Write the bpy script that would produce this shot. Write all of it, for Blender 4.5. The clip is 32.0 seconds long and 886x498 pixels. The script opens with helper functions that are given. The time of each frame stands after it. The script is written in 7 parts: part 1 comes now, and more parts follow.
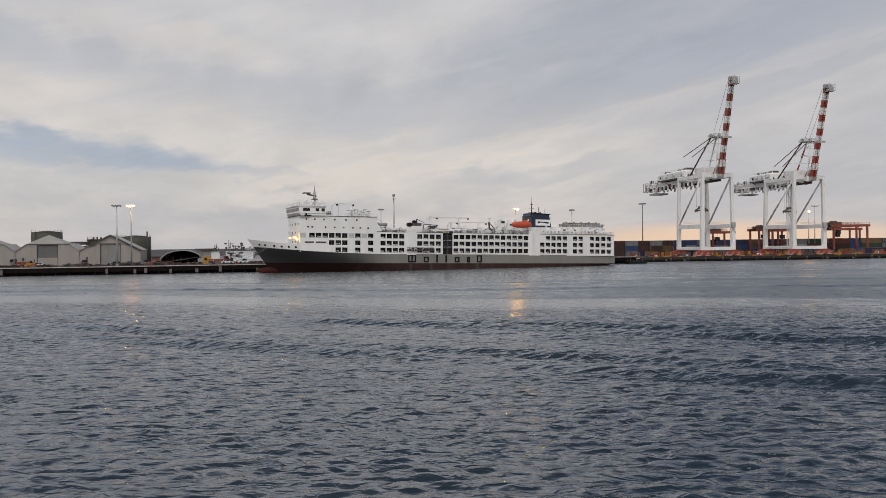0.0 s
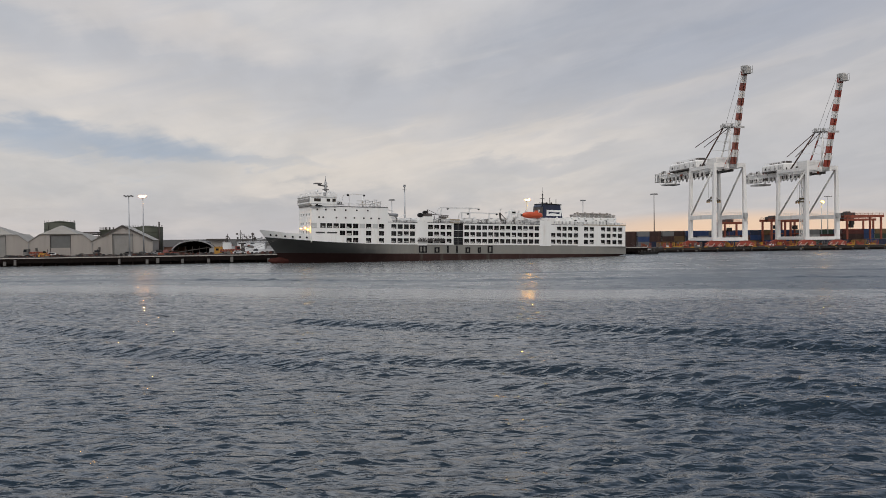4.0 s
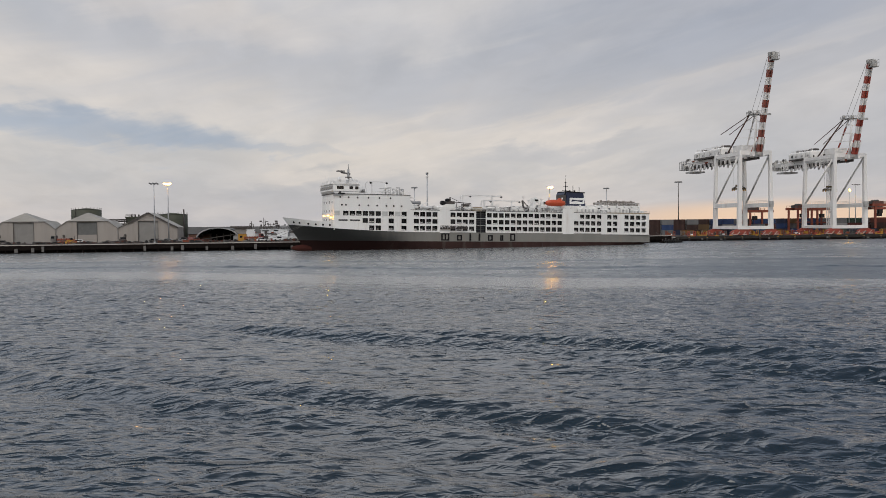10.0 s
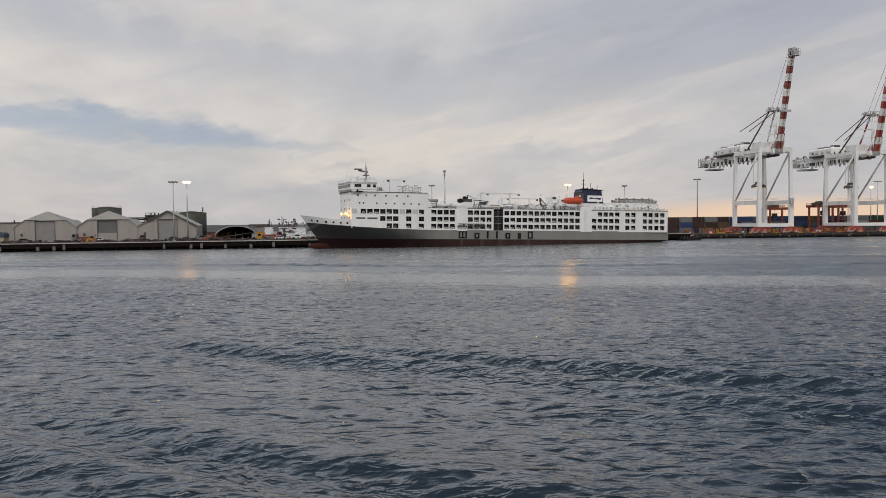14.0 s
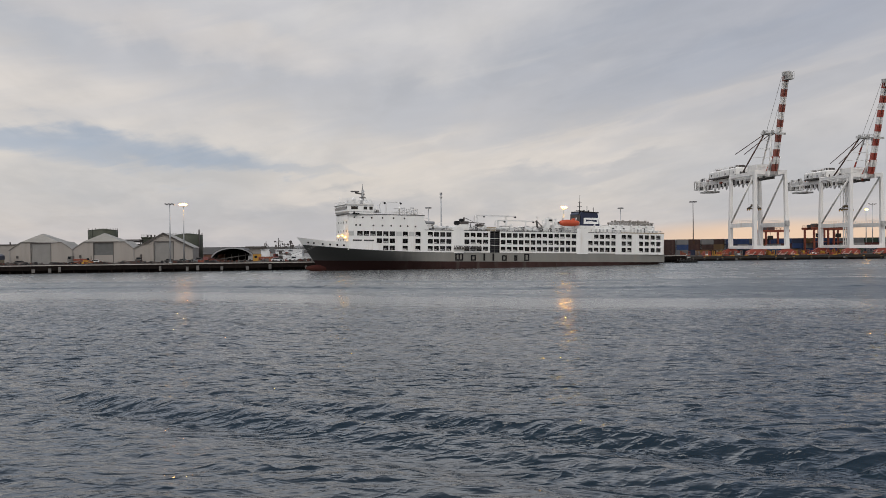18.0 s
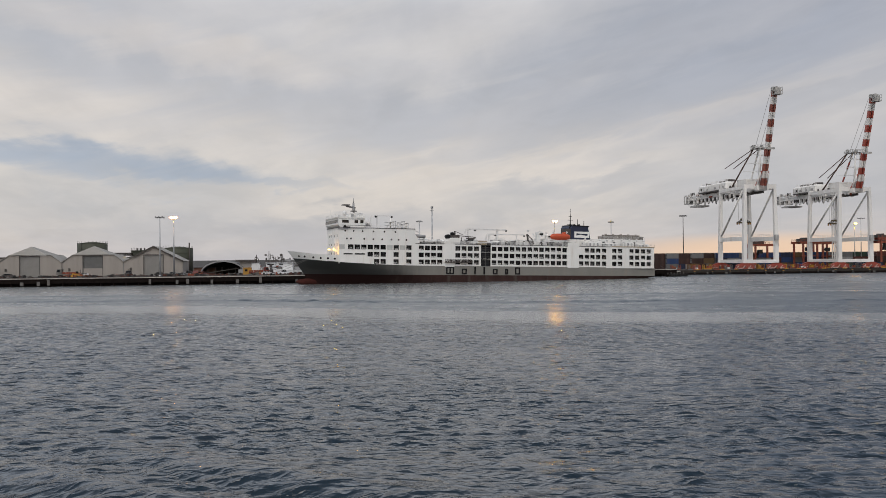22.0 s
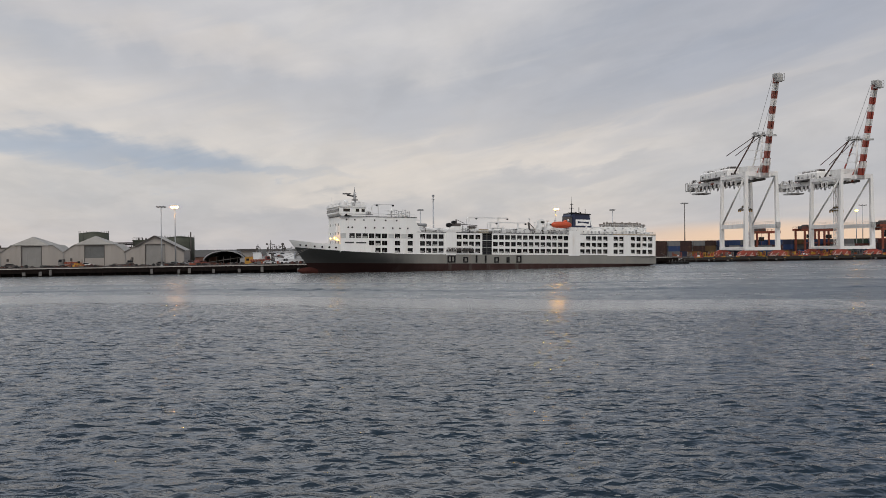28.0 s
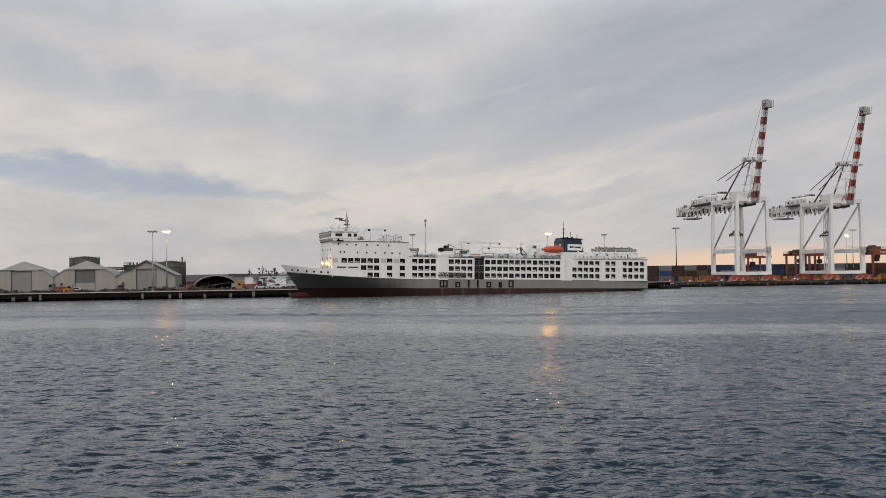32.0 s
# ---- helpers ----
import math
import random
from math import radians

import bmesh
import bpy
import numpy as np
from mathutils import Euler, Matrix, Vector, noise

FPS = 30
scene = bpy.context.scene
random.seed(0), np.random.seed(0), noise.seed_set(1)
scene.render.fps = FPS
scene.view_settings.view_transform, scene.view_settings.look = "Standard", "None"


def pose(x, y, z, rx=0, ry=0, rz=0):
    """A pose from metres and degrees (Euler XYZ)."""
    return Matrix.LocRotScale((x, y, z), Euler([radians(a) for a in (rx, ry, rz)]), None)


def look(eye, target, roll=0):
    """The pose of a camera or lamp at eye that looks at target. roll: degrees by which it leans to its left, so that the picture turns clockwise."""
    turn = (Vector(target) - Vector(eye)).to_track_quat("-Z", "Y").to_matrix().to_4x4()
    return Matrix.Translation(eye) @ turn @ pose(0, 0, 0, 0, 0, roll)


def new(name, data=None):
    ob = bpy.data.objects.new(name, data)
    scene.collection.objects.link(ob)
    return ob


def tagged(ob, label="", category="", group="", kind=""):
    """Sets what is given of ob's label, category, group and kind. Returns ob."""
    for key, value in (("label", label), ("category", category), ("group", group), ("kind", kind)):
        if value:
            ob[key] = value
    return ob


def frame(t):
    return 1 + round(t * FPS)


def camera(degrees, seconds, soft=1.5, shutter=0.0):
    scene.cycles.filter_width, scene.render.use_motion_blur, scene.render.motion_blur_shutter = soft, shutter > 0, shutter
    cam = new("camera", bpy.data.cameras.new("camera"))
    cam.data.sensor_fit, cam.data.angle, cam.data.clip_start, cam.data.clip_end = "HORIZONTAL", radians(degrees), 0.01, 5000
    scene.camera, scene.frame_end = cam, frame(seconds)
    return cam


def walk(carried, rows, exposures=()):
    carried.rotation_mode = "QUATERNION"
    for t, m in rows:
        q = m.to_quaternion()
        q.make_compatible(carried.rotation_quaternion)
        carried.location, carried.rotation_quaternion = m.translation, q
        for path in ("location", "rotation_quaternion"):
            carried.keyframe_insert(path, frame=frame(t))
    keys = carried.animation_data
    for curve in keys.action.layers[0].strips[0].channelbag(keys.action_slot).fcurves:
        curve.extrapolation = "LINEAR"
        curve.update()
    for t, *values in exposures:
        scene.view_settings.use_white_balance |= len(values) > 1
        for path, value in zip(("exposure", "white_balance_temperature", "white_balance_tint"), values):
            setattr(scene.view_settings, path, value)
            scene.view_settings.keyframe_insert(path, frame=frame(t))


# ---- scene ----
# The camera stands on a moored boat's deck and only turns.
EYE = (0.0, 0.0, 9.2)
cam = camera(55.19, 32.0, soft=0.8)
TURNS = [
    (0, 89.656, 0.716, -0.004),
    (0.5, 89.547, 0.713, -0.056),
    (1, 89.542, 0.771, 0.064),
    (1.5, 89.490, 0.759, 0.112),
    (2, 89.375, 0.768, 0.286),
    (2.5, 89.248, 0.730, 0.391),
    (3, 89.029, 0.733, 0.540),
    (3.5, 88.943, 0.666, 0.707),
    (5.5, 89.737, 0.724, 0.773),
    (6, 89.925, 0.808, 0.867),
    (6.5, 89.945, 0.637, 0.831),
    (7, 89.548, 0.667, 0.942),
    (7.5, 89.326, 0.684, 1.268),
    (8, 89.077, 0.593, 1.466),
    (8.5, 88.863, 0.530, 1.631),
    (9, 88.624, 0.548, 1.854),
    (9.5, 88.375, 0.577, 2.077),
    (10, 88.210, 0.565, 2.244),
    (10.5, 88.101, 0.583, 2.446),
    (11, 88.014, 0.618, 2.605),
    (11.5, 87.962, 0.607, 2.772),
    (12, 87.918, 0.682, 3.017),
    (12.5, 87.912, 0.672, 3.114),
    (13, 87.965, 0.624, 3.210),
    (13.5, 88.017, 0.626, 3.320),
    (14, 88.079, 0.633, 3.420),
    (14.5, 88.196, 0.638, 3.445),
    (16.5, 89.073, 0.592, 3.437),
    (17, 89.224, 0.579, 3.357),
    (17.5, 89.455, 0.659, 3.311),
    (18, 89.577, 0.618, 3.185),
    (18.5, 89.790, 0.495, 3.020),
    (19, 89.957, 0.367, 2.900),
    (19.5, 90.111, 0.421, 2.844),
    (20, 90.193, 0.410, 2.771),
    (20.5, 90.322, 0.454, 2.633),
    (21, 90.386, 0.466, 2.624),
    (21.5, 90.500, 0.465, 2.618),
    (22, 90.489, 0.550, 2.570),
    (22.5, 90.488, 0.545, 2.586),
    (23, 90.397, 0.612, 2.569),
    (23.5, 90.250, 0.543, 2.666),
    (24, 90.112, 0.602, 2.795),
    (24.5, 90.037, 0.572, 2.799),
    (25, 89.950, 0.761, 2.810),
    (25.5, 89.897, 0.892, 2.776),
    (27.5, 89.571, 0.778, 2.665),
    (28, 89.710, 0.766, 2.661),
    (28.5, 89.849, 0.713, 2.607),
    (29, 90.071, 0.710, 2.566),
    (29.5, 90.352, 0.686, 2.576),
    (30, 90.653, 0.714, 2.476),
    (30.5, 90.942, 0.727, 2.463),
    (31, 91.119, 0.741, 2.326),
    (31.5, 91.282, 0.761, 2.200),
    (32, 91.375, 0.768, 2.131),
]
walk(cam, [(t, pose(*EYE, rx, ry, rz)) for t, rx, ry, rz in TURNS], exposures=[(0, 0.0), (32, 0.0)])

# ---- world and sun ----
SUN_ELEVATION, SUN_ROTATION = 0.12, 2.6


def node(tree, kind, **settings):
    made = tree.nodes.new(kind)
    for key, value in settings.items():
        if key == "op":
            made.operation = value
        elif key == "blend":
            made.blend_type, made.data_type = value, "RGBA"
        else:
            made.inputs[key].default_value = value
    return made


def mix(tree, fac, a, b, blend="MIX"):
    m = tree.nodes.new("ShaderNodeMix")
    m.data_type, m.blend_type = "RGBA", blend
    for sock, v in ((m.inputs[0], fac), (m.inputs[6], a), (m.inputs[7], b)):
        if isinstance(v, bpy.types.NodeSocket):
            tree.links.new(v, sock)
        elif isinstance(v, (int, float)):
            sock.default_value = v if sock.type == "VALUE" else (v, v, v, 1)
        else:
            sock.default_value = (*v, 1)
    return m.outputs[2]


def math_node(tree, op, a, b=0.0, c=0.0, clamp=False):
    m = tree.nodes.new("ShaderNodeMath")
    m.operation, m.use_clamp = op, clamp
    for sock, v in zip(m.inputs, (a, b, c)):
        if isinstance(v, bpy.types.NodeSocket):
            tree.links.new(v, sock)
        else:
            sock.default_value = v
    return m.outputs[0]


def smooth(tree, value, lo, hi, to_lo=0.0, to_hi=1.0):
    m = tree.nodes.new("ShaderNodeMapRange")
    m.interpolation_type = "SMOOTHSTEP"
    tree.links.new(value, m.inputs[0])
    for k, v in zip((1, 2, 3, 4), (lo, hi, to_lo, to_hi)):
        m.inputs[k].default_value = v
    return m.outputs[0]


def make_world():
    world = bpy.data.worlds.new("dusk_sky")
    world.use_nodes = True
    tr = world.node_tree
    tr.nodes.clear()
    out = tr.nodes.new("ShaderNodeOutputWorld")
    back = tr.nodes.new("ShaderNodeBackground")
    tr.links.new(back.outputs[0], out.inputs[0])
    sky = tr.nodes.new("ShaderNodeTexSky")
    sky.sky_type, sky.sun_disc = "NISHITA", False
    sky.sun_elevation, sky.sun_rotation = SUN_ELEVATION, SUN_ROTATION
    co = tr.nodes.new("ShaderNodeTexCoord")
    sep = tr.nodes.new("ShaderNodeSeparateXYZ")
    tr.links.new(co.outputs["Generated"], sep.inputs[0])
    # A flat deck of cloud overhead: the direction is carried on to a plane above, and the banks run along one heading.
    up = math_node(tr, "ADD", math_node(tr, "ABSOLUTE", sep.outputs[2]), 0.16)
    px = math_node(tr, "DIVIDE", sep.outputs[0], up)
    py = math_node(tr, "DIVIDE", sep.outputs[1], up)
    across = math_node(tr, "ADD", math_node(tr, "MULTIPLY", px, 0.982), math_node(tr, "MULTIPLY", py, 0.189))
    length = math_node(tr, "SUBTRACT", math_node(tr, "MULTIPLY", py, 0.982), math_node(tr, "MULTIPLY", px, 0.189))
    comb = tr.nodes.new("ShaderNodeCombineXYZ")
    tr.links.new(across, comb.inputs[0]), tr.links.new(length, comb.inputs[1])

    def clouds(scale, detail, rough, offset, stretch=(1.0, 0.36, 1), distort=0.25):
        mp = tr.nodes.new("ShaderNodeMapping")
        mp.inputs[1].default_value, mp.inputs[3].default_value = offset, stretch
        tr.links.new(comb.outputs[0], mp.inputs[0])
        n = node(tr, "ShaderNodeTexNoise", Scale=scale, Detail=detail, Roughness=rough, Distortion=distort)
        tr.links.new(mp.outputs[0], n.inputs[0])
        return n.outputs[0]

    big = clouds(1.0, 5, 0.55, (3.1, 1.7, 0.0))
    fine = clouds(2.4, 5, 0.55, (7.3, 4.1, 0.0), (1.0, 0.5, 1))
    height = smooth(tr, sep.outputs[2], 0.0, 0.36)
    pale = mix(tr, height, (0.635, 0.583, 0.555), (0.575, 0.558, 0.562))
    grey = mix(tr, height, (0.492, 0.483, 0.505), (0.422, 0.430, 0.467))
    cover = math_node(tr, "ADD", math_node(tr, "MULTIPLY", big, 0.6), math_node(tr, "MULTIPLY", fine, 0.4))
    col = mix(tr, smooth(tr, cover, 0.36, 0.62), grey, pale)
    az = math_node(tr, "ARCTAN2", sep.outputs[0], sep.outputs[1])
    shred = clouds(5.0, 4, 0.55, (1.9, 8.4, 0.0), (1.0, 0.6, 1), 0.6)
    # long fibres of high cloud, slanting up to one side
    sky_co = tr.nodes.new("ShaderNodeCombineXYZ")
    tr.links.new(az, sky_co.inputs[0]), tr.links.new(sep.outputs[2], sky_co.inputs[1])

    def fibres(turn, stretch, detail, offset):
        mp = tr.nodes.new("ShaderNodeMapping")
        mp.vector_type = "TEXTURE"
        mp.inputs[1].default_value, mp.inputs[2].default_value, mp.inputs[3].default_value = offset, (0, 0, radians(turn)), stretch
        tr.links.new(sky_co.outputs[0], mp.inputs[0])
        n = node(tr, "ShaderNodeTexNoise", Scale=1.0, Detail=detail, Roughness=0.58, Distortion=0.5)
        tr.links.new(mp.outputs[0], n.inputs[0])
        return n.outputs[0]

    fibre = fibres(11, (0.22, 0.030, 1), 6, (0.3, 0.1, 0))
    veil = fibres(14, (0.50, 0.075, 1), 5, (1.7, 0.6, 0))
    wob = math_node(tr, "MULTIPLY", math_node(tr, "SUBTRACT", fibre, 0.5), 0.050)
    wob = math_node(tr, "ADD", wob, math_node(tr, "ADD", math_node(tr, "MULTIPLY", math_node(tr, "SUBTRACT", fine, 0.5), 0.06), math_node(tr, "MULTIPLY", math_node(tr, "SUBTRACT", shred, 0.5), 0.016)))

    def bank(col, azimuth, rise, half, thick, tilt, colour, amount):
        """A long soft bank of cloud about one heading, its edge ragged."""
        u = math_node(tr, "SUBTRACT", az, azimuth)
        v = math_node(tr, "SUBTRACT", math_node(tr, "ADD", sep.outputs[2], wob), rise)
        c, k = math.cos(radians(tilt)), math.sin(radians(tilt))
        a = math_node(tr, "DIVIDE", math_node(tr, "ADD", math_node(tr, "MULTIPLY", u, c), math_node(tr, "MULTIPLY", v, k)), half)
        b = math_node(tr, "DIVIDE", math_node(tr, "SUBTRACT", math_node(tr, "MULTIPLY", v, c), math_node(tr, "MULTIPLY", u, k)), thick)
        r2 = math_node(tr, "ADD", math_node(tr, "MULTIPLY", a, a), math_node(tr, "MULTIPLY", b, b))
        return mix(tr, smooth(tr, r2, 0.0, 2.4, amount * 0.85, 0.0), col, colour)

    blue, cream, slate, steel = (0.325, 0.375, 0.475), (0.698, 0.624, 0.570), (0.428, 0.430, 0.472), (0.362, 0.380, 0.440)
    for args in ((-0.50, 0.155, 0.34, 0.040, -4, cream, 0.6), (-0.26, 0.186, 0.20, 0.030, -9, slate, 0.6), (-0.36, 0.235, 0.16, 0.020, -8, cream, 0.5),
                 (0.08, 0.135, 0.30, 0.040, 13, cream, 0.85), (0.26, 0.200, 0.24, 0.030, 16, steel, 0.95), (0.44, 0.240, 0.18, 0.040, 14, steel, 0.85),
                 (0.30, 0.250, 0.22, 0.016, 14, cream, 0.35), (0.25, 0.143, 0.11, 0.010, 14, slate, 0.55), (0.10, 0.086, 0.10, 0.009, 6, slate, 0.6),
                 (-0.05, 0.112, 0.12, 0.009, 9, slate, 0.3), (-0.20, 0.042, 0.09, 0.013, 2, slate, 0.5), (-0.30, 0.07, 0.30, 0.020, -3, cream, 0.3), (-0.42, 0.045, 0.18, 0.035, 0, slate, 0.55),
                 (0.46, 0.125, 0.12, 0.028, 10, cream, 0.2), (0.44, 0.15, 0.24, 0.10, 8, slate, 0.32), (0.44, 0.075, 0.20, 0.06, 4, slate, 0.45), (0.40, 0.28, 0.40, 0.05, 14, steel, 0.9), (0.38, 0.165, 0.12, 0.010, 15, steel, 0.5), (0.48, 0.060, 0.14, 0.014, 3, slate, 0.7),
                 (-0.42, 0.104, 0.15, 0.018, -6, blue, 0.9), (-0.37, 0.096, 0.08, 0.012, -8, blue, 0.8), (-0.54, 0.114, 0.14, 0.012, -2, blue, 0.5), (-0.24, 0.083, 0.08, 0.006, -4, blue, 0.4), (-0.17, 0.036, 0.10, 0.018, 2, steel, 0.5), (-0.02, 0.165, 0.16, 0.024, 10, slate, 0.5)):
        col = bank(col, *args)
    col = mix(tr, smooth(tr, sep.outputs[2], 0.27, 0.38, 0.0, 0.85), col, mix(tr, smooth(tr, az, 0.0, 0.40), mix(tr, smooth(tr, az, -0.40, -0.06), (0.860, 0.930, 1.060), (1.190, 1.225, 1.300)), (0.360, 0.440, 0.590)))
    col = mix(tr, smooth(tr, sep.outputs[2], 0.42, 0.80, 0.0, 0.94), col, (0.150, 0.185, 0.245))
    mottle = smooth(tr, math_node(tr, "ADD", math_node(tr, "MULTIPLY", shred, 0.55), math_node(tr, "MULTIPLY", fine, 0.45)), 0.34, 0.66, 0.95, 1.04)
    col = mix(tr, 1.0, col, mottle, "MULTIPLY")
    col = mix(tr, smooth(tr, math_node(tr, "ADD", math_node(tr, "MULTIPLY", fibre, 0.5), math_node(tr, "MULTIPLY", veil, 0.5)), 0.42, 0.62, 0.0, 0.38), col, (0.484, 0.478, 0.512))
    col = mix(tr, smooth(tr, veil, 0.44, 0.26, 0.0, 0.35), col, (0.690, 0.640, 0.605))
    # the evening glow low over the land, towards where the sun goes down
    gaz = math_node(tr, "DIVIDE", math_node(tr, "SUBTRACT", az, 0.34), 0.24)
    gz = math_node(tr, "DIVIDE", sep.outputs[2], 0.026)
    g2 = math_node(tr, "ADD", math_node(tr, "MULTIPLY", gaz, gaz), math_node(tr, "MULTIPLY", gz, gz))
    col = mix(tr, smooth(tr, g2, 0.0, 1.1, 0.80, 0.0), col, (0.88, 0.61, 0.41))
    add = mix(tr, 0.012, col, sky.outputs[0], "ADD")
    tr.links.new(add, back.inputs[0])
    back.inputs[1].default_value = 1.0
    scene.world = world


make_world()
sun = new("sun", bpy.data.lights.new("sun", "SUN"))
sun.data.energy, sun.data.angle, sun.data.color = 1.85, radians(50), (1.0, 0.96, 0.91)
sun.matrix_world = look((-100, -100, 600), (0, 300, 0))

# ---- materials ----
MATS = {}


def surface(name, colour, rough=0.6, metal=0.0, var=0.12, scale=0.6, fine=6.0, bump=0.0, dirt=None, dirt_amount=0.0, streak=False, emit=None, strength=0.0, random_tint=0.0, spec=0.5, bow_shade=None):
    """A painted, metal or mineral surface: base colour with coarse and fine variation, streaks of dirt and a little relief."""
    if name in MATS:
        return MATS[name]
    m = bpy.data.materials.new(name)
    m.use_nodes = True
    tr = m.node_tree
    bs = tr.nodes["Principled BSDF"]
    co = tr.nodes.new("ShaderNodeTexCoord")
    mp = tr.nodes.new("ShaderNodeMapping")
    tr.links.new(co.outputs["Object"], mp.inputs[0])
    if streak:
        mp.inputs[3].default_value = (1.0, 1.0, 0.12)
    a = node(tr, "ShaderNodeTexNoise", Scale=scale, Detail=5, Roughness=0.6)
    b = node(tr, "ShaderNodeTexNoise", Scale=fine, Detail=3, Roughness=0.6)
    tr.links.new(mp.outputs[0], a.inputs[0]), tr.links.new(co.outputs["Object"], b.inputs[0])
    lo = tuple(c * (1 - var) for c in colour)
    hi = tuple(min(1, c * (1 + var)) for c in colour)
    col = mix(tr, smooth(tr, a.outputs[0], 0.3, 0.7), lo, hi)
    col = mix(tr, smooth(tr, b.outputs[0], 0.3, 0.7, 0, 0.5), col, tuple(c * (1 - var * 1.3) for c in colour))
    if dirt:
        d = node(tr, "ShaderNodeTexNoise", Scale=scale * 1.7, Detail=6, Roughness=0.7)
        tr.links.new(mp.outputs[0], d.inputs[0])
        col = mix(tr, smooth(tr, d.outputs[0], 0.52, 0.72, 0, dirt_amount), col, dirt)
    if bow_shade:
        # colour darkens towards the bow, standing in for shade under its flare
        sx = tr.nodes.new("ShaderNodeSeparateXYZ")
        tr.links.new(co.outputs["Object"], sx.inputs[0])
        edge = math_node(tr, "ADD", sx.outputs[0], math_node(tr, "MULTIPLY", math_node(tr, "SUBTRACT", a.outputs[0], 0.5), 14.0))
        col = mix(tr, smooth(tr, edge, -42, -18, 1.0, 0.0), col, bow_shade)
    if random_tint:
        oi = tr.nodes.new("ShaderNodeObjectInfo")
        k = smooth(tr, oi.outputs["Random"], 0, 1, 1 - random_tint, 1 + random_tint)
        hs = tr.nodes.new("ShaderNodeHueSaturation")
        tr.links.new(k, hs.inputs["Value"]), tr.links.new(col, hs.inputs["Color"])
        col = hs.outputs[0]
    tr.links.new(col, bs.inputs["Base Color"])
    bs.inputs["Metallic"].default_value = metal
    bs.inputs["Specular IOR Level"].default_value = spec
    tr.links.new(smooth(tr, b.outputs[0], 0.2, 0.8, max(0, rough - 0.1), min(1, rough + 0.1)), bs.inputs["Roughness"])
    if bump:
        bp = node(tr, "ShaderNodeBump", Strength=0.6, Distance=bump)
        tr.links.new(b.outputs[0], bp.inputs["Height"]), tr.links.new(bp.outputs[0], bs.inputs["Normal"])
    if emit:
        bs.inputs["Emission Color"].default_value, bs.inputs["Emission Strength"].default_value = (*emit, 1), strength
    MATS[name] = m
    return m


def water_material(name, near, lull=(0, 1, 1, 1)):
    """Sea water: a dark body, painted pale on calm far stretches for reflected sky, under a clear skin, its ripples in
    relief down to a hand's width; near waves die down across the lull.
    """
    m = bpy.data.materials.new(name)
    m.use_nodes = True
    tr = m.node_tree
    bs = tr.nodes["Principled BSDF"]
    co = tr.nodes.new("ShaderNodeTexCoord")

    def ripples(scale, detail, stretch, turn, rough=0.55, distort=0.0):
        mp = tr.nodes.new("ShaderNodeMapping")
        mp.inputs[2].default_value, mp.inputs[3].default_value = (0, 0, turn), stretch
        tr.links.new(co.outputs["Object"], mp.inputs[0])
        n = node(tr, "ShaderNodeTexNoise", Scale=scale, Detail=detail, Roughness=rough, Distortion=distort)
        tr.links.new(mp.outputs[0], n.inputs[0])
        return n.outputs[0]

    def crests(n, power=2.6):
        """Wide shallow hollows between narrow crests, from even noise."""
        return math_node(tr, "POWER", math_node(tr, "SUBTRACT", 1.0, math_node(tr, "ABSOLUTE", math_node(tr, "MULTIPLY_ADD", n, 2.6, -1.3)), clamp=True), power)

    def total(*terms):
        out = None
        for n, k in terms:
            v = math_node(tr, "MULTIPLY", n, k)
            out = v if out is None else math_node(tr, "ADD", out, v)
        return out

    body = None
    patch = ripples(0.05, 3, (0.6, 1.4, 1), 0.35, 0.6, 0.5)
    gust = smooth(tr, patch, 0.36, 0.64, 0.72, 1.30)
    if near:
        height = total((crests(ripples(0.48, 2, (0.65, 1.15, 1), 0.22, 0.5, 0.4)), 0.13), (crests(ripples(1.3, 2, (0.7, 1.1, 1), 0.30, 0.5, 0.4)), 0.036),
                       (crests(ripples(3.2, 1, (0.5, 1.1, 1), 0.10, 0.5, 0.3), 2.0), 0.005), (ripples(9.0, 1, (0.6, 1.1, 1), -0.3, 0.5, 0.3), 0.002))
        place = tr.nodes.new("ShaderNodeSeparateXYZ")
        tr.links.new(co.outputs["Object"], place.inputs[0])
        height = math_node(tr, "MULTIPLY", math_node(tr, "MULTIPLY", height, gust), smooth(tr, place.outputs[1], *lull))
        bs.inputs["Roughness"].default_value = 0.10
    else:
        ruffle = tr.nodes.new("ShaderNodeAttribute")
        ruffle.attribute_name = "ruffle"
        height = total((crests(ripples(0.30, 2, (0.45, 1.1, 1), 0.12, 0.5, 0.4)), 0.055), (crests(ripples(0.9, 3, (0.5, 1.0, 1), -0.1, 0.6, 0.5)), 0.026))
        height = math_node(tr, "MULTIPLY", height, ruffle.outputs["Fac"])
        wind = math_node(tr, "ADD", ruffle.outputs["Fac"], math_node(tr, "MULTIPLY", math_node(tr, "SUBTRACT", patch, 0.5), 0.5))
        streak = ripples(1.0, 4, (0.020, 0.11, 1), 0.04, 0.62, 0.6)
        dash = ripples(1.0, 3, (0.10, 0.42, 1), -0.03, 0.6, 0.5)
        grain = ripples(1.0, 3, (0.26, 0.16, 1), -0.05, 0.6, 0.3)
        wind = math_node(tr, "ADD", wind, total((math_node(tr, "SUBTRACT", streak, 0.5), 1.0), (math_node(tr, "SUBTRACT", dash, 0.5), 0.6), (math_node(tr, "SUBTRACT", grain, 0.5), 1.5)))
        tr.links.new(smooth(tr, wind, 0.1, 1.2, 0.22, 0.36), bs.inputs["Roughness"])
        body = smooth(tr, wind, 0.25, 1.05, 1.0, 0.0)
    bp = node(tr, "ShaderNodeBump", Strength=1.0, Distance=1.0)
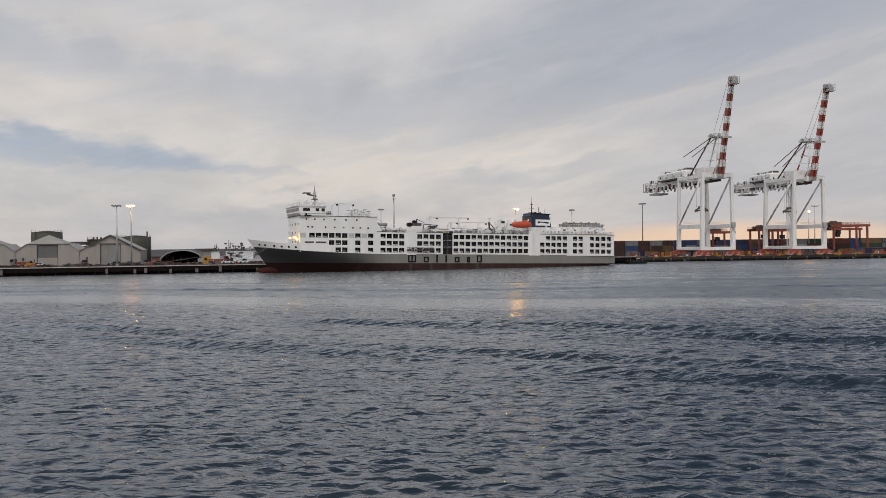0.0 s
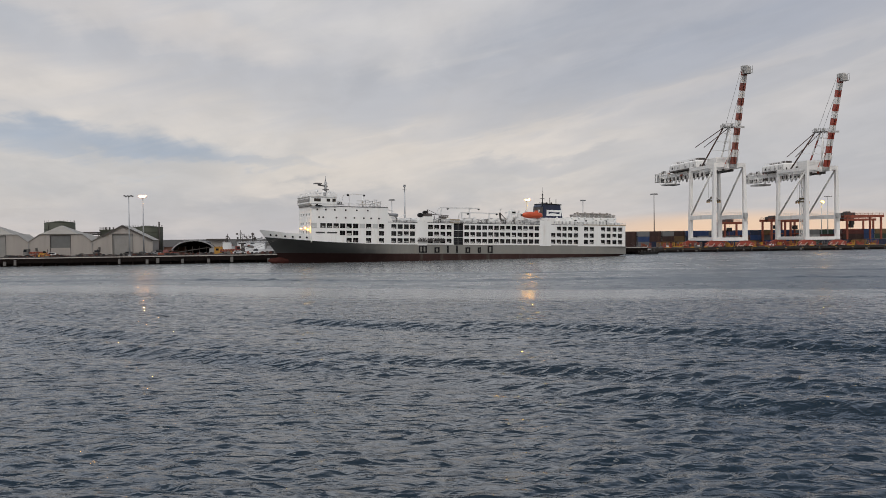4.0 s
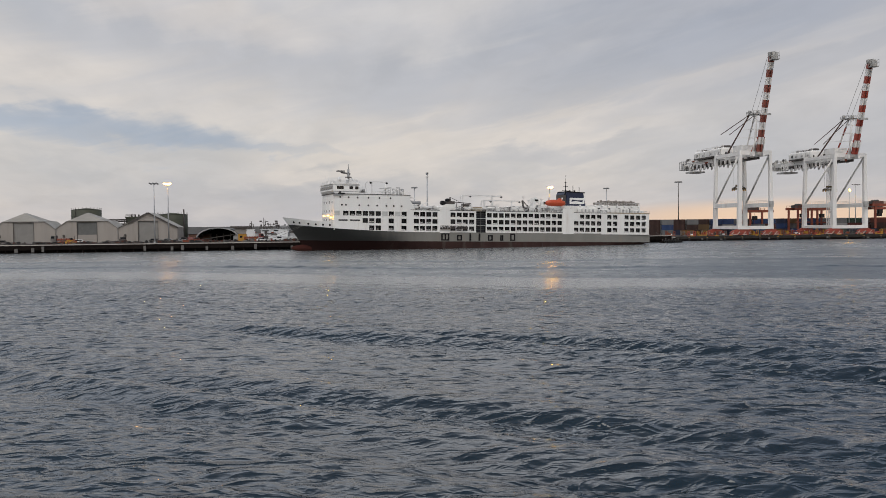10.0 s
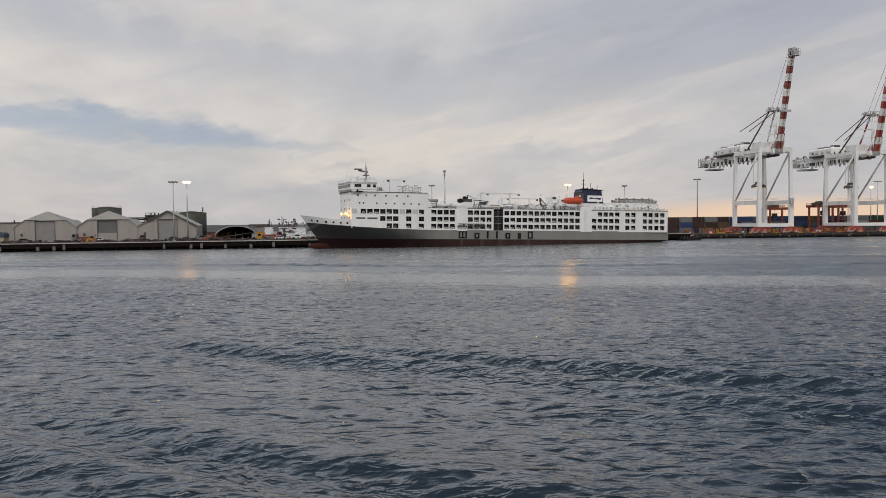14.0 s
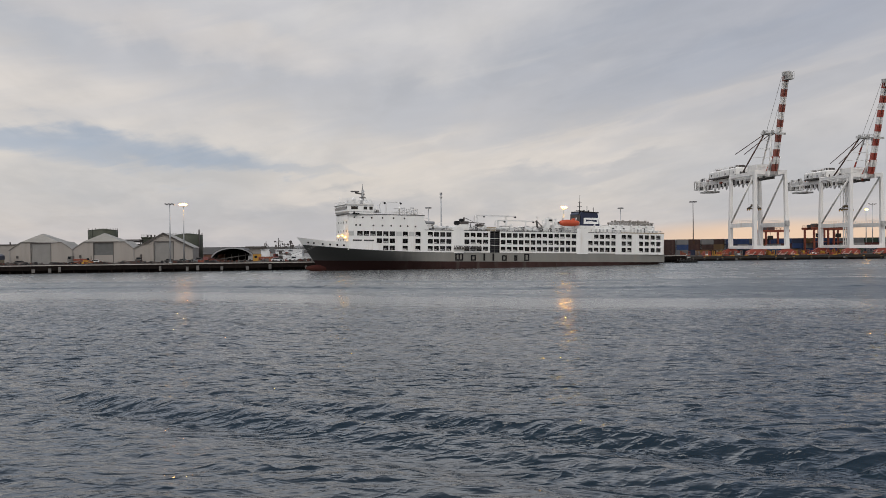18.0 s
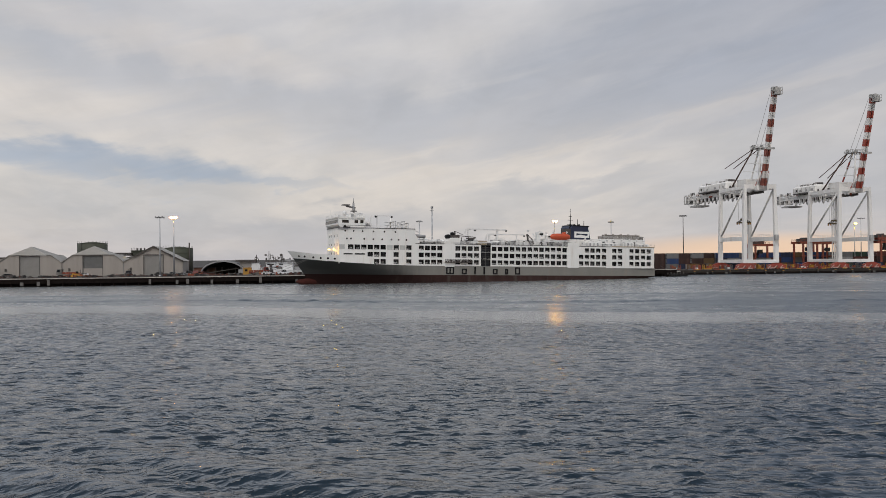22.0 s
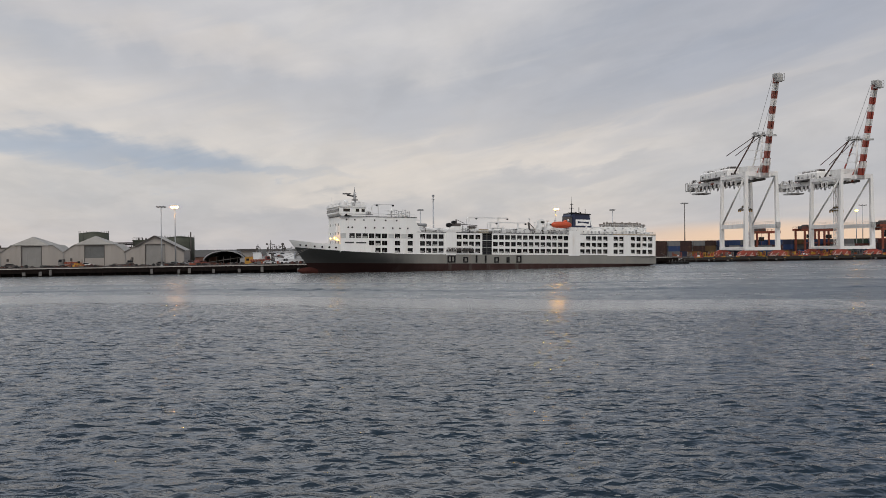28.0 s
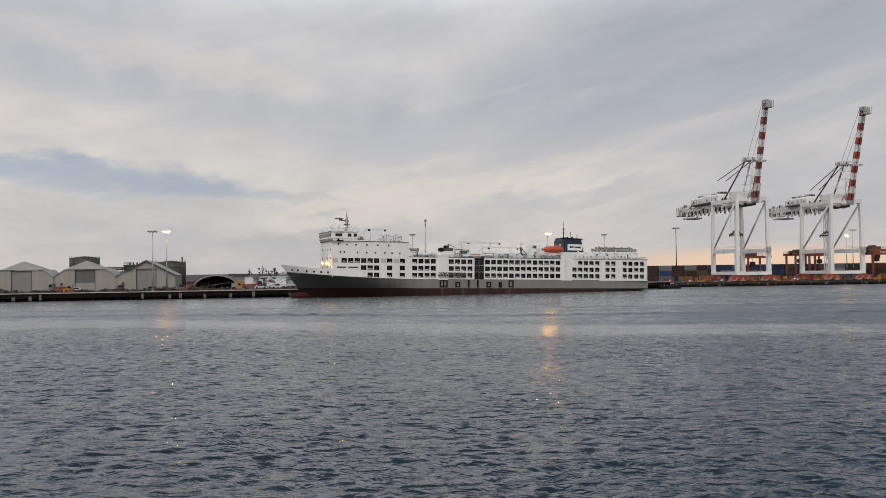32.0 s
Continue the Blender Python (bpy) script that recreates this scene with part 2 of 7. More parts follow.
    tr.links.new(height, bp.inputs["Height"]), tr.links.new(bp.outputs[0], bs.inputs["Normal"])
    # calm far water gets a pale base colour in place of mirrored sky
    deep, lighter_body = ((0.002, 0.010, 0.018), (0.003, 0.013, 0.023)) if near else ((0.016, 0.030, 0.042), (0.150, 0.158, 0.158))
    tr.links.new(mix(tr, body or smooth(tr, patch, 0.35, 0.65), deep, lighter_body), bs.inputs["Base Color"])
    bs.inputs["IOR"].default_value = 1.60 if near else 1.80
    return m


WHITE = surface("white_ship_paint", (0.80, 0.79, 0.76), 0.45, var=0.05, scale=0.25, fine=2.0, dirt=(0.52, 0.42, 0.33), dirt_amount=0.35, streak=True)
DECKWHITE = surface("white_fittings", (0.74, 0.73, 0.71), 0.5, var=0.08, dirt=(0.42, 0.33, 0.26), dirt_amount=0.3)
HULLGREY = surface("grey_hull_paint", (0.205, 0.20, 0.18), 0.5, var=0.10, scale=0.18, fine=2.5, dirt=(0.26, 0.20, 0.15), dirt_amount=0.4, streak=True, bow_shade=(0.032, 0.033, 0.031))
BOOT = surface("red_antifouling", (0.050, 0.028, 0.025), 0.8, spec=0.1, var=0.25, scale=0.2, fine=2.0, dirt=(0.085, 0.072, 0.064), dirt_amount=0.8, streak=True, bow_shade=(0.023, 0.011, 0.010))
# near-black base colour paints in the gloom of interiors and openings
DARK = surface("interior_shade", (0.022, 0.021, 0.020), 0.9, spec=0.1, var=0.3)
RAILGREY = surface("pen_rail_paint", (0.06, 0.058, 0.056), 0.6, var=0.15)
GLASSD = surface("dark_window_glass", (0.012, 0.014, 0.017), 0.15, var=0.1, spec=0.25)
SHUTTER = surface("pale_shutter", (0.52, 0.52, 0.50), 0.6, var=0.08)
NAVY = surface("navy_funnel_paint", (0.013, 0.020, 0.052), 0.45, var=0.12)
BLACK = surface("black_paint", (0.010, 0.010, 0.011), 0.6, spec=0.2, var=0.2)
ORANGE = surface("orange_grp", (0.50, 0.075, 0.025), 0.45, var=0.1)
STEEL = surface("galvanised_steel", (0.42, 0.43, 0.44), 0.5, 0.4, var=0.12)
GREYPAINT = surface("mid_grey_paint", (0.30, 0.30, 0.30), 0.6, var=0.12)
CRANEWHITE = surface("white_crane_paint", (0.80, 0.775, 0.74), 0.5, var=0.08, scale=0.2, fine=2.0, dirt=(0.42, 0.30, 0.22), dirt_amount=0.3, streak=True)
CRANERED = surface("red_crane_paint", (0.33, 0.058, 0.036), 0.5, var=0.12, scale=0.3)
CRANEGREY = surface("grey_crane_machinery", (0.42, 0.41, 0.39), 0.6, var=0.3, scale=0.6)
RUSTRED = surface("red_oxide_steel", (0.25, 0.062, 0.034), 0.7, var=0.2)
QUAYDARK = surface("dark_quay_timber", (0.012, 0.009, 0.008), 0.9, spec=0.06, var=0.35, scale=0.8, bump=0.03)
PALECOPE = surface("pale_weathered_concrete", (0.50, 0.46, 0.42), 0.9, var=0.2, scale=0.4, fine=3.0, dirt=(0.16, 0.13, 0.11), dirt_amount=0.6)
FENDER = surface("weathered_fender", (0.16, 0.15, 0.14), 0.85, var=0.3)
SHEDWALL = surface("pale_corrugated_cladding", (0.325, 0.295, 0.265), 0.7, var=0.09, scale=0.3, dirt=(0.24, 0.20, 0.165), dirt_amount=0.4, streak=True)
SHEDROOF = surface("grey_roof_sheet", (0.27, 0.255, 0.23), 0.6, var=0.12, scale=0.3)
DOORGREY = surface("grey_roller_door", (0.245, 0.235, 0.22), 0.65, var=0.08, scale=0.4)
DOORDARK = surface("dark_grey_door", (0.13, 0.13, 0.125), 0.65, var=0.1)
TRIMDARK = surface("dark_barge_board", (0.07, 0.06, 0.055), 0.7, var=0.15)
TANKGREEN = surface("dark_green_tank_paint", (0.050, 0.054, 0.036), 0.7, var=0.15, scale=0.3, dirt=(0.05, 0.05, 0.04), dirt_amount=0.4, streak=True)
ASPHALT = surface("wharf_asphalt", (0.085, 0.080, 0.076), 0.95, spec=0.08, var=0.2, scale=0.15, fine=2.0)
YELLOW = surface("yellow_machine_paint", (0.45, 0.23, 0.03), 0.55, var=0.12)
REDPAINT = surface("red_vehicle_paint", (0.15, 0.025, 0.02), 0.4, var=0.1)
WHITECAR = surface("white_vehicle_paint", (0.72, 0.72, 0.72), 0.35, var=0.04)
RUBBER = surface("black_rubber", (0.02, 0.02, 0.02), 0.85, var=0.2)
LAMP = surface("lit_sodium_lamp", (0.9, 0.8, 0.6), 0.4, emit=(1.0, 0.45, 0.03), strength=520.0)
LAMPWEST = surface("lit_wharf_lamp", (0.9, 0.8, 0.6), 0.4, emit=(1.0, 0.42, 0.10), strength=190.0)
LAMPSOFT = surface("lit_deck_lamp", (0.9, 0.8, 0.6), 0.4, emit=(1.0, 0.45, 0.035), strength=80.0)
LAMPOFF = surface("unlit_lamp_glass", (0.20, 0.20, 0.21), 0.3, var=0.1)
WATER = water_material("harbour_water", False)
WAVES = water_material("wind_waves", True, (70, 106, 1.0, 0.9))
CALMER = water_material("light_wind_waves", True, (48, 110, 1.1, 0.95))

# ---- mesh helpers ----


def box(bm, x0, x1, y0, y1, z0, z1):
    """A block between those limits."""
    c = [(x, y, z) for z in (z0, z1) for x, y in ((x0, y0), (x1, y0), (x1, y1), (x0, y1))]
    v = [bm.verts.new(p) for p in c]
    for f in ((3, 2, 1, 0), (4, 5, 6, 7), (0, 1, 5, 4), (1, 2, 6, 5), (2, 3, 7, 6), (3, 0, 4, 7)):
        bm.faces.new([v[i] for i in f])
    return bm


def beam(bm, p, q, w, h=None):
    """A straight bar of rectangular section from p to q."""
    h = w if h is None else h
    p, q = Vector(p), Vector(q)
    d = (q - p).normalized()
    side = d.cross(Vector((0, 0, 1)))
    side = Vector((1, 0, 0)) if side.length < 1e-4 else side.normalized()
    up = side.cross(d)
    ring = [side * a * w / 2 + up * b * h / 2 for a, b in ((-1, -1), (1, -1), (1, 1), (-1, 1))]
    a = [bm.verts.new(p + r) for r in ring]
    b = [bm.verts.new(q + r) for r in ring]
    bm.faces.new(a[::-1]), bm.faces.new(b)
    for i in range(4):
        j = (i + 1) % 4
        bm.faces.new((a[i], a[j], b[j], b[i]))
    return bm


def tube(bm, p, q, r0, r1=None, n=8, caps=True):
    """A round bar from p to q, tapering from r0 to r1."""
    r1 = r0 if r1 is None else r1
    p, q = Vector(p), Vector(q)
    d = (q - p).normalized()
    side = d.cross(Vector((0, 0, 1)))
    side = Vector((1, 0, 0)) if side.length < 1e-4 else side.normalized()
    up = side.cross(d)
    dirs = [side * math.cos(2 * math.pi * i / n) + up * math.sin(2 * math.pi * i / n) for i in range(n)]
    a = [bm.verts.new(p + k * r0) for k in dirs]
    b = [bm.verts.new(q + k * r1) for k in dirs]
    for i in range(n):
        j = (i + 1) % n
        bm.faces.new((a[i], a[j], b[j], b[i])).smooth = n > 6
    if caps:
        bm.faces.new(a[::-1]), bm.faces.new(b)
    return bm


def prism(bm, outline, y0, y1):
    """An outline of (x, z) points carried from y0 to y1."""
    a = [bm.verts.new((x, y0, z)) for x, z in outline]
    b = [bm.verts.new((x, y1, z)) for x, z in outline]
    n = len(outline)
    bm.faces.new(a), bm.faces.new(b[::-1])
    for i in range(n):
        j = (i + 1) % n
        bm.faces.new((a[j], a[i], b[i], b[j]))
    return bm


def slab(bm, outline, z0, z1):
    """An outline of (x, y) points carried from z0 to z1."""
    a = [bm.verts.new((x, y, z0)) for x, y in outline]
    b = [bm.verts.new((x, y, z1)) for x, y in outline]
    n = len(outline)
    bm.faces.new(a[::-1]), bm.faces.new(b)
    for i in range(n):
        j = (i + 1) % n
        bm.faces.new((a[i], a[j], b[j], b[i]))
    return bm


def mesh_of(bm, name, material):
    bmesh.ops.recalc_face_normals(bm, faces=bm.faces)
    me = bpy.data.meshes.new(name)
    bm.to_mesh(me)
    bm.free()
    me.materials.append(material)
    return me


def part(name, bm, material, parent, label=""):
    """Links a bmesh, or a mesh already made, as one object under a thing or a part."""
    me = mesh_of(bm, name, material) if isinstance(bm, bmesh.types.BMesh) else bm
    ob = new(name, me)
    ob.parent = parent
    if label:
        ob["label"] = label
    return ob


def thing(name, m, label, category, group="", kind=""):
    ob = new(name)
    ob.matrix_world = m
    ob.empty_display_size = 0.3
    return tagged(ob, label, category, group, kind)


def solid(name, bm, material, label, category="", kind="", m=None, group=""):
    ob = new(name, mesh_of(bm, name, material))
    if m is not None:
        ob.matrix_world = m
    return tagged(ob, label, category, group, kind)


def B():
    return bmesh.new()


# ---- ground lines ----
# Left quay face, berth behind the ship, container quay: one broken line.
QUAY_Z, EAST_Z = 2.85, 1.75
A0, A1 = Vector((-149.8, 286.3)), Vector((-55.0, 304.7))
R0, R1 = Vector((93.0, 379.0)), Vector((195.0, 394.3))


def along(a, b, s, d):
    """The point s metres along the line a-b and d metres behind it, with the line's heading in degrees."""
    t = (b - a).normalized()
    n = Vector((-t.y, t.x))
    p = a + t * s + n * d
    return p.x, p.y, math.degrees(math.atan2(t.y, t.x))


def left(s, d, z=QUAY_Z):
    x, y, h = along(A0, A1, s, d)
    return pose(x, y, z, 0, 0, h)


def right(s, d, z=EAST_Z):
    x, y, h = along(R0, R1, s, d)
    return pose(x, y, z, 0, 0, h)


FACE = [tuple(along(A0, A1, -480, 0)[:2]), (-55.0, 304.7), (82.0, 359.9), (88.0, 378.2), tuple(along(R0, R1, 480, 0)[:2])]

# ---- ground and quays ----


def make_ground():
    """One sheet: the old wharf, a gentle fall behind the ship, the lower container quay."""
    bm = B()

    def front(x):
        for (x0, y0), (x1, y1) in zip(FACE, FACE[1:]):
            if x0 <= x <= x1:
                return y0 + (y1 - y0) * (x - x0) / (x1 - x0) + 0.6

    prev = None
    for x in [p[0] for p in FACE[:2]] + [-40.0, 50.0] + [p[0] for p in FACE[2:]]:
        z = ground_z(x)
        cur = [bm.verts.new((x, front(x), z)), bm.verts.new((x, 560, z)), bm.verts.new((x * 4.0, 2600, z))]
        if prev:
            for a in (0, 1):
                bm.faces.new((prev[a], cur[a], cur[a + 1], prev[a + 1]))
        prev = cur
    bmesh.ops.triangulate(bm, faces=bm.faces)
    solid("ground", bm, ASPHALT, "grey asphalt wharf apron of a low harbour mole", kind="structure")


def ground_z(x):
    return QUAY_Z + (EAST_Z - QUAY_Z) * min(1.0, max(0.0, (x + 40) / 90))


def quay_wall(name, a, b, label, drop=1.0, pitch=4.2, blocks=True, edge=0.24, cope=None, top=QUAY_Z):
    """A quay face from a to b: a concrete cope on dark piles, with a dark wall behind and fender blocks."""
    a, b = Vector(a), Vector(b)
    length = (b - a).length
    head = math.degrees(math.atan2((b - a).y, (b - a).x))
    root = thing(name, pose(a.x, a.y, 0, 0, 0, head), label, "quay", kind="structure")
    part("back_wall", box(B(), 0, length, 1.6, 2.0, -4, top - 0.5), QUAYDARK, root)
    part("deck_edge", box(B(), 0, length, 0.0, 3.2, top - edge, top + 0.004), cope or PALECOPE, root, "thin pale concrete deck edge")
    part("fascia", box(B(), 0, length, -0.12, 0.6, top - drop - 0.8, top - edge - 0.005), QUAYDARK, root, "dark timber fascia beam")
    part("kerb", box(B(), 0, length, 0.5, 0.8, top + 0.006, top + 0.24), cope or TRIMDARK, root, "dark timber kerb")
    pile = mesh_of(tube(B(), (0, 0, -4), (0, 0, top - drop * 0.5), 0.28, n=8), "pile", QUAYDARK)
    bm = B()
    box(bm, -0.45, 0.45, -0.40, -0.12, 0.45, top - 0.35)
    fen = mesh_of(bm, "fender", FENDER)
    rng = random.Random(len(name))
    for i in range(int(length / pitch)):
        p = part("pile", pile, None, root)
        p.location = ((i + 0.5) * pitch, 0.35, 0)
        if blocks and rng.random() < 0.35:
            f = part("fender", fen, None, root)
            f.location = ((i + 0.5) * pitch + rng.uniform(-0.8, 0.8), 0, 0)
            f.scale = (rng.uniform(0.7, 1.3), 1, rng.uniform(0.6, 1))
    return root


def grid_mesh(name, co, shape, material):
    """A smooth sheet from a regular grid of points."""
    ny, nx = shape
    idx = np.arange(nx * ny).reshape(ny, nx)
    quads = np.stack([idx[:-1, :-1], idx[:-1, 1:], idx[1:, 1:], idx[1:, :-1]], -1).reshape(-1, 4)
    me = bpy.data.meshes.new(name)
    me.vertices.add(len(co))
    me.vertices.foreach_set("co", co.ravel())
    me.loops.add(quads.size)
    me.loops.foreach_set("vertex_index", quads.ravel().astype(np.int32))
    me.polygons.add(len(quads))
    me.polygons.foreach_set("loop_start", np.arange(0, quads.size, 4, dtype=np.int32))
    me.polygons.foreach_set("use_smooth", np.ones(len(quads), dtype=bool))
    me.update(calc_edges=True)
    me.materials.append(material)
    return me


def chop(X, Y, count, short, long, slope, heading, spread, seed):
    """Height and sideways shift of a sea of crossing wind waves."""
    rng = np.random.RandomState(seed)
    Z, DX, DY = np.zeros_like(X), np.zeros_like(X), np.zeros_like(X)
    each = slope * math.sqrt(2.0 / count)
    for i in range(count):
        lam = short * (long / short) ** rng.rand()
        ang = math.radians(heading + rng.normal() * spread)
        k = 2 * math.pi / lam
        arg = (k * (math.cos(ang) * X + math.sin(ang) * Y) + rng.rand() * 6.283).astype(np.float32)
        sn, cs = np.sin(arg) * (each / k), np.cos(arg) * (each / k)
        Z += sn
        DX -= math.cos(ang) * cs
        DY -= math.sin(ang) * cs
    return Z, DX, DY


def make_water():
    """The harbour from the waves near the boat to the quays and the open sea: small waves, one calm slick, gusty bands."""
    def spread_out(mid, far):
        out, d = [], mid[1] - mid[0]
        x = mid[-1]
        while x < far:
            d *= 1.3
            x += d
            out.append(x)
        pre, d, x = [], mid[1] - mid[0], mid[0]
        while x > -far:
            d *= 1.3
            x -= d
            pre.append(x)
        return np.array(pre[::-1] + list(mid) + out)

    xs = spread_out(np.concatenate([np.arange(-250, -80, 1.0), np.arange(-80, 80, 0.8), np.arange(80, 250, 1.0)]), 2700)
    ys = spread_out(np.concatenate([np.arange(42, 108, 1.5), np.arange(108, 402, 0.6)]), 2700)
    X, Y = np.meshgrid(xs, ys)
    Z, DX, DY = chop(X, Y, 50, 2.2, 5.0, SEA_SLOPE, -100, 38, 3)
    wander = Y + 6 * np.sin(X * 0.021 + 0.6) + 3 * np.sin(X * 0.057 + 2.0)
    slick = wander + 0.16 * X

    def band(v, lo, hi, soft):
        a, b = np.clip((v - lo) / soft, 0, 1), np.clip((hi - v) / soft, 0, 1)
        return a * a * (3 - 2 * a) * b * b * (3 - 2 * b)

    broken = 0.6 + 0.5 * np.sin(X * 0.07 + 1.0) * np.sin(X * 0.031)
    level = 0.95 - 0.60 * band(slick, 121, 150, 7) - 0.62 * np.clip((wander - 178) / 12, 0, 1) + 4.2 * broken * band(wander + 0.04 * X, 171, 179, 3) + 3.2 * broken * band(wander + 0.02 * X, 202, 208, 2.5)
    level += 0.15 * np.sin(X * 0.033 + Y * 0.07) * np.sin(Y * 0.11 - X * 0.012)
    near = np.clip((124 - slick) / 20, 0, 1) * np.clip((80 - np.abs(X)) / 15, 0, 1)
    level *= 1 - 0.8 * near
    ease = np.clip((np.minimum(250 - np.abs(X), np.minimum((Y - 42) * 3, 402 - Y))) / 30, 0, 1)
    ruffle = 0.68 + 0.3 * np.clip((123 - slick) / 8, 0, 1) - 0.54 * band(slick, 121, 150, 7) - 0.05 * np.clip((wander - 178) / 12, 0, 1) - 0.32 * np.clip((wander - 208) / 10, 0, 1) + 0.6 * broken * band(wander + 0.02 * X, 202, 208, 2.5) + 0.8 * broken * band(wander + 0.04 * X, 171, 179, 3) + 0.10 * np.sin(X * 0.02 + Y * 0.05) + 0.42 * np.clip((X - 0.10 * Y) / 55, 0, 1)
    Z, DX, DY = Z * level, DX * level, DY * level
    co = np.stack([X + 0.7 * DX * ease, Y + 0.7 * DY * ease, Z * ease - 0.02], -1).reshape(-1, 3)
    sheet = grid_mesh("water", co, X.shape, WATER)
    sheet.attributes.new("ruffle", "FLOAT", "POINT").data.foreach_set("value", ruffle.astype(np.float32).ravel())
    ob = new("water", sheet)
    return tagged(ob, "blue-grey rippled harbour water with pale calm streaks", "water", kind="structure")


def make_waves():
    """The wind waves before the moored boat, with slanting wash: a rigid sheet that runs with the waves."""
    xs, ys = np.arange(-70, 94, 0.22), np.arange(20, 114, 0.16)
    X, Y = np.meshgrid(xs, ys)
    Z, DX, DY = chop(X, Y, 90, 0.60, 1.7, NEAR_SLOPE * 1.12, -84, 30, 5)
    gust = 0.9 + 0.25 * np.sin(X * 0.043 + 1.0 + 0.8 * np.sin(Y * 0.031)) * np.sin(Y * 0.06 + 0.7 * np.sin(X * 0.02))

    gust *= 1 + 0.36 * np.clip((X - 0.10 * Y) / 26, -0.35, 1)
    gust *= 1.08 - 0.2 * np.clip((Y - 72) / 30, 0, 1)

    def wash(centre, width, lam, amp, bow=0.0010):
        q = -0.41 * X - 0.91 * Y + bow * (X * 0.91 - Y * 0.41 - 10) ** 2 + centre
        ragged = 0.7 + 0.3 * np.sin((X * 0.91 - Y * 0.41) * 0.13 + 0.5 * q)
        return amp * ragged * np.exp(-(q / width) ** 2) * np.sin(2 * math.pi / lam * q)

    Z = Z * gust + wash(60.0, 6.4, 6.6, 0.46) + wash(84.0, 7.2, 6.0, 0.46)
    edge = np.minimum(np.minimum(X - xs[0], xs[-1] - X), np.minimum((Y - ys[0]) * 4, (ys[-1] - Y) * 1.4))
    ease = np.clip(edge / 26, 0, 1)
    ease = ease * ease * (3 - 2 * ease)
    co = np.stack([X + 1.2 * DX * gust, Y + 1.2 * DY * gust, Z + 0.33 * ease - 0.40 * (1 - ease)], -1).reshape(-1, 3)
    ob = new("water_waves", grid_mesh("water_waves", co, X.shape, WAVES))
    return tagged(ob, "small choppy blue-grey waves crossed by slanting boat wash", "water", kind="structure")


def make_middle_water():
    """Small waves between the calm streak and the running waves, a finer part of the harbour's surface."""
    xs, ys = np.arange(-92, 78, 0.26), np.arange(14, 156, 0.23)
    X, Y = np.meshgrid(xs, ys)
    Z, DX, DY = chop(X, Y, 80, 0.65, 1.8, NEAR_SLOPE, -84, 30, 17)
    gust = 0.9 + 0.25 * np.sin(X * 0.043 + 1.0 + 0.8 * np.sin(Y * 0.031)) * np.sin(Y * 0.06 + 0.7 * np.sin(X * 0.02))
    gust *= 1.32 - 0.27 * np.clip((Y - 38) / 55, 0, 1)
    slick = Y + 6 * np.sin(X * 0.021 + 0.6) + 3 * np.sin(X * 0.057 + 2.0) + 0.16 * X
    edge = np.minimum(np.minimum(X - xs[0], xs[-1] - X), np.minimum(Y - ys[0], (141 - slick) * 0.34))
    ease = np.clip(edge / 14, 0, 1)
    ease = ease * ease * (3 - 2 * ease)
    co = np.stack([X + 0.9 * DX * gust * ease, Y + 0.9 * DY * gust * ease, (Z * gust + 0.06) * ease - 0.05 * (1 - ease)], -1).reshape(-1, 3)
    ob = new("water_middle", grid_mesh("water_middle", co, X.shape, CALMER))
    return tagged(ob, "blue-grey harbour water with small wind waves", "water", kind="structure")


SEA_SLOPE, NEAR_SLOPE = 0.06, 0.172
make_ground()
quay_wall("quay_west", FACE[0], FACE[1], "old wharf with pale concrete edge on dark timber piles")
quay_wall("quay_middle", FACE[1], FACE[2], "wharf face on dark piles behind the moored ship", blocks=False)
quay_wall("quay_corner", FACE[2], FACE[3], "short return of the wharf face on piles", blocks=False, top=EAST_Z)
quay_wall("quay_east", FACE[3], FACE[4], "container quay with concrete edge over dark piles", drop=0.75, pitch=4.6, edge=0.85, top=EAST_Z, cope=surface("dark_cope", (0.030, 0.024, 0.020), 0.9, var=0.35, scale=0.5, fine=2.0, dirt=(0.05, 0.04, 0.035), dirt_amount=0.7))
harbour = make_water()
middle = make_middle_water()
waves = make_waves()

# ---- the ship ----
SHIP_L, HB, DECK0, DECK1 = 140.0, 10.0, 5.45, 13.1
ROWS_Z = (6.80, 9.24, 11.68)
WIN_W, WIN_H = 1.90, 1.56


def sheer(u):
    """The top of the grey hull along the ship, rising towards the bow."""
    return DECK0 + 2.15 * max(0.0, (50 - u) / 48) ** 2


def stem(z):
    if z > 0.6:
        return 7.2 - 5.3 * min(1.0, (z - 0.6) / 7.0) ** 0.9 - max(0.0, z - 7.6) * 0.76
    return 7.2 + (0.6 - z) * 0.15


def half_breadth(u, z):
    k = min(1.0, max(0.0, (z + 2) / 9.5))
    entry = 62 - 48 * k
    a = min(1.0, max(0.0, (u - stem(z)) / entry))
    w = HB * (1 - (1 - a) ** (1.7 + 0.9 * k))
    tail = max(0.0, (u - 108) / (SHIP_L - 108))
    cut = (0.55 if z < 0.4 else 0.22 if z < 2.2 else 0.08)
    return w * (1 - cut * tail ** 2.4)


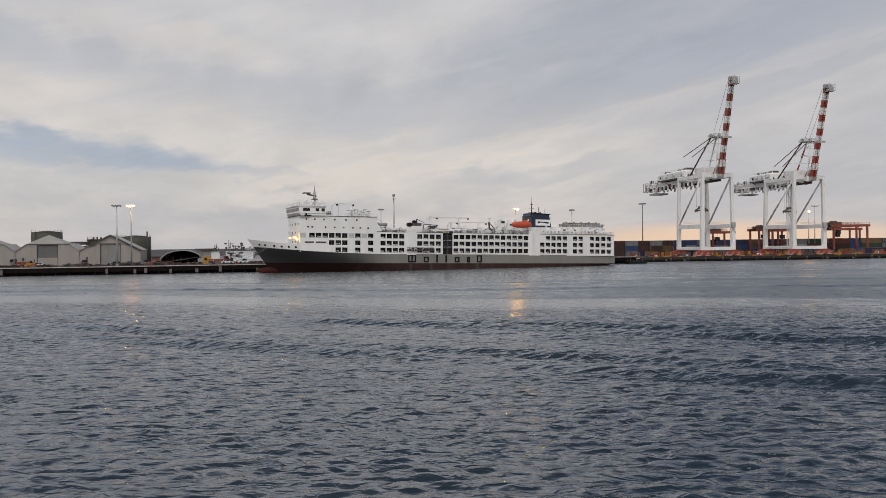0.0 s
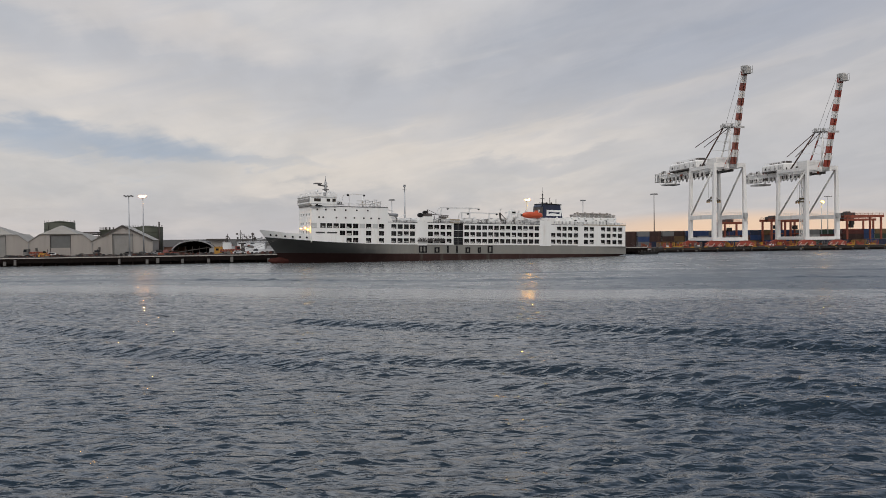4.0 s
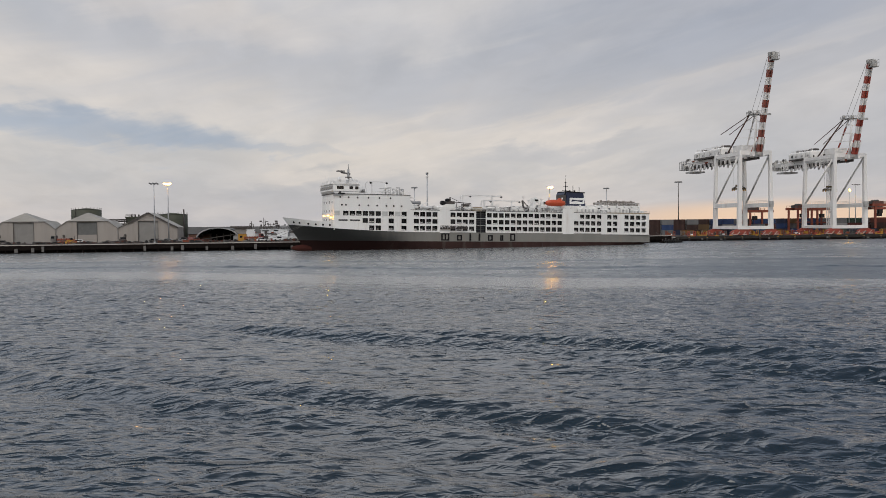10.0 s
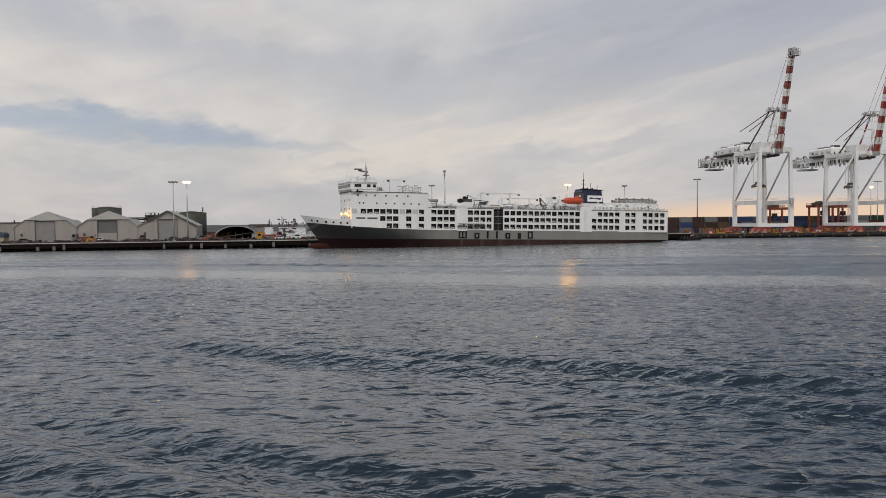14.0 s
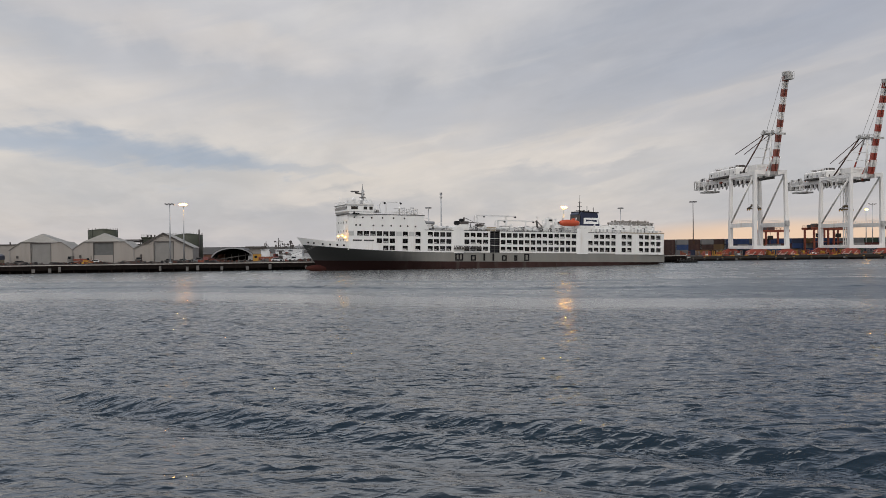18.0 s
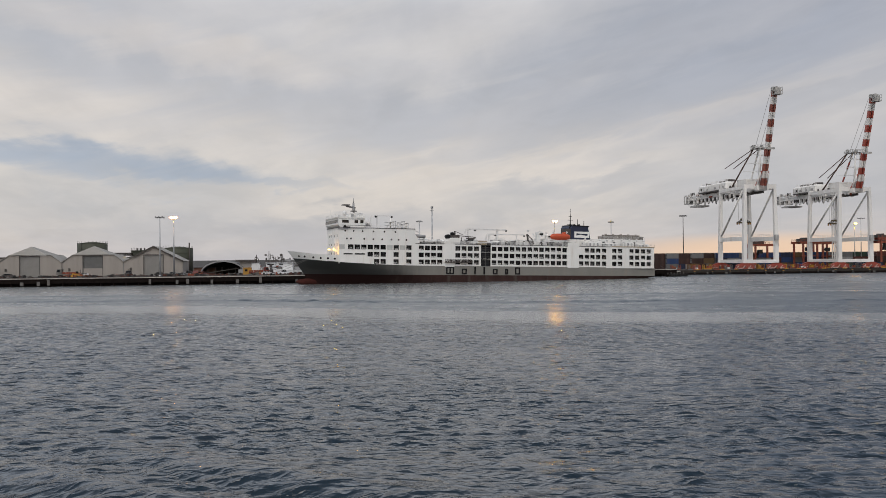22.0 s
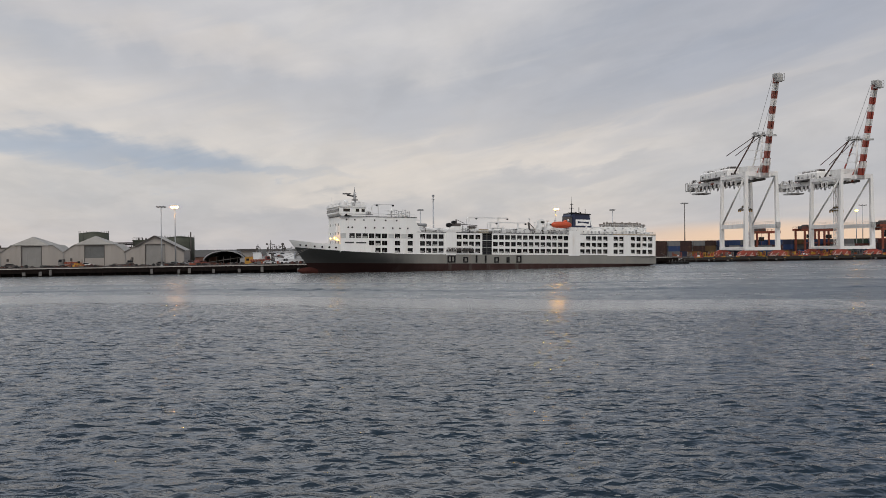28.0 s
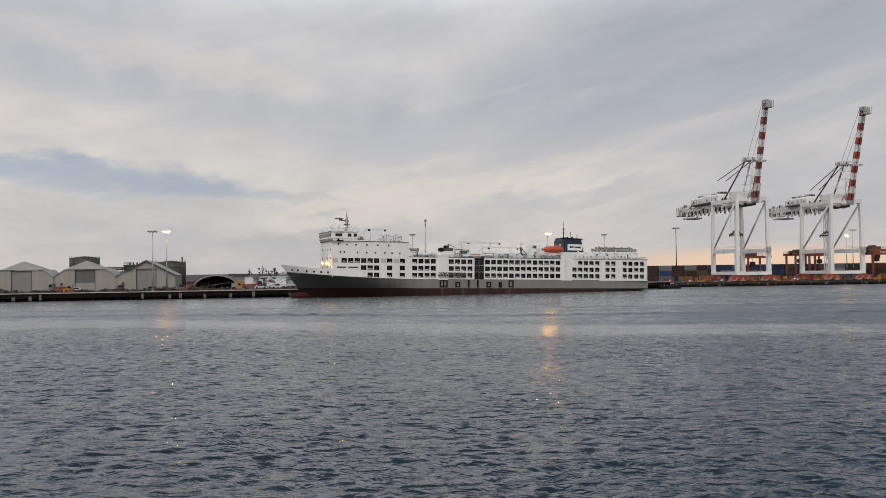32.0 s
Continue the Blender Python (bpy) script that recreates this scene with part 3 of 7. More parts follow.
def hull_band(levels, cap=True):
    """A closed band of hull plating between heights that may follow the sheer: levels are functions of u."""
    bm = B()
    n = 64
    rings = []
    for i in range(n + 1):
        f = i / n
        f = f ** 1.5
        ring = []
        for lev in levels:
            us = stem(lev(3.0))
            u = us + (SHIP_L - us) * f
            z = lev(u)
            h = half_breadth(u, z) if i else 0.0
            ring.append((u, h, z))
        rings.append(ring)
    sides = []
    for sgn in (-1, 1):
        sides.append([[bm.verts.new((u - 70, sgn * max(h, 0.02), z)) for u, h, z in ring] for ring in rings])
    m = len(levels)
    for g, grid in enumerate(sides):
        for i in range(n):
            for j in range(m - 1):
                q = (grid[i][j], grid[i + 1][j], grid[i + 1][j + 1], grid[i][j + 1])
                bm.faces.new(q if g == 0 else q[::-1]).smooth = True
    # top, bottom and end plates have corners of their own, so that the side stays evenly shaded up to its edges
    L, R = [[[bm.verts.new(v.co) for v in ring] for ring in grid] for grid in sides]
    for i in range(n):
        if cap:
            bm.faces.new((L[i][m - 1], L[i + 1][m - 1], R[i + 1][m - 1], R[i][m - 1]))
            bm.faces.new((L[i][0], R[i][0], R[i + 1][0], L[i + 1][0]))
    for i in (0, n):
        for j in range(m - 1):
            bm.faces.new((L[i][j], R[i][j], R[i][j + 1], L[i][j + 1]))
    bmesh.ops.delete(bm, geom=[v for v in bm.verts if not v.link_faces], context="VERTS")
    return bm


def const(z):
    return lambda u: z


def window_wall(bm, u0, u1, z0, z1, rows, y, thick):
    """A wall along the ship from u0 to u1 with open rectangular window holes: rows = [(z_centre, [u, ...]), ...]."""
    zs = [z0]
    for zc, us in rows:
        lo, hi = zc - WIN_H / 2, zc + WIN_H / 2
        box(bm, u0 - 70, u1 - 70, y, y + thick, zs[-1], lo)
        x = u0
        for u in sorted(us):
            if u - WIN_W / 2 > x:
                box(bm, x - 70, u - WIN_W / 2 - 70, y, y + thick, lo, hi)
            x = u + WIN_W / 2
        box(bm, x - 70, u1 - 70, y, y + thick, lo, hi)
        zs.append(hi)
    box(bm, u0 - 70, u1 - 70, y, y + thick, zs[-1], z1)


def railing(bm, p, q, h=1.05, gap=2.2, rails=3, r=0.035):
    p, q = Vector(p), Vector(q)
    n = max(1, int((q - p).length / gap))
    for i in range(n + 1):
        a = p.lerp(q, i / n)
        beam(bm, a, a + Vector((0, 0, h)), r * 2)
    for k in range(rails):
        z = Vector((0, 0, h * (k + 1) / rails))
        beam(bm, p + z, q + z, r * 2)


def counter(u):
    """The underside sweeping up to the stern."""
    return -5.0 + 7.2 * max(0.0, (u - 126) / 14) ** 0.5


def boot_top(u):
    return max(2.25, counter(u))


def keel(z, gap):
    return lambda u: max(z, counter(u) - gap)


def make_ship():
    theta = math.atan(0.404)
    d, n = Vector((math.cos(theta), math.sin(theta))), Vector((-math.sin(theta), math.cos(theta)))
    mid = Vector((0, 303.0)) + d * (-67.5 + 70) + n * HB
    ship = thing("livestock_carrier", pose(mid.x, mid.y, 0, 0, 1.2, math.degrees(theta)),
                 "large white livestock carrier with grey hull moored at the wharf", "ship")
    near = -HB
    ROOFGEAR = surface("weathered_brown_grey", (0.25, 0.225, 0.20), 0.8, var=0.4, scale=1.5)
    TANBOX = surface("tan_locker_paint", (0.36, 0.29, 0.19), 0.7, var=0.2)
    # hull
    part("hull_bottom", hull_band([keel(-5.0, 0.06), keel(-2.5, 0.04), keel(0.0, 0.02), boot_top]), BOOT, ship, "faded red underwater hull paint")
    part("hull", hull_band([lambda u: boot_top(u) + 0.003, const(3.2), const(4.4), lambda u: sheer(u)]), HULLGREY, ship, "weathered grey steel hull side")
    bulb = B()
    bmesh.ops.create_uvsphere(bulb, u_segments=16, v_segments=10, radius=1)
    for v in bulb.verts:
        v.co = Vector((v.co.x * 5.4 + 8.4 - 70, v.co.y * 1.0, v.co.z * 1.25 - 0.45))
    for f in bulb.faces:
        f.smooth = True
    part("bulbous_bow", bulb, surface("orange_red_primer", (0.060, 0.020, 0.016), 0.85, spec=0.1, var=0.2, dirt=(0.08, 0.05, 0.04), dirt_amount=0.5), ship, "red bulbous bow just out of the water")

    def bulwark_top(u):
        return 10.1 - 1.15 * min(1.0, u / 9.0) - 0.1 * max(0, (u - 9) / 9)

    # white forecastle bulwark
    bm = B()
    for sgn in (-1, 1):
        prev = None
        for i in range(25):
            f = i / 24
            row = []
            for k in (0, 0.5, 1):
                ub = stem(7.6) + (15.8 - stem(7.6)) * f
                ut = 15.8 * f
                u = ub + (ut - ub) * k
                z = sheer(u) + 0.01 + (bulwark_top(u) - sheer(u)) * k
                h = half_breadth(ub, sheer(ub)) + 0.3 * k * min(1.0, f * 4) if i else 0.02
                row.append((u - 70, sgn * h, z))
            inner = [(x + 0.1, y - sgn * min(0.25, abs(y) * 0.5), z) for x, y, z in row]
            cur = [bm.verts.new(c) for c in row + inner[::-1]]
            if prev:
                for j in range(6):
                    a = (j + 1) % 6
                    bm.faces.new((prev[j], prev[a], cur[a], cur[j]))
            prev = cur
    part("bow_bulwark", bm, WHITE, ship, "white forecastle bulwark")
    for u in (3.4, 5.0, 7.6, 9.9, 12.2, 14.4):
        z = (sheer(u) + bulwark_top(u)) / 2 - 0.3 + 0.1
        h = half_breadth(u + 0.7, sheer(u + 0.7)) + 0.1
        bm = B()
        tube(bm, (0, 0.4, 0), (0, -0.10, 0), 0.34, n=12)
        p = part("fairlead", bm, BLACK, ship, "dark oval mooring opening")
        p.location = (u - 70, -h - 0.01, z)
        p.rotation_euler = (0, 0, -0.5)
    # windlass deck and foremast lamp brackets
    part("forecastle_deck", slab(B(), [(-66, -0.3), (-62, -4.2), (-57, -7.2), (-54.3, -8.2), (-54.3, 8.2), (-57, 7.2), (-62, 4.2), (-66, 0.3)], 7.2, 7.4), RAILGREY, ship)
    for y in (-3.2, 0.9):
        bm = B()
        tube(bm, (-57.5, y, 8.1), (-57.5, y + 2.0, 8.1), 0.7, n=12)
        box(bm, -58.4, -56.4, y - 0.3, y, 7.4, 8.8)
        part("windlass", bm, GREYPAINT, ship, "grey mooring winch")

    # openings along the near side
    r1_fwd = [19.8 + i * 2.27 for i in range(6)] + [35.8, 40.4]
    shut = [16.7, 33.5, 38.1]
    r2_fwd = [26.6, 28.9, 31.2, 35.8, 40.4]
    r3_fwd = [28.9, 31.2, 35.8, 40.4]
    mid_a = [44.9 + i * 2.28 for i in range(4)]
    mid_b = [58.5, 60.85, 63.2, 65.6]
    mid_c = [72.4 + i * 2.357 for i in range(13)]
    aft = [110.0, 112.4, 114.8, 117.3, 121.7, 124.2, 129.2, 131.7, 134.3, 136.8]
    rows_fwd = [(ROWS_Z[0], r3_fwd), (ROWS_Z[1], r2_fwd), (ROWS_Z[2], r1_fwd)]
    rows_a = [(z, mid_a) for z in ROWS_Z]
    rows_b = [(z, mid_b) for z in ROWS_Z]
    rows_c = [(z, mid_c) for z in ROWS_Z]
    rows_d = [(ROWS_Z[0], [107.6] + aft), (ROWS_Z[1], [107.6] + aft), (ROWS_Z[2], aft)]
    base = DECK0 - 0.3

    def wall(u0, u1, rows, top, y=near, label=""):
        bm = B()
        window_wall(bm, u0, u1, base, top, rows, y, 0.3)
        return part("side_wall", bm, WHITE, ship, label)

    bm = B()
    window_wall(bm, 15.8, 25.4, 6.6, 18.1, [(ROWS_Z[2], [u for u in r1_fwd if u < 25.4])], near + 0.04, 0.3)
    foot = [(u - 70, sheer(u) - 0.03) for u in (15.8, 18.0, 20.5, 23.0, 25.4)]
    prism(bm, foot + [(25.4 - 70, 6.6), (15.8 - 70, 6.6)], near + 0.04, near + 0.34)
    part("side_wall", bm, WHITE, ship, "white accommodation side with open square pen windows")
    bm = B()
    window_wall(bm, 25.4, 42.6, 5.9, 18.1, [(z, [u for u in us if u > 25.4]) for z, us in rows_fwd], near + 0.04, 0.3)
    foot = [(u - 70, sheer(u) - 0.08) for u in (28.5, 32.0, 36.0, 39.0, 42.6)]
    prism(bm, foot + [(42.6 - 70, 5.9), (28.5 - 70, 5.9)], near + 0.04, near + 0.34)
    part("side_wall", bm, WHITE, ship)
    wall(42.6, 53.6, rows_a, DECK1, near + 0.05)
    part("side_wall", box(B(), 53.6 - 70, 57.2 - 70, near - 0.12, near + 0.3, base, DECK1 + 0.2), WHITE, ship, "solid white casing wall")
    wall(57.2, 67.3, rows_b, DECK1, near + 0.05)
    wall(71.1, 101.9, rows_c, DECK1, near + 0.05)
    part("side_wall", box(B(), 101.9 - 70, 106.5 - 70, near - 0.12, near + 0.3, base, DECK1 + 1.4), WHITE, ship, "solid white engine casing wall")
    wall(106.5, 139.2, rows_d, DECK1, near + 0.05)
    # thin strips along the top of the pen walls: dark grey amidships, tan paint aft
    for u0, u1, m in ((42.7, 53.5, RAILGREY), (57.3, 67.2, RAILGREY), (71.2, 101.8, RAILGREY), (106.6, 120.4, RAILGREY), (120.5, 139.3, TANBOX)):
        part("rubbing_strip", box(B(), u0 - 70, u1 - 70, near - 0.03, near + 0.12, DECK1 + 0.004, DECK1 + (0.34 if m is TANBOX else 0.16)), m, ship)
    # the open bay, its shade put into a dark panel behind the rails
    bm = B()
    for u in (67.3, 69.2, 71.1):
        box(bm, u - 0.16 - 70, u + 0.16 - 70, near + 0.3, near + 0.55, base, DECK1)
    part("bay_post", bm, RAILGREY, ship)
    part("bay_ramp", box(B(), 67.3 - 70, 71.1 - 70, near + 1.4, near + 1.6, base, DECK1 - 0.6), surface("bay_shade", (0.022, 0.023, 0.030), 0.8, var=0.3), ship, "dark panel standing in for the shade inside the loading bay")
    for z in (6.6, 7.4, 8.05, 9.0, 9.8, 10.5, 11.4, 12.2):
        part("bay_rail", beam(B(), (67.3 - 70, near + 0.35, z), (71.1 - 70, near + 0.35, z), 0.12), DECKWHITE if z in (8.05, 10.5) else RAILGREY, ship)
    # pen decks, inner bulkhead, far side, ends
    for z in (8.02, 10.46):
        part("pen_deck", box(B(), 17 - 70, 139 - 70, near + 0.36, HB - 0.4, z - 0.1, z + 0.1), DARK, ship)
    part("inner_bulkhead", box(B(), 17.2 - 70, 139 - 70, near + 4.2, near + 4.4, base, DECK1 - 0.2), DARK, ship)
    part("far_side_wall", box(B(), 15.8 - 70, 139.2 - 70, HB - 0.3, HB, base, DECK1), WHITE, ship)
    part("stern_wall", box(B(), 139.2 - 70, 139.5 - 70, near + 0.6, HB - 0.6, base, DECK1), WHITE, ship)
    part("upper_deck", box(B(), 42.7 - 70, 139.4 - 70, near + 0.4, HB - 0.35, DECK1 - 0.18, DECK1 - 0.01), RAILGREY, ship, "grey weather deck")
    # front of the house
    part("front_wall", box(B(), 15.8 - 70, 16.1 - 70, near + 0.35, HB - 0.3, 6.0, 18.1), WHITE, ship, "white house front facing the forecastle")
    for z in (9.4, 12.4, 15.4):
        for y in (-6.5, -2.2, 2.2, 6.5):
            part("front_window", box(B(), 15.76 - 70, 15.8 - 70, y - 0.4, y + 0.4, z - 0.4, z + 0.4), GLASSD, ship)
    part("house_top", box(B(), 15.5 - 70, 42.7 - 70, near - 0.08, HB + 0.05, 18.11, 18.3), RAILGREY, ship)
    part("house_far_wall", box(B(), 15.8 - 70, 42.5 - 70, HB - 0.3, HB, DECK1, 18.1), WHITE, ship)
    part("house_aft_wall", box(B(), 42.3 - 70, 42.6 - 70, near + 0.3, HB - 0.3, DECK1, 18.1), WHITE, ship)
    # sloped break of the house top, aft
    bm = B()
    prism(bm, [(42.6 - 70, DECK1), (44.6 - 70, DECK1), (42.6 - 70, 16.4)], near + 0.06, near + 0.4)
    part("wing_plate", bm, WHITE, ship)
    # rails in the openings, shutters
    bm = B()
    for z in (-0.36, 0.0, 0.36):
        beam(bm, (-WIN_W / 2, 0, z), (WIN_W / 2, 0, z), 0.07)
    beam(bm, (0, 0, -WIN_H / 2), (0, 0, WIN_H / 2), 0.09)
    rail = mesh_of(bm, "pen_rail", RAILGREY)
    bm = B()
    w, h, t = WIN_W / 2, WIN_H / 2, 0.09
    for x0, x1, z0, z1 in ((-w - t, w + t, h, h + t), (-w - t, w + t, -h - t, -h), (-w - t, -w, -h, h), (w, w + t, -h, h)):
        box(bm, x0, x1, -0.04, 0.02, z0, z1)
    surround = mesh_of(bm, "window_surround", DECKWHITE)
    bm = B()
    louvres = [(0.06, -h), (0.06, h)]
    for k in range(7):
        z = h - k * 2 * h / 7
        louvres += [(-0.02, z), (-0.06, z - h / 7), (-0.02, z - h / 3.6)]
    louvres.append((-0.02, -h))
    ends = [[bm.verts.new((x, y, z)) for y, z in louvres] for x in (-w, w)]
    bm.faces.new(ends[0]), bm.faces.new(ends[1][::-1])
    for k in range(len(louvres)):
        q = (k + 1) % len(louvres)
        bm.faces.new((ends[0][q], ends[0][k], ends[1][k], ends[1][q]))
    shutter = mesh_of(bm, "shutter", SHUTTER)
    feed = mesh_of(box(B(), -0.72, 0.72, -0.16, 0.16, -0.2, 0.2), "feed_trough", DECKWHITE)
    bale = mesh_of(box(B(), -0.34, 0.34, -0.2, 0.2, -0.45, 0.35), "fodder_bin", ROOFGEAR)
    rng = random.Random(4)
    for rows in (rows_fwd, rows_a, rows_b, rows_c, rows_d):
        for z, us in rows:
            for u in us:
                off = near + (0.04 if rows is rows_fwd else 0.05)
                s = part("window_surround", surround, None, ship)
                s.location = (u - 70, off - 0.002, z)
                p = part("pen_rail", rail, None, ship)
                p.location = (u - 70, off + 0.22, z + rng.uniform(-0.05, 0.05))
                if rng.random() < 0.45:
                    f = part("feed_trough", feed, None, ship)
                    f.location = (u - 70 + rng.uniform(-0.25, 0.25), off + 0.6, z - rng.uniform(0.35, 0.62))
                    f.scale = (rng.uniform(0.5, 1.1), 1, rng.uniform(0.7, 1.2))
                if rng.random() < 0.4:
                    f = part("fodder_bin", bale, None, ship)
                    f.location = (u - 70 + rng.uniform(-0.5, 0.5), off + 0.9, z - 0.3)
    for u in shut:
        p = part("shutter", shutter, None, ship, "closed pale louvred shutter")
        p.location = (u - 70, near + 0.015, ROWS_Z[2])
    # portholes of the accommodation
    hole = mesh_of(tube(B(), (0, 0.02, 0), (0, -0.05, 0), 0.30, n=12), "porthole", GLASSD)
    for u, z in [(17.8, 17.05), (20.7, 17.05), (23.8, 17.0), (27.6, 17.0), (31.5, 17.0), (35.4, 17.0),
                 (18.4, 14.45), (19.8, 14.45), (24.4, 14.4), (27.6, 14.4), (30.7, 14.4), (34.0, 14.35), (36.6, 14.35), (39.4, 14.3)]:
        p = part("porthole", hole, None, ship)
        p.location = (u - 70, near - 0.01, z)

    # bridge
    bx0, bx1 = 15.3 - 70, 24.4 - 70
    bm = B()
    prism(bm, [(bx0 + 0.7, 18.31), (bx1, 18.31), (bx1, 21.4), (bx0, 21.4), (bx0 - 0.15, 19.2)], near - 0.3, HB + 0.3)
    bridge = part("bridge", bm, WHITE, ship, "white enclosed bridge with wings")
    part("bridge_skirt", prism(B(), [(bx0 + 0.2, 17.5), (bx0 + 3.2, 17.6), (bx0 + 3.8, 18.0), (bx1, 18.1), (bx1, 18.305), (bx0 + 0.65, 18.305)], near - 0.28, near + 1.2), GREYPAINT, bridge)
    part("bridge_window_band", box(B(), bx0 - 0.24, bx0 - 0.1, near + 0.3, HB - 0.3, 19.75, 20.75), GLASSD, bridge, "dark raked bridge windows")
    for u0, u1 in ((16.6, 18.9), (20.9, 22.1), (22.9, 24.0)):
        part("side_window", box(B(), u0 - 70, u1 - 70, near - 0.36, near - 0.29, 19.75, 20.75), GLASSD, bridge)
    part("bridge_roof", box(B(), bx0 - 0.5, bx1 + 0.2, near - 0.45, HB + 0.45, 21.41, 21.65), WHITE, bridge)
    part("wing_lamp", tube(B(), (17.6 - 70, near - 0.36, 18.7), (17.6 - 70, near - 0.62, 18.7), 0.32, n=10), BLACK, bridge)
    bm = B()
    railing(bm, (bx0, near - 0.2, 21.66), (bx1, near - 0.2, 21.66), 1.0, 1.8)
    railing(bm, (bx0, near - 0.2, 21.66), (bx0, HB, 21.66), 1.0, 2.2)
    part("bridge_railing", bm, DECKWHITE, bridge)
    part("roof_locker", box(B(), 16.5 - 70, 18.6 - 70, -7.5, -4, 21.66, 22.5), DECKWHITE, bridge)
    part("roof_locker", box(B(), 19.6 - 70, 22.6 - 70, -7, -2, 21.66, 22.9), DECKWHITE, bridge)
    for u, y, h in ((16.0, 6, 25.3), (16.6, 3, 25.0), (16.0, -8.5, 23.6), (24.0, -8.0, 24.0)):
        part("whip_aerial", tube(B(), (u - 70, y, 21.66), (u - 70, y, h), 0.07, 0.03, 6), DECKWHITE, bridge)
    for u, y, r in ((18.0, -7.6, 0.7), (21.0, -6.4, 0.55)):
        bm = B()
        bmesh.ops.create_uvsphere(bm, u_segments=12, v_segments=8, radius=r)
        for v in bm.verts:
            v.co += Vector((u - 70, y, 22.5 + r))
        part("satellite_dome", bm, DECKWHITE, bridge)
    part("roof_locker", box(B(), 22.9 - 70, 24.2 - 70, -8.6, -6.2, 21.66, 23.2), DECKWHITE, bridge)
    part("wing_ladder", beam(B(), (24.6 - 70, near - 0.1, 18.31), (25.8 - 70, near - 0.1, 21.4), 0.3, 0.12), DECKWHITE, bridge)
    for z in (18.9, 21.0):
        part("bridge_moulding", box(B(), bx0 + 0.2, bx1, near - 0.36, near - 0.3, z, z + 0.12), GREYPAINT, bridge)
    wing = part("wing_deck", box(B(), 24.4 - 70, 26.9 - 70, near - 0.3, near + 3.0, 18.85, 19.0), GREYPAINT, bridge, "open bridge wing deck")
    for x0, x1, y in ((24.5, 26.85, near - 0.25), (24.5, 26.85, near + 2.9)):
        bm = B()
        railing(bm, (x0 - 70, y, 19.0), (x1 - 70, y, 19.0), 1.0, 0.8, 3, 0.04)
        part("wing_rail", bm, DECKWHITE, wing)
    part("wing_locker", box(B(), 25.2 - 70, 26.3 - 70, near + 0.1, near + 0.9, 19.0, 19.8), TRIMDARK, wing)
    part("wing_raft", tube(B(), (25.0 - 70, near + 1.6, 19.45), (26.4 - 70, near + 1.6, 19.45), 0.42, n=10), DECKWHITE, wing)
    part("under_wing_lamp", box(B(), 17.0 - 70, 19.4 - 70, near - 0.5, near - 0.3, 18.1, 18.5), BLACK, bridge)
    for u, y, w, h in ((16.2, -9.2, 0.9, 0.8), (18.9, -9.3, 1.2, 0.6), (20.6, -9.0, 0.7, 1.3), (22.0, -9.3, 1.4, 0.9), (23.3, -4.2, 1.0, 1.9), (17.4, 0.5, 1.6, 1.1)):
        bm = B()
        box(bm, u - w / 2 - 70, u + w / 2 - 70, y, y + 0.9, 21.66, 21.66 + h)
        bmesh.ops.remove_doubles(bm, verts=bm.verts, dist=0.001)
        bmesh.ops.bevel(bm, geom=bm.edges[:], offset=0.1, segments=2, affect="EDGES", profile=0.5)
        part("roof_box", bm, DECKWHITE if w > 0.8 else GREYPAINT, bridge)
    # radar mast
    bm = B()
    tube(bm, (22.9 - 70, 0, 21.66), (22.9 - 70, 0, 27.2), 0.55, 0.36, 10)
    tube(bm, (22.9 - 70, 0, 27.2), (22.9 - 70, 0, 29.0), 0.16, 0.09, 8)
    MASTGREY = surface("sooty_mast_paint", (0.13, 0.12, 0.115), 0.7, var=0.25)
    mast = part("radar_mast", bm, GREYPAINT, ship, "grey radar mast")
    part("yard", beam(B(), (20.2 - 70, 0, 26.0), (23.6 - 70, 0, 25.5), 0.5), MASTGREY, mast)
    part("yard", beam(B(), (22.9 - 70, -3.0, 26.4), (22.9 - 70, 3.0, 26.4), 0.2), DECKWHITE, mast)
    part("radar_scanner", box(B(), 18.9 - 70, 21.4 - 70, -1.3, 1.3, 26.25, 26.6), MASTGREY, mast)
    part("radar_scanner", box(B(), 22.0 - 70, 23.9 - 70, -0.9, 0.9, 24.2, 24.5), MASTGREY, mast)
    part("mast_platform", box(B(), 21.8 - 70, 24.0 - 70, -1.0, 1.0, 23.4, 23.55), DECKWHITE, mast)
    part("mast_stay", beam(B(), (22.9 - 70, 0, 25.8), (25.4 - 70, 0, 21.7), 0.1), DECKWHITE, mast)

    # gear on the forward house top
    def davit(name, u0, u1, z0, z1, y, r=0.13, posts=(0.12, 0.95), label="thin grey service gantry"):
        bm = B()
        beam(bm, (u0 + 1.2 - 70, y, z1), (u1 - 70, y, z1), r * 2)
        bend = [(u0 + 1.2 - 1.2 * math.sin(a), z1 - 1.2 + 1.2 * math.cos(a)) for a in [k * math.pi / 2 / 5 for k in range(6)]] + [(u0, z1 - 2.2)]
        for (ua, za), (ub, zb) in zip(bend, bend[1:]):
            beam(bm, (ua - 70, y, za), (ub - 70, y, zb), r * 1.7)
        for f in posts:
            u = u0 + 1.2 + (u1 - u0 - 1.2) * f
            beam(bm, (u - 70, y, z0), (u - 70, y, z1), r * 2)
        ob = part(name, bm, DECKWHITE, ship, label)
        for u in (u0 + (u1 - u0) * 0.24, u1):
            part("pulley_block", tube(B(), (u - 70, y - 0.2, z1 - 0.35), (u - 70, y + 0.2, z1 - 0.35), 0.36, n=10), BLACK, ob)
        return ob

    davit("davit", 28.6, 36.3, 18.3, 22.9, -2, posts=(0.18,))
    bm = B()
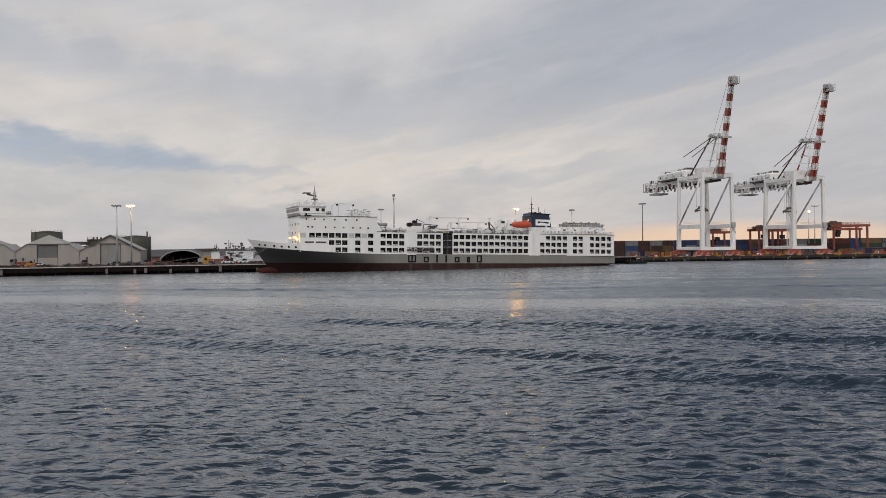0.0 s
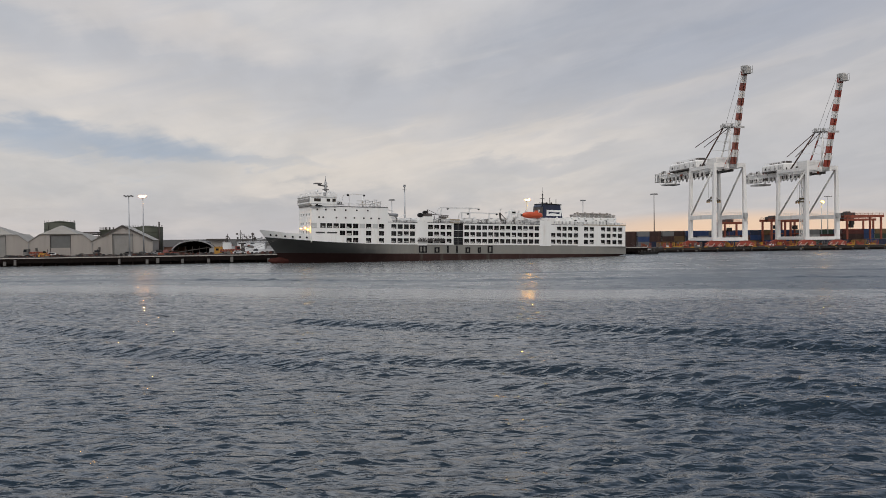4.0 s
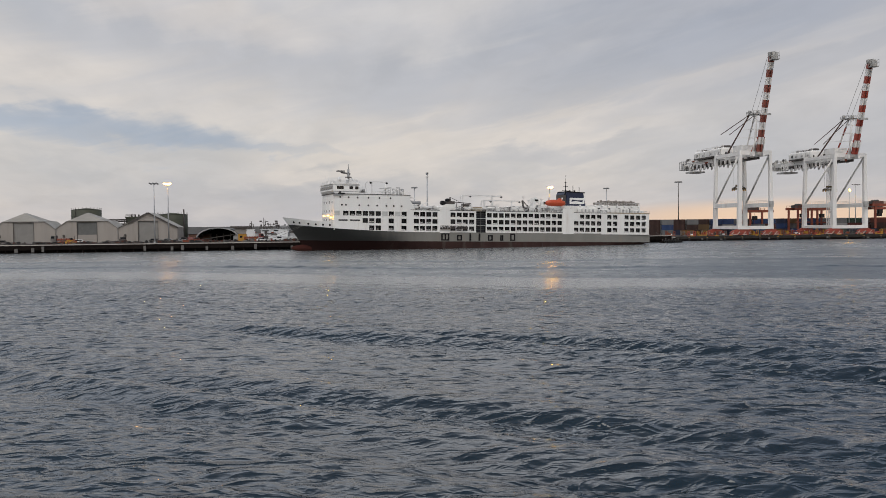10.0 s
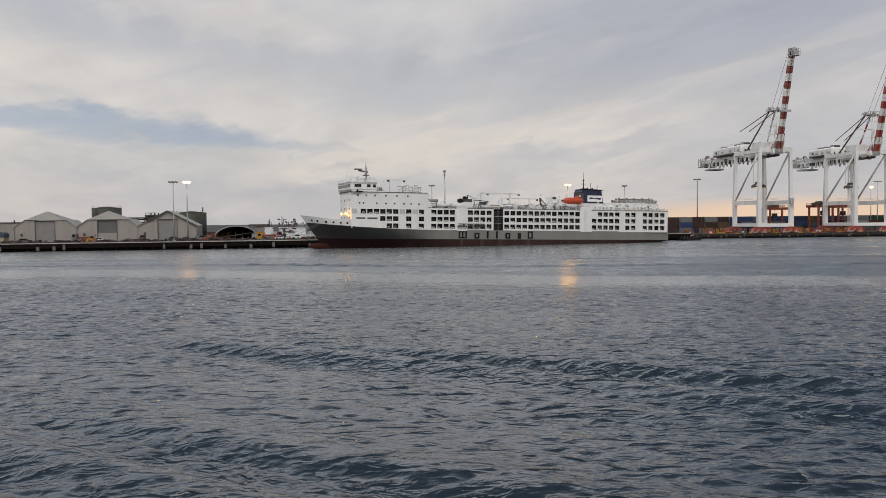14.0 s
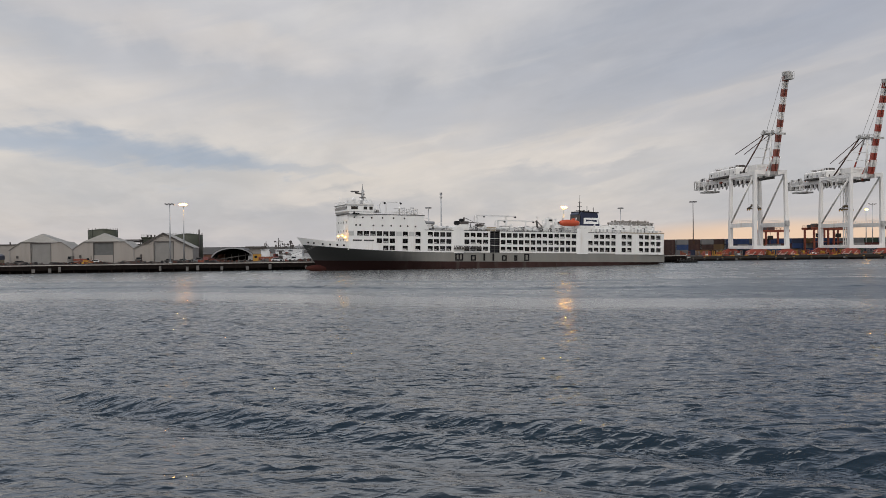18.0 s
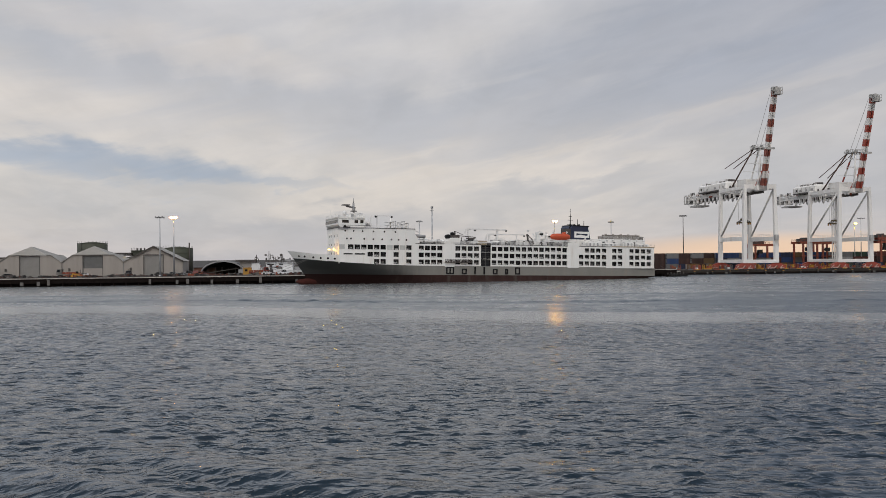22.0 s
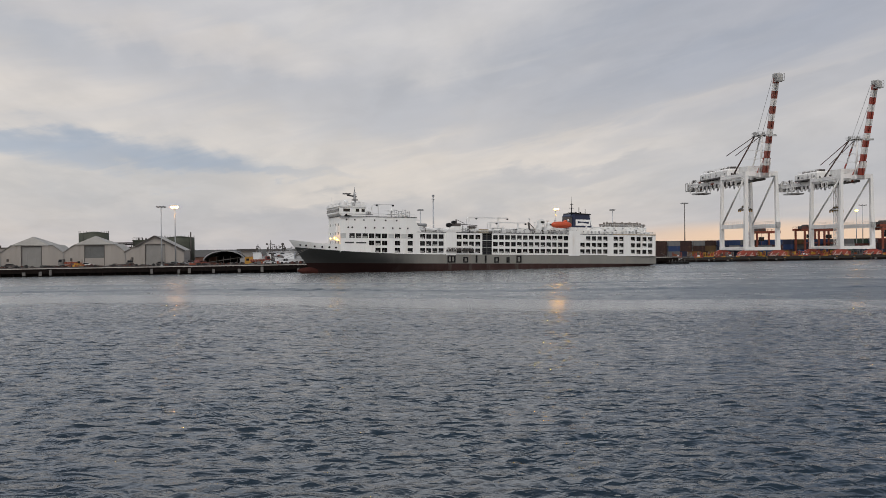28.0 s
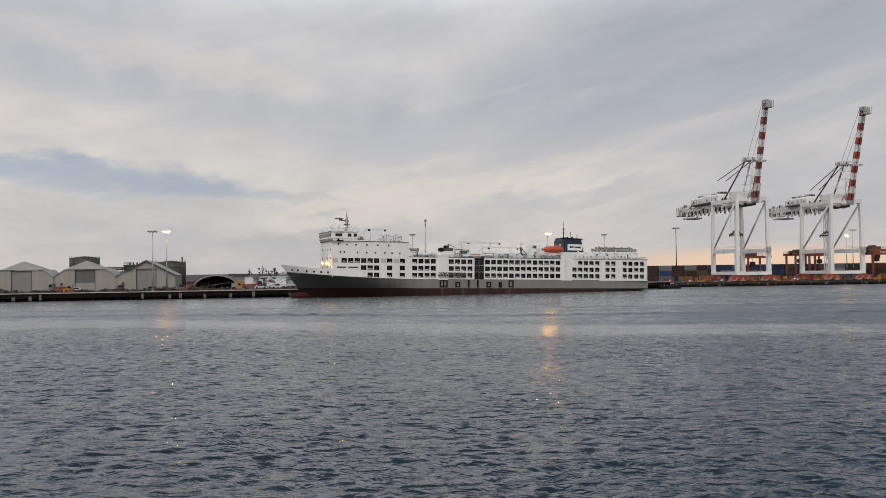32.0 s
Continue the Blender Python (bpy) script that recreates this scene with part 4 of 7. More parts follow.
    tube(bm, (35.9 - 70, -2, 18.3), (35.9 - 70, -2, 22.2), 0.25, 0.18, 8)
    for z in (19.4, 20.6):
        box(bm, 34.0 - 70, 37.0 - 70, -3.2, -0.8, z, z + 0.16)
    beam(bm, (34.2 - 70, -2, 18.3), (35.9 - 70, -2, 20.6), 0.16)
    part("signal_mast", bm, DECKWHITE, ship)
    for u, h in ((37.4, 1.0), (38.9, 1.5), (40.4, 1.9)):
        bm = B()
        tube(bm, (u - 70, -6, 18.3), (u - 70, -6, 18.3 + h), 0.36, n=10)
        tube(bm, (u - 70, -6, 18.3 + h), (u - 70, -6, 18.6 + h), 0.62, 0.5, n=10)
        part("mushroom_vent", bm, DECKWHITE, ship)
    bm = B()
    railing(bm, (24.6 - 70, near + 0.05, 18.31), (42.4 - 70, near + 0.05, 18.31), 1.0, 1.9)
    part("house_railing", bm, DECKWHITE, ship)
    for u, h in ((36.6, 2.6), (38.2, 2.2), (39.8, 2.7), (41.2, 2.1)):
        bm = B()
        for x in (-0.5, 0.5):
            beam(bm, (u + x - 70, -4.5, 18.3), (u + x - 70, -4.5, 18.3 + h), 0.13)
        for q in range(4):
            beam(bm, (u - 70.5, -4.5, 18.5 + q * h / 4), (u - 69.5, -4.5, 18.5 + (q + 1) * h / 4 - 0.3), 0.1)
        beam(bm, (u - 70.7, -4.5, 18.3 + h), (u - 69.3, -4.5, 18.3 + h), 0.13)
        part("aerial_frame", bm, GREYPAINT, ship, "small lattice aerial frame")
    # rescue boat and its cradle at the aft corner of the house
    bm = B()
    tube(bm, (42.9 - 70, near + 1.2, 15.9), (46.6 - 70, near + 1.2, 15.6), 0.55, 0.62, 10)
    part("rescue_boat", bm, GREYPAINT, ship, "grey covered rescue boat")
    bm = B()
    beam(bm, (43.0 - 70, near + 1.2, 13.1), (42.6 - 70, near + 1.2, 17.6), 0.25)
    beam(bm, (42.6 - 70, near + 1.2, 17.6), (45.0 - 70, near + 1.2, 16.9), 0.22)
    part("boat_davit", bm, DECKWHITE, ship)
    part("boat_chock", beam(B(), (46.2 - 70, near + 1.2, 13.1), (46.0 - 70, near + 1.2, 15.2), 0.2), DECKWHITE, ship)

    # weather deck: railing, vents, pipes, gantries
    bm = B()
    railing(bm, (44.8 - 70, near + 0.15, DECK1), (101.8 - 70, near + 0.15, DECK1), 1.1, 1.9)
    part("deck_railing", bm, DECKWHITE, ship)
    bm = B()
    railing(bm, (108.6 - 70, near + 0.15, DECK1), (139.3 - 70, near + 0.15, DECK1), 1.1, 1.9)
    railing(bm, (139.3 - 70, near + 0.15, DECK1), (139.3 - 70, HB - 0.3, DECK1), 1.1, 2.2)
    part("deck_railing", bm, DECKWHITE, ship)
    bm = B()
    tube(bm, (0, 0, 0), (0, 0, 1.15), 0.42, n=10)
    tube(bm, (0, 0, 1.15), (0, 0, 1.55), 0.78, 0.55, n=10)
    vent = mesh_of(bm, "deck_vent", DECKWHITE)
    for i in range(26):
        u = 46 + i * 2.25 + rng.uniform(-0.5, 0.5)
        if 66 < u < 72:
            continue
        p = part("deck_vent", vent, None, ship)
        p.location = (u - 70, rng.choice((-7.4, -5.6, -3.5)), DECK1)
        s = rng.uniform(0.8, 1.35)
        p.scale = (s, s, s)
    for i in range(9):
        u = 112 + i * 2.9 + rng.uniform(-0.6, 0.6)
        p = part("deck_vent", vent, None, ship)
        p.location = (u - 70, rng.choice((-8.4, -7.4)), DECK1)
    for u0, u1, h, y in ((46.5, 53.0, 1.5, -6.5), (60.5, 66.5, 1.7, -3.0), (73.5, 77.0, 1.9, -6.0), (79.0, 84.5, 1.3, -4.0), (86.5, 91.0, 1.9, -6.6), (91.8, 95.2, 2.6, -5.0), (64.2, 66.6, 2.2, -7)):
        bm = B()
        box(bm, u0 - 70, u1 - 70, y, y + 2.4, DECK1, DECK1 + h)
        box(bm, u0 - 70.15, u1 - 69.85, y - 0.15, y + 2.55, DECK1 + h, DECK1 + h + 0.14)
        part("deck_house", bm, DECKWHITE, ship)
    for z, y in ((13.9, -8.6), (14.3, -8.2)):
        part("deck_pipe", tube(B(), (46 - 70, y, z), (94 - 70, y, z), 0.14, n=8), DECKWHITE, ship)
    davit("service_gantry", 63.8, 80.0, DECK1, 18.9, -3, 0.23, (0.0, 0.76))
    davit("service_gantry", 70.8, 86.0, DECK1, 17.1, -6, 0.20, (0.0, 0.78))
    # white ventilation trunk with ribs, and its risers
    bm = B()
    tube(bm, (42.9 - 70, near + 1.6, 14.1), (53.2 - 70, near + 1.6, 13.95), 0.5, n=14)
    for k in range(9):
        u = 43.2 + k * 1.22
        tube(bm, (u - 70, near + 1.6, 14.1), (u - 69.8, near + 1.6, 14.1), 0.58, n=14)
    part("vent_trunk", bm, DECKWHITE, ship, "ribbed white ventilation trunk")
    for u, y, a, b, h, m in ((66.6, -8.6, 3.6, 1.6, 1.5, TANBOX), (61.6, -8.8, 1.8, 1.2, 1.2, DECKWHITE), (75.4, -8.8, 1.6, 1.3, 1.4, DECKWHITE), (83.0, -8.8, 3.2, 1.4, 1.1, DECKWHITE), (88.4, -8.9, 2.2, 1.2, 1.5, DECKWHITE),
                             (92.6, -8.7, 2.4, 1.5, 2.4, DECKWHITE), (80.0, -8.9, 1.4, 1.2, 1.7, GREYPAINT), (72.6, -8.9, 1.2, 1.2, 1.0, GREYPAINT), (111.4, -9.2, 2.0, 1.0, 2.2, DECKWHITE), (114.4, -9.2, 1.5, 1.0, 1.4, GREYPAINT)):
        bm = B()
        box(bm, u - 70, u + a - 70, y, y + b, DECK1, DECK1 + h)
        for k in range(3):
            box(bm, u + 0.1 - 70, u + a - 0.1 - 70, y - 0.04, y, DECK1 + h * (0.2 + 0.25 * k), DECK1 + h * (0.3 + 0.25 * k))
        part("deck_locker", bm, m, ship)
    # block with sloped face beside the casing
    bm = B()
    prism(bm, [(53.0 - 70, DECK1 + 0.2), (59.5 - 70, DECK1 + 0.2), (59.5 - 70, 15.4), (56.2 - 70, 15.4)], near + 0.4, near + 2.8)
    part("crane_pedestal_house", bm, WHITE, ship)
    jib = part("deck_crane", box(B(), 56.5 - 70, 59.6 - 70, -8.5, -6.3, 15.4, 16.5), TRIMDARK, ship, "folded dark deck crane")
    part("jib", beam(B(), (59.0 - 70, -7.4, 16.3), (66.3 - 70, -7.4, 15.8), 0.22, 0.26), TRIMDARK, jib)
    part("king_post", tube(B(), (58.2 - 70, -7.4, 16.5), (58.2 - 70, -7.4, 17.9), 0.28, n=8), TRIMDARK, jib)
    part("topping_stay", beam(B(), (58.2 - 70, -7.4, 17.9), (61.5 - 70, -7.4, 16.5), 0.14), TRIMDARK, jib)
    part("winch", tube(B(), (55.4 - 70, -8.6, 15.9), (55.4 - 70, -6.4, 15.9), 0.75, n=12), BLACK, jib, "dark winch drum")
    part("winch", tube(B(), (57.0 - 70, -8.7, 16.9), (57.0 - 70, -7.0, 16.9), 0.55, n=12), BLACK, jib)
    part("hook_block", box(B(), 62.8 - 70, 65.2 - 70, -8.2, -6.6, 15.0, 15.6), TRIMDARK, jib)
    for u in (60.8, 63.4, 65.8):
        part("jib_crutch", beam(B(), (u - 70, -7.4, DECK1), (u - 70, -7.4, 15.8), 0.22), TRIMDARK, jib)
    # loudspeaker and light posts
    for u, h in ((88.5, 18.6), (90.7, 17.4), (93.3, 18.4), (96.0, 18.0)):
        bm = B()
        tube(bm, (u - 70, -4, DECK1), (u - 70, -4, h), 0.11, 0.08, 6)
        box(bm, u - 70.35, u - 69.65, -4.3, -3.7, h - 0.1, h + 0.35)
        part("deck_post", bm, DECKWHITE, ship)
    for u, y, a, h in ((87.0, -7.5, 4.6, 4.4), (93.5, -6.5, -3.8, 3.6), (75.0, -5.0, 3.2, 2.6), (47.5, -3.0, 4.0, 3.0)):
        bm = B()
        tube(bm, (u - 70, y, DECK1), (u - 70, y, DECK1 + 1.6), 0.3, 0.24, 8)
        beam(bm, (u - 70, y, DECK1 + 1.4), (u + a - 70, y, DECK1 + h), 0.22)
        beam(bm, (u - 70, y, DECK1 + 1.6), (u - 70, y, DECK1 + h), 0.16)
        beam(bm, (u - 70, y, DECK1 + h), (u + a - 70, y, DECK1 + h), 0.06)
        part("stores_derrick", bm, DECKWHITE, ship, "small white stores derrick")
    for i in range(22):
        u = 45 + i * 2.55 + rng.uniform(-0.8, 0.8)
        w, h = rng.uniform(0.5, 1.3), rng.uniform(0.5, 1.2)
        bm = B()
        y = rng.uniform(-9.2, -7.0)
        box(bm, u - w - 70, u + w - 70, y, y + 0.9, DECK1, DECK1 + h)
        tube(bm, (u - 70, y + 0.1, DECK1 + h), (u - 70, y + 0.8, DECK1 + h), h * 0.35, n=8)
        part("deck_gear", bm, rng.choice((RAILGREY, GREYPAINT, TRIMDARK, DECKWHITE)), ship)
    # gangway stowed along the side
    bm = B()
    box(bm, 53.5 - 70, 63.4 - 70, near - 0.75, near - 0.15, 6.55, 6.75)
    for k in range(11):
        u = 53.6 + k * 0.97
        beam(bm, (u - 70, near - 0.7, 6.75), (u - 70, near - 0.7, 7.75), 0.09)
        beam(bm, (u - 70, near - 0.7, 6.75), (min(63.3, u + 0.97) - 70, near - 0.7, 7.75), 0.16)
        box(bm, u - 70, u + 0.6 - 70, near - 0.55, near - 0.3, 6.76, 7.1 + 0.25 * (k % 3))
    beam(bm, (53.5 - 70, near - 0.7, 7.75), (63.4 - 70, near - 0.7, 7.75), 0.11)
    part("gangway", bm, TRIMDARK, ship, "dark stowed gangway along the side")

    # funnel with its casing, panel and mast
    part("engine_casing", box(B(), 101.8 - 70, 117.2 - 70, -7.5, 6, DECK1, 15.8), WHITE, ship, "white engine casing")
    bm = B()
    prism(bm, [(106.4 - 70, 15.81), (115.0 - 70, 15.81), (113.9 - 70, 20.9), (107.0 - 70, 21.2), (106.4 - 70, 20.3)], -4.2, 4.2)
    fun = part("funnel", bm, NAVY, ship, "navy blue funnel with a white panel")
    part("funnel_panel", box(B(), 107.7 - 70, 114.0 - 70, -4.3, -4.21, 16.6, 18.9), WHITE, fun, "white panel with dark swoosh shape")
    bm = B()
    prism(bm, [(108.5 - 70, 17.4), (110.3 - 70, 17.75), (113.2 - 70, 17.3), (113.3 - 70, 18.1), (111.0 - 70, 18.0), (108.6 - 70, 18.25)], -4.36, -4.31)
    part("funnel_emblem", bm, NAVY, fun)
    for u in (108.6, 110.4, 112.4):
        part("exhaust_pipe", tube(B(), (u - 70, 0.5, 20.8), (u - 70.2, 0.5, 22.0), 0.32, n=10), BLACK, fun)
    bm = B()
    tube(bm, (106.6 - 70, -3.0, 15.8), (106.6 - 70, -3.0, 25.0), 0.25, 0.16, 8)
    tube(bm, (106.6 - 70, -3.0, 25.0), (106.6 - 70, -3.0, 27.6), 0.08, 0.05, 6)
    for z, r in ((21.6, 1.5), (23.2, 1.0), (24.6, 0.7)):
        beam(bm, (106.6 - r - 70, -3.0, z), (106.6 + r - 70, -3.0, z), 0.14)
    beam(bm, (105.0 - 70, -3, 15.8), (106.6 - 70, -3, 21.6), 0.14)
    for u, h in ((109.7, 23.6), (112.4, 23.0)):
        part("funnel_post", beam(B(), (u - 70, -3, 20.8), (u - 70, -3, h), 0.16), BLACK, fun)
    part("aft_mast", bm, BLACK, ship, "dark lattice mast beside the funnel")
    part("mast_house", box(B(), 104.2 - 70, 106.3 - 70, -4.0, 0, 15.81, 19.8), TRIMDARK, ship)
    # lifeboat
    bm = B()
    bmesh.ops.create_uvsphere(bm, u_segments=20, v_segments=12, radius=1)
    for v in bm.verts:
        x, y, z = v.co
        v.co = (math.copysign(abs(x) ** 0.75, x) * 4.15, math.copysign(abs(y) ** 0.8, y) * 1.35, math.copysign(abs(z) ** 0.8, z) * (1.25 if z > 0 else 1.2))
    for f in bm.faces:
        f.smooth = True
    boat = part("lifeboat", bm, ORANGE, ship, "orange enclosed lifeboat on davits")
    boat.location = (99.5 - 70, near + 1.5, 16.6)
    part("lifeboat_cabin", tube(B(), (1.6, 0, 0.9), (1.6, 0, 1.75), 0.8, 0.6, 10), ORANGE, boat)
    for u in (96.6, 102.2):
        bm = B()
        beam(bm, (u - 70, near + 3.0, DECK1), (u - 70, near + 1.4, 18.6), 0.32)
        beam(bm, (u - 70, near + 1.4, 18.6), (u - 70, near + 0.9, 18.2), 0.3)
        part("lifeboat_davit", bm, DECKWHITE, ship)
    part("boat_platform", box(B(), 94.5 - 70, 104.5 - 70, near + 0.2, near + 3.4, 14.6, 14.85), DECKWHITE, ship)
    # long low white trunks along the weather deck, with hatch covers and dark hatches
    for u0, u1, y, h in ((46.0, 53.0, -4.6, 1.3), (73.0, 82.4, -6.2, 1.5), (82.9, 89.4, -6.4, 1.9), (60.4, 66.2, -5.4, 1.2)):
        bm = B()
        box(bm, u0 - 70, u1 - 70, y, y + 3.0, DECK1, DECK1 + h)
        bmesh.ops.remove_doubles(bm, verts=bm.verts, dist=0.001)
        bmesh.ops.bevel(bm, geom=bm.edges[:], offset=0.15, segments=2, affect="EDGES", profile=0.5)
        trunk = part("deck_trunk", bm, WHITE, ship, "long white deck trunk with hatch covers")
        n = int((u1 - u0) / 1.9)
        for k in range(n):
            u = u0 + 0.5 + k * (u1 - u0 - 0.6) / n
            part("hatch", box(B(), u - 70, u + 0.8 - 70, y - 0.05, y, DECK1 + 0.35, DECK1 + h - 0.25), RAILGREY if k % 3 else DECKWHITE, trunk)
            part("hatch_cover", box(B(), u - 0.2 - 70, u + 1.0 - 70, y + 0.5, y + 2.2, DECK1 + h, DECK1 + h + 0.28), DECKWHITE if k % 2 else GREYPAINT, trunk)
    for k in range(30):
        u = 46 + k * 1.72 + rng.uniform(-0.4, 0.4)
        if 66.2 < u < 72.2:
            continue
        h = rng.uniform(0.7, 1.9)
        bm = B()
        tube(bm, (u - 70, -9.2, DECK1), (u - 70, -9.2, DECK1 + h), 0.11, n=6)
        tube(bm, (u - 70, -9.2, DECK1 + h), (u + rng.choice((-0.7, 0.7)) - 70, -9.2, DECK1 + h), 0.11, n=6)
        tube(bm, (u - 70.2, -9.2, DECK1 + h * 0.5), (u - 69.8, -9.2, DECK1 + h * 0.5), 0.24, n=8)
        part("pipe_riser", bm, rng.choice((DECKWHITE, GREYPAINT, TRIMDARK, DECKWHITE)), ship)
    # goose-neck vents and a dark winch ahead of the lifeboat
    for u, w, h in ((90.2, 2.6, 4.3), (94.0, 2.0, 3.4)):
        bm = B()
        box(bm, u - 70, u + w * 0.5 - 70, -8.4, -6.6, DECK1, DECK1 + h)
        prism(bm, [(u - 70, DECK1 + h), (u + w - 70, DECK1 + h - 0.6), (u + w - 70, DECK1 + h + 0.5), (u + w * 0.6 - 70, DECK1 + h + 1.0), (u - 70, DECK1 + h + 0.7)], -8.4, -6.6)
        neck = part("gooseneck_vent", bm, WHITE, ship, "white goose-neck ventilator")
        part("vent_mouth", box(B(), u + w * 0.35 - 70, u + w * 0.9 - 70, -8.46, -8.4, DECK1 + h - 0.2, DECK1 + h + 0.4), DARK, neck)
    bm = B()
    tube(bm, (86.8 - 70, -8.2, DECK1 + 0.9), (88.6 - 70, -8.2, DECK1 + 0.9), 0.8, n=12)
    beam(bm, (87.0 - 70, -8.0, DECK1), (86.2 - 70, -8.0, DECK1 + 4.2), 0.5)
    beam(bm, (86.2 - 70, -8.0, DECK1 + 4.2), (88.6 - 70, -8.0, DECK1 + 2.0), 0.25)
    part("deck_winch", bm, TRIMDARK, ship, "dark deck winch with raised jib")
    for u0, u1, z in ((95.0, 104.4, DECK1 + 0.9), (95.6, 103.8, DECK1 + 1.6)):
        part("cradle_beam", beam(B(), (u0 - 70, near + 0.5, z), (u1 - 70, near + 0.5, z), 0.22), GREYPAINT, ship)
    for k in range(6):
        u = 95.4 + k * 1.75
        part("cradle_brace", beam(B(), (u - 70, near + 0.5, DECK1), (u + (1.2 if k % 2 else -0.6) - 70, near + 0.6, 14.6), 0.2), GREYPAINT, ship)
    part("funnel_stripe", prism(B(), [(114.6 - 70, 15.9), (114.95 - 70, 15.9), (113.85 - 70, 20.8), (113.5 - 70, 20.8)], -4.28, -4.21), WHITE, fun)
    part("funnel_top", prism(B(), [(106.9 - 70, 21.0), (114.0 - 70, 20.75), (114.1 - 70, 21.1), (106.8 - 70, 21.4)], -4.4, 4.4), BLACK, fun)
    # aft house, canopies
    part("aft_house", box(B(), 117.3 - 70, 137.2 - 70, -6.5, 7, DECK1, 16.2), WHITE, ship)
    part("aft_house", box(B(), 109.0 - 70, 117.2 - 70, -8.6, -7.6, DECK1, 15.0), WHITE, ship)
    for i in range(5):
        u = 121.6 + i * 3.35
        bm = B()
        box(bm, u - 71.8, u - 68.2, -6.0, -1.0, 16.21, 16.9)
        box(bm, u - 71.9, u - 68.1, -6.2, -0.8, 16.9, 17.4 + 0.45 * (i % 2))
        for k in range(3):
            tube(bm, (u - 71.2 + k * 1.2, -3.5, 17.3), (u - 71.2 + k * 1.2, -3.5, 18.0 + 0.3 * (k % 2)), 0.45, n=8)
        part("roof_unit", bm, ROOFGEAR, ship, "brown-grey cooling units on the aft house roof")
    for u0, u1, y, h in ((109.4, 116.2, -9.3, 1.7), (118.4, 124.0, -8.9, 1.5), (126.0, 131.0, -8.9, 1.9), (132.6, 137.4, -9.0, 1.3)):
        bm = B()
        box(bm, u0 - 70, u1 - 70, y, y + 1.6, DECK1, DECK1 + h)
        bmesh.ops.remove_doubles(bm, verts=bm.verts, dist=0.001)
        bmesh.ops.bevel(bm, geom=bm.edges[:], offset=0.12, segments=2, affect="EDGES", profile=0.5)
        locker = part("aft_locker", bm, WHITE, ship, "white deck locker with dark louvres")
        n = int((u1 - u0) / 1.5)
        for k in range(n):
            u = u0 + 0.4 + k * (u1 - u0 - 0.5) / n
            part("louvre", box(B(), u - 70, u + 0.7 - 70, y - 0.05, y, DECK1 + 0.4, DECK1 + h - 0.3), GREYPAINT if k % 2 else SHUTTER, locker)
    for k in range(9):
        u = 110 + k * 3.2 + rng.uniform(-0.5, 0.5)
        bm = B()
        tube(bm, (u - 70, -7.4, DECK1), (u - 70, -7.4, DECK1 + 2.6), 0.2, n=8)
        tube(bm, (u - 70, -7.4, DECK1 + 2.6), (u - 70, -7.9, DECK1 + 3.0), 0.4, 0.3, n=8)
        part("cowl_vent", bm, DECKWHITE, ship)
    for u in (119.0, 123.5, 128.0, 132.4):
        part("aft_door", box(B(), u - 70.5, u - 69.5, -6.56, -6.5, DECK1 + 0.1, DECK1 + 2.1), RAILGREY, ship)
    bm = B()
    railing(bm, (117.4 - 70, -6.4, 16.21), (137.1 - 70, -6.4, 16.21), 1.0, 1.9)
    part("aft_railing", bm, DECKWHITE, ship)
    # big dark letter shapes of the owner's mark on the hull, as plain bars
    for k, (u0, u1, tall) in enumerate(((54.1, 57.1, 1), (60.0, 61.9, 0), (64.75, 65.4, 1), (68.25, 68.9, 1), (71.9, 73.75, 0), (76.7, 77.9, 0), (80.6, 82.6, 1))):
        z0, z1 = 2.55, 5.15 if tall else 4.55
        bm = B()
        y0, y1 = near - 0.13, near + 0.05
        wide = u1 - u0
        if wide < 1:
            box(bm, u0 - 70, u1 - 70, y0, y1, z0, z1)
        else:
            e = 0.52
            box(bm, u0 - 70, u0 + e - 70, y0, y1, z0, z1)
            box(bm, u1 - e - 70, u1 - 70, y0, y1, z0, z1)
            box(bm, u0 + e - 70, u1 - e - 70, y0, y1, z0, z0 + 0.45)
            box(bm, u0 + e - 70, u1 - e - 70, y0, y1, z1 - 0.45, z1)
            if wide > 2.5:
                box(bm, (u0 + u1) / 2 - 0.25 - 70, (u0 + u1) / 2 + 0.25 - 70, y0, y1, z0 + 0.45, z1 - 0.45)
        part("hull_mark", bm, BLACK, ship, "plain black block painted on the hull")
    for k, (u0, u1) in enumerate(((17.3, 20.4), (21.2, 24.7))):
        part("name_bar", box(B(), u0 - 70, u1 - 70, near - 0.02, near + 0.01, 9.05, 9.55), RAILGREY, ship, "grey bar of small lettering")
    # deck lamps, lit
    for u, y, z in ((13.0, -5.4, 10.6), (14.3, -6.2, 10.8), (14.9, -7.6, 10.2)):
        bm = B()
        bmesh.ops.create_icosphere(bm, subdivisions=1, radius=0.17)
        for v in bm.verts:
            v.co += Vector((u - 70, y - 1.2, z))
        part("deck_lamp", bm, LAMPSOFT, ship, "lit warm deck floodlight")
        part("lamp_bracket", beam(B(), (u - 70, y - 1.15, z - 0.25), (14.9 - 70, -7.2, z - 0.25), 0.1), DECKWHITE, ship)
    part("lamp_mast", tube(B(), (14.9 - 70, -7.2, 7.4), (14.9 - 70, -7.2, 14.6), 0.14, 0.09, 8), DECKWHITE, ship)
    for k in range(4):
        u = 108.0 + k * 9.9
        bm = B()
        box(bm, u - 70.2, u - 69.8, near - 0.05, near + 0.1, DECK1 + 0.9, DECK1 + 1.15)
        part("deck_lamp", bm, LAMPOFF, ship)
    return ship


make_ship()

# ---- container cranes ----


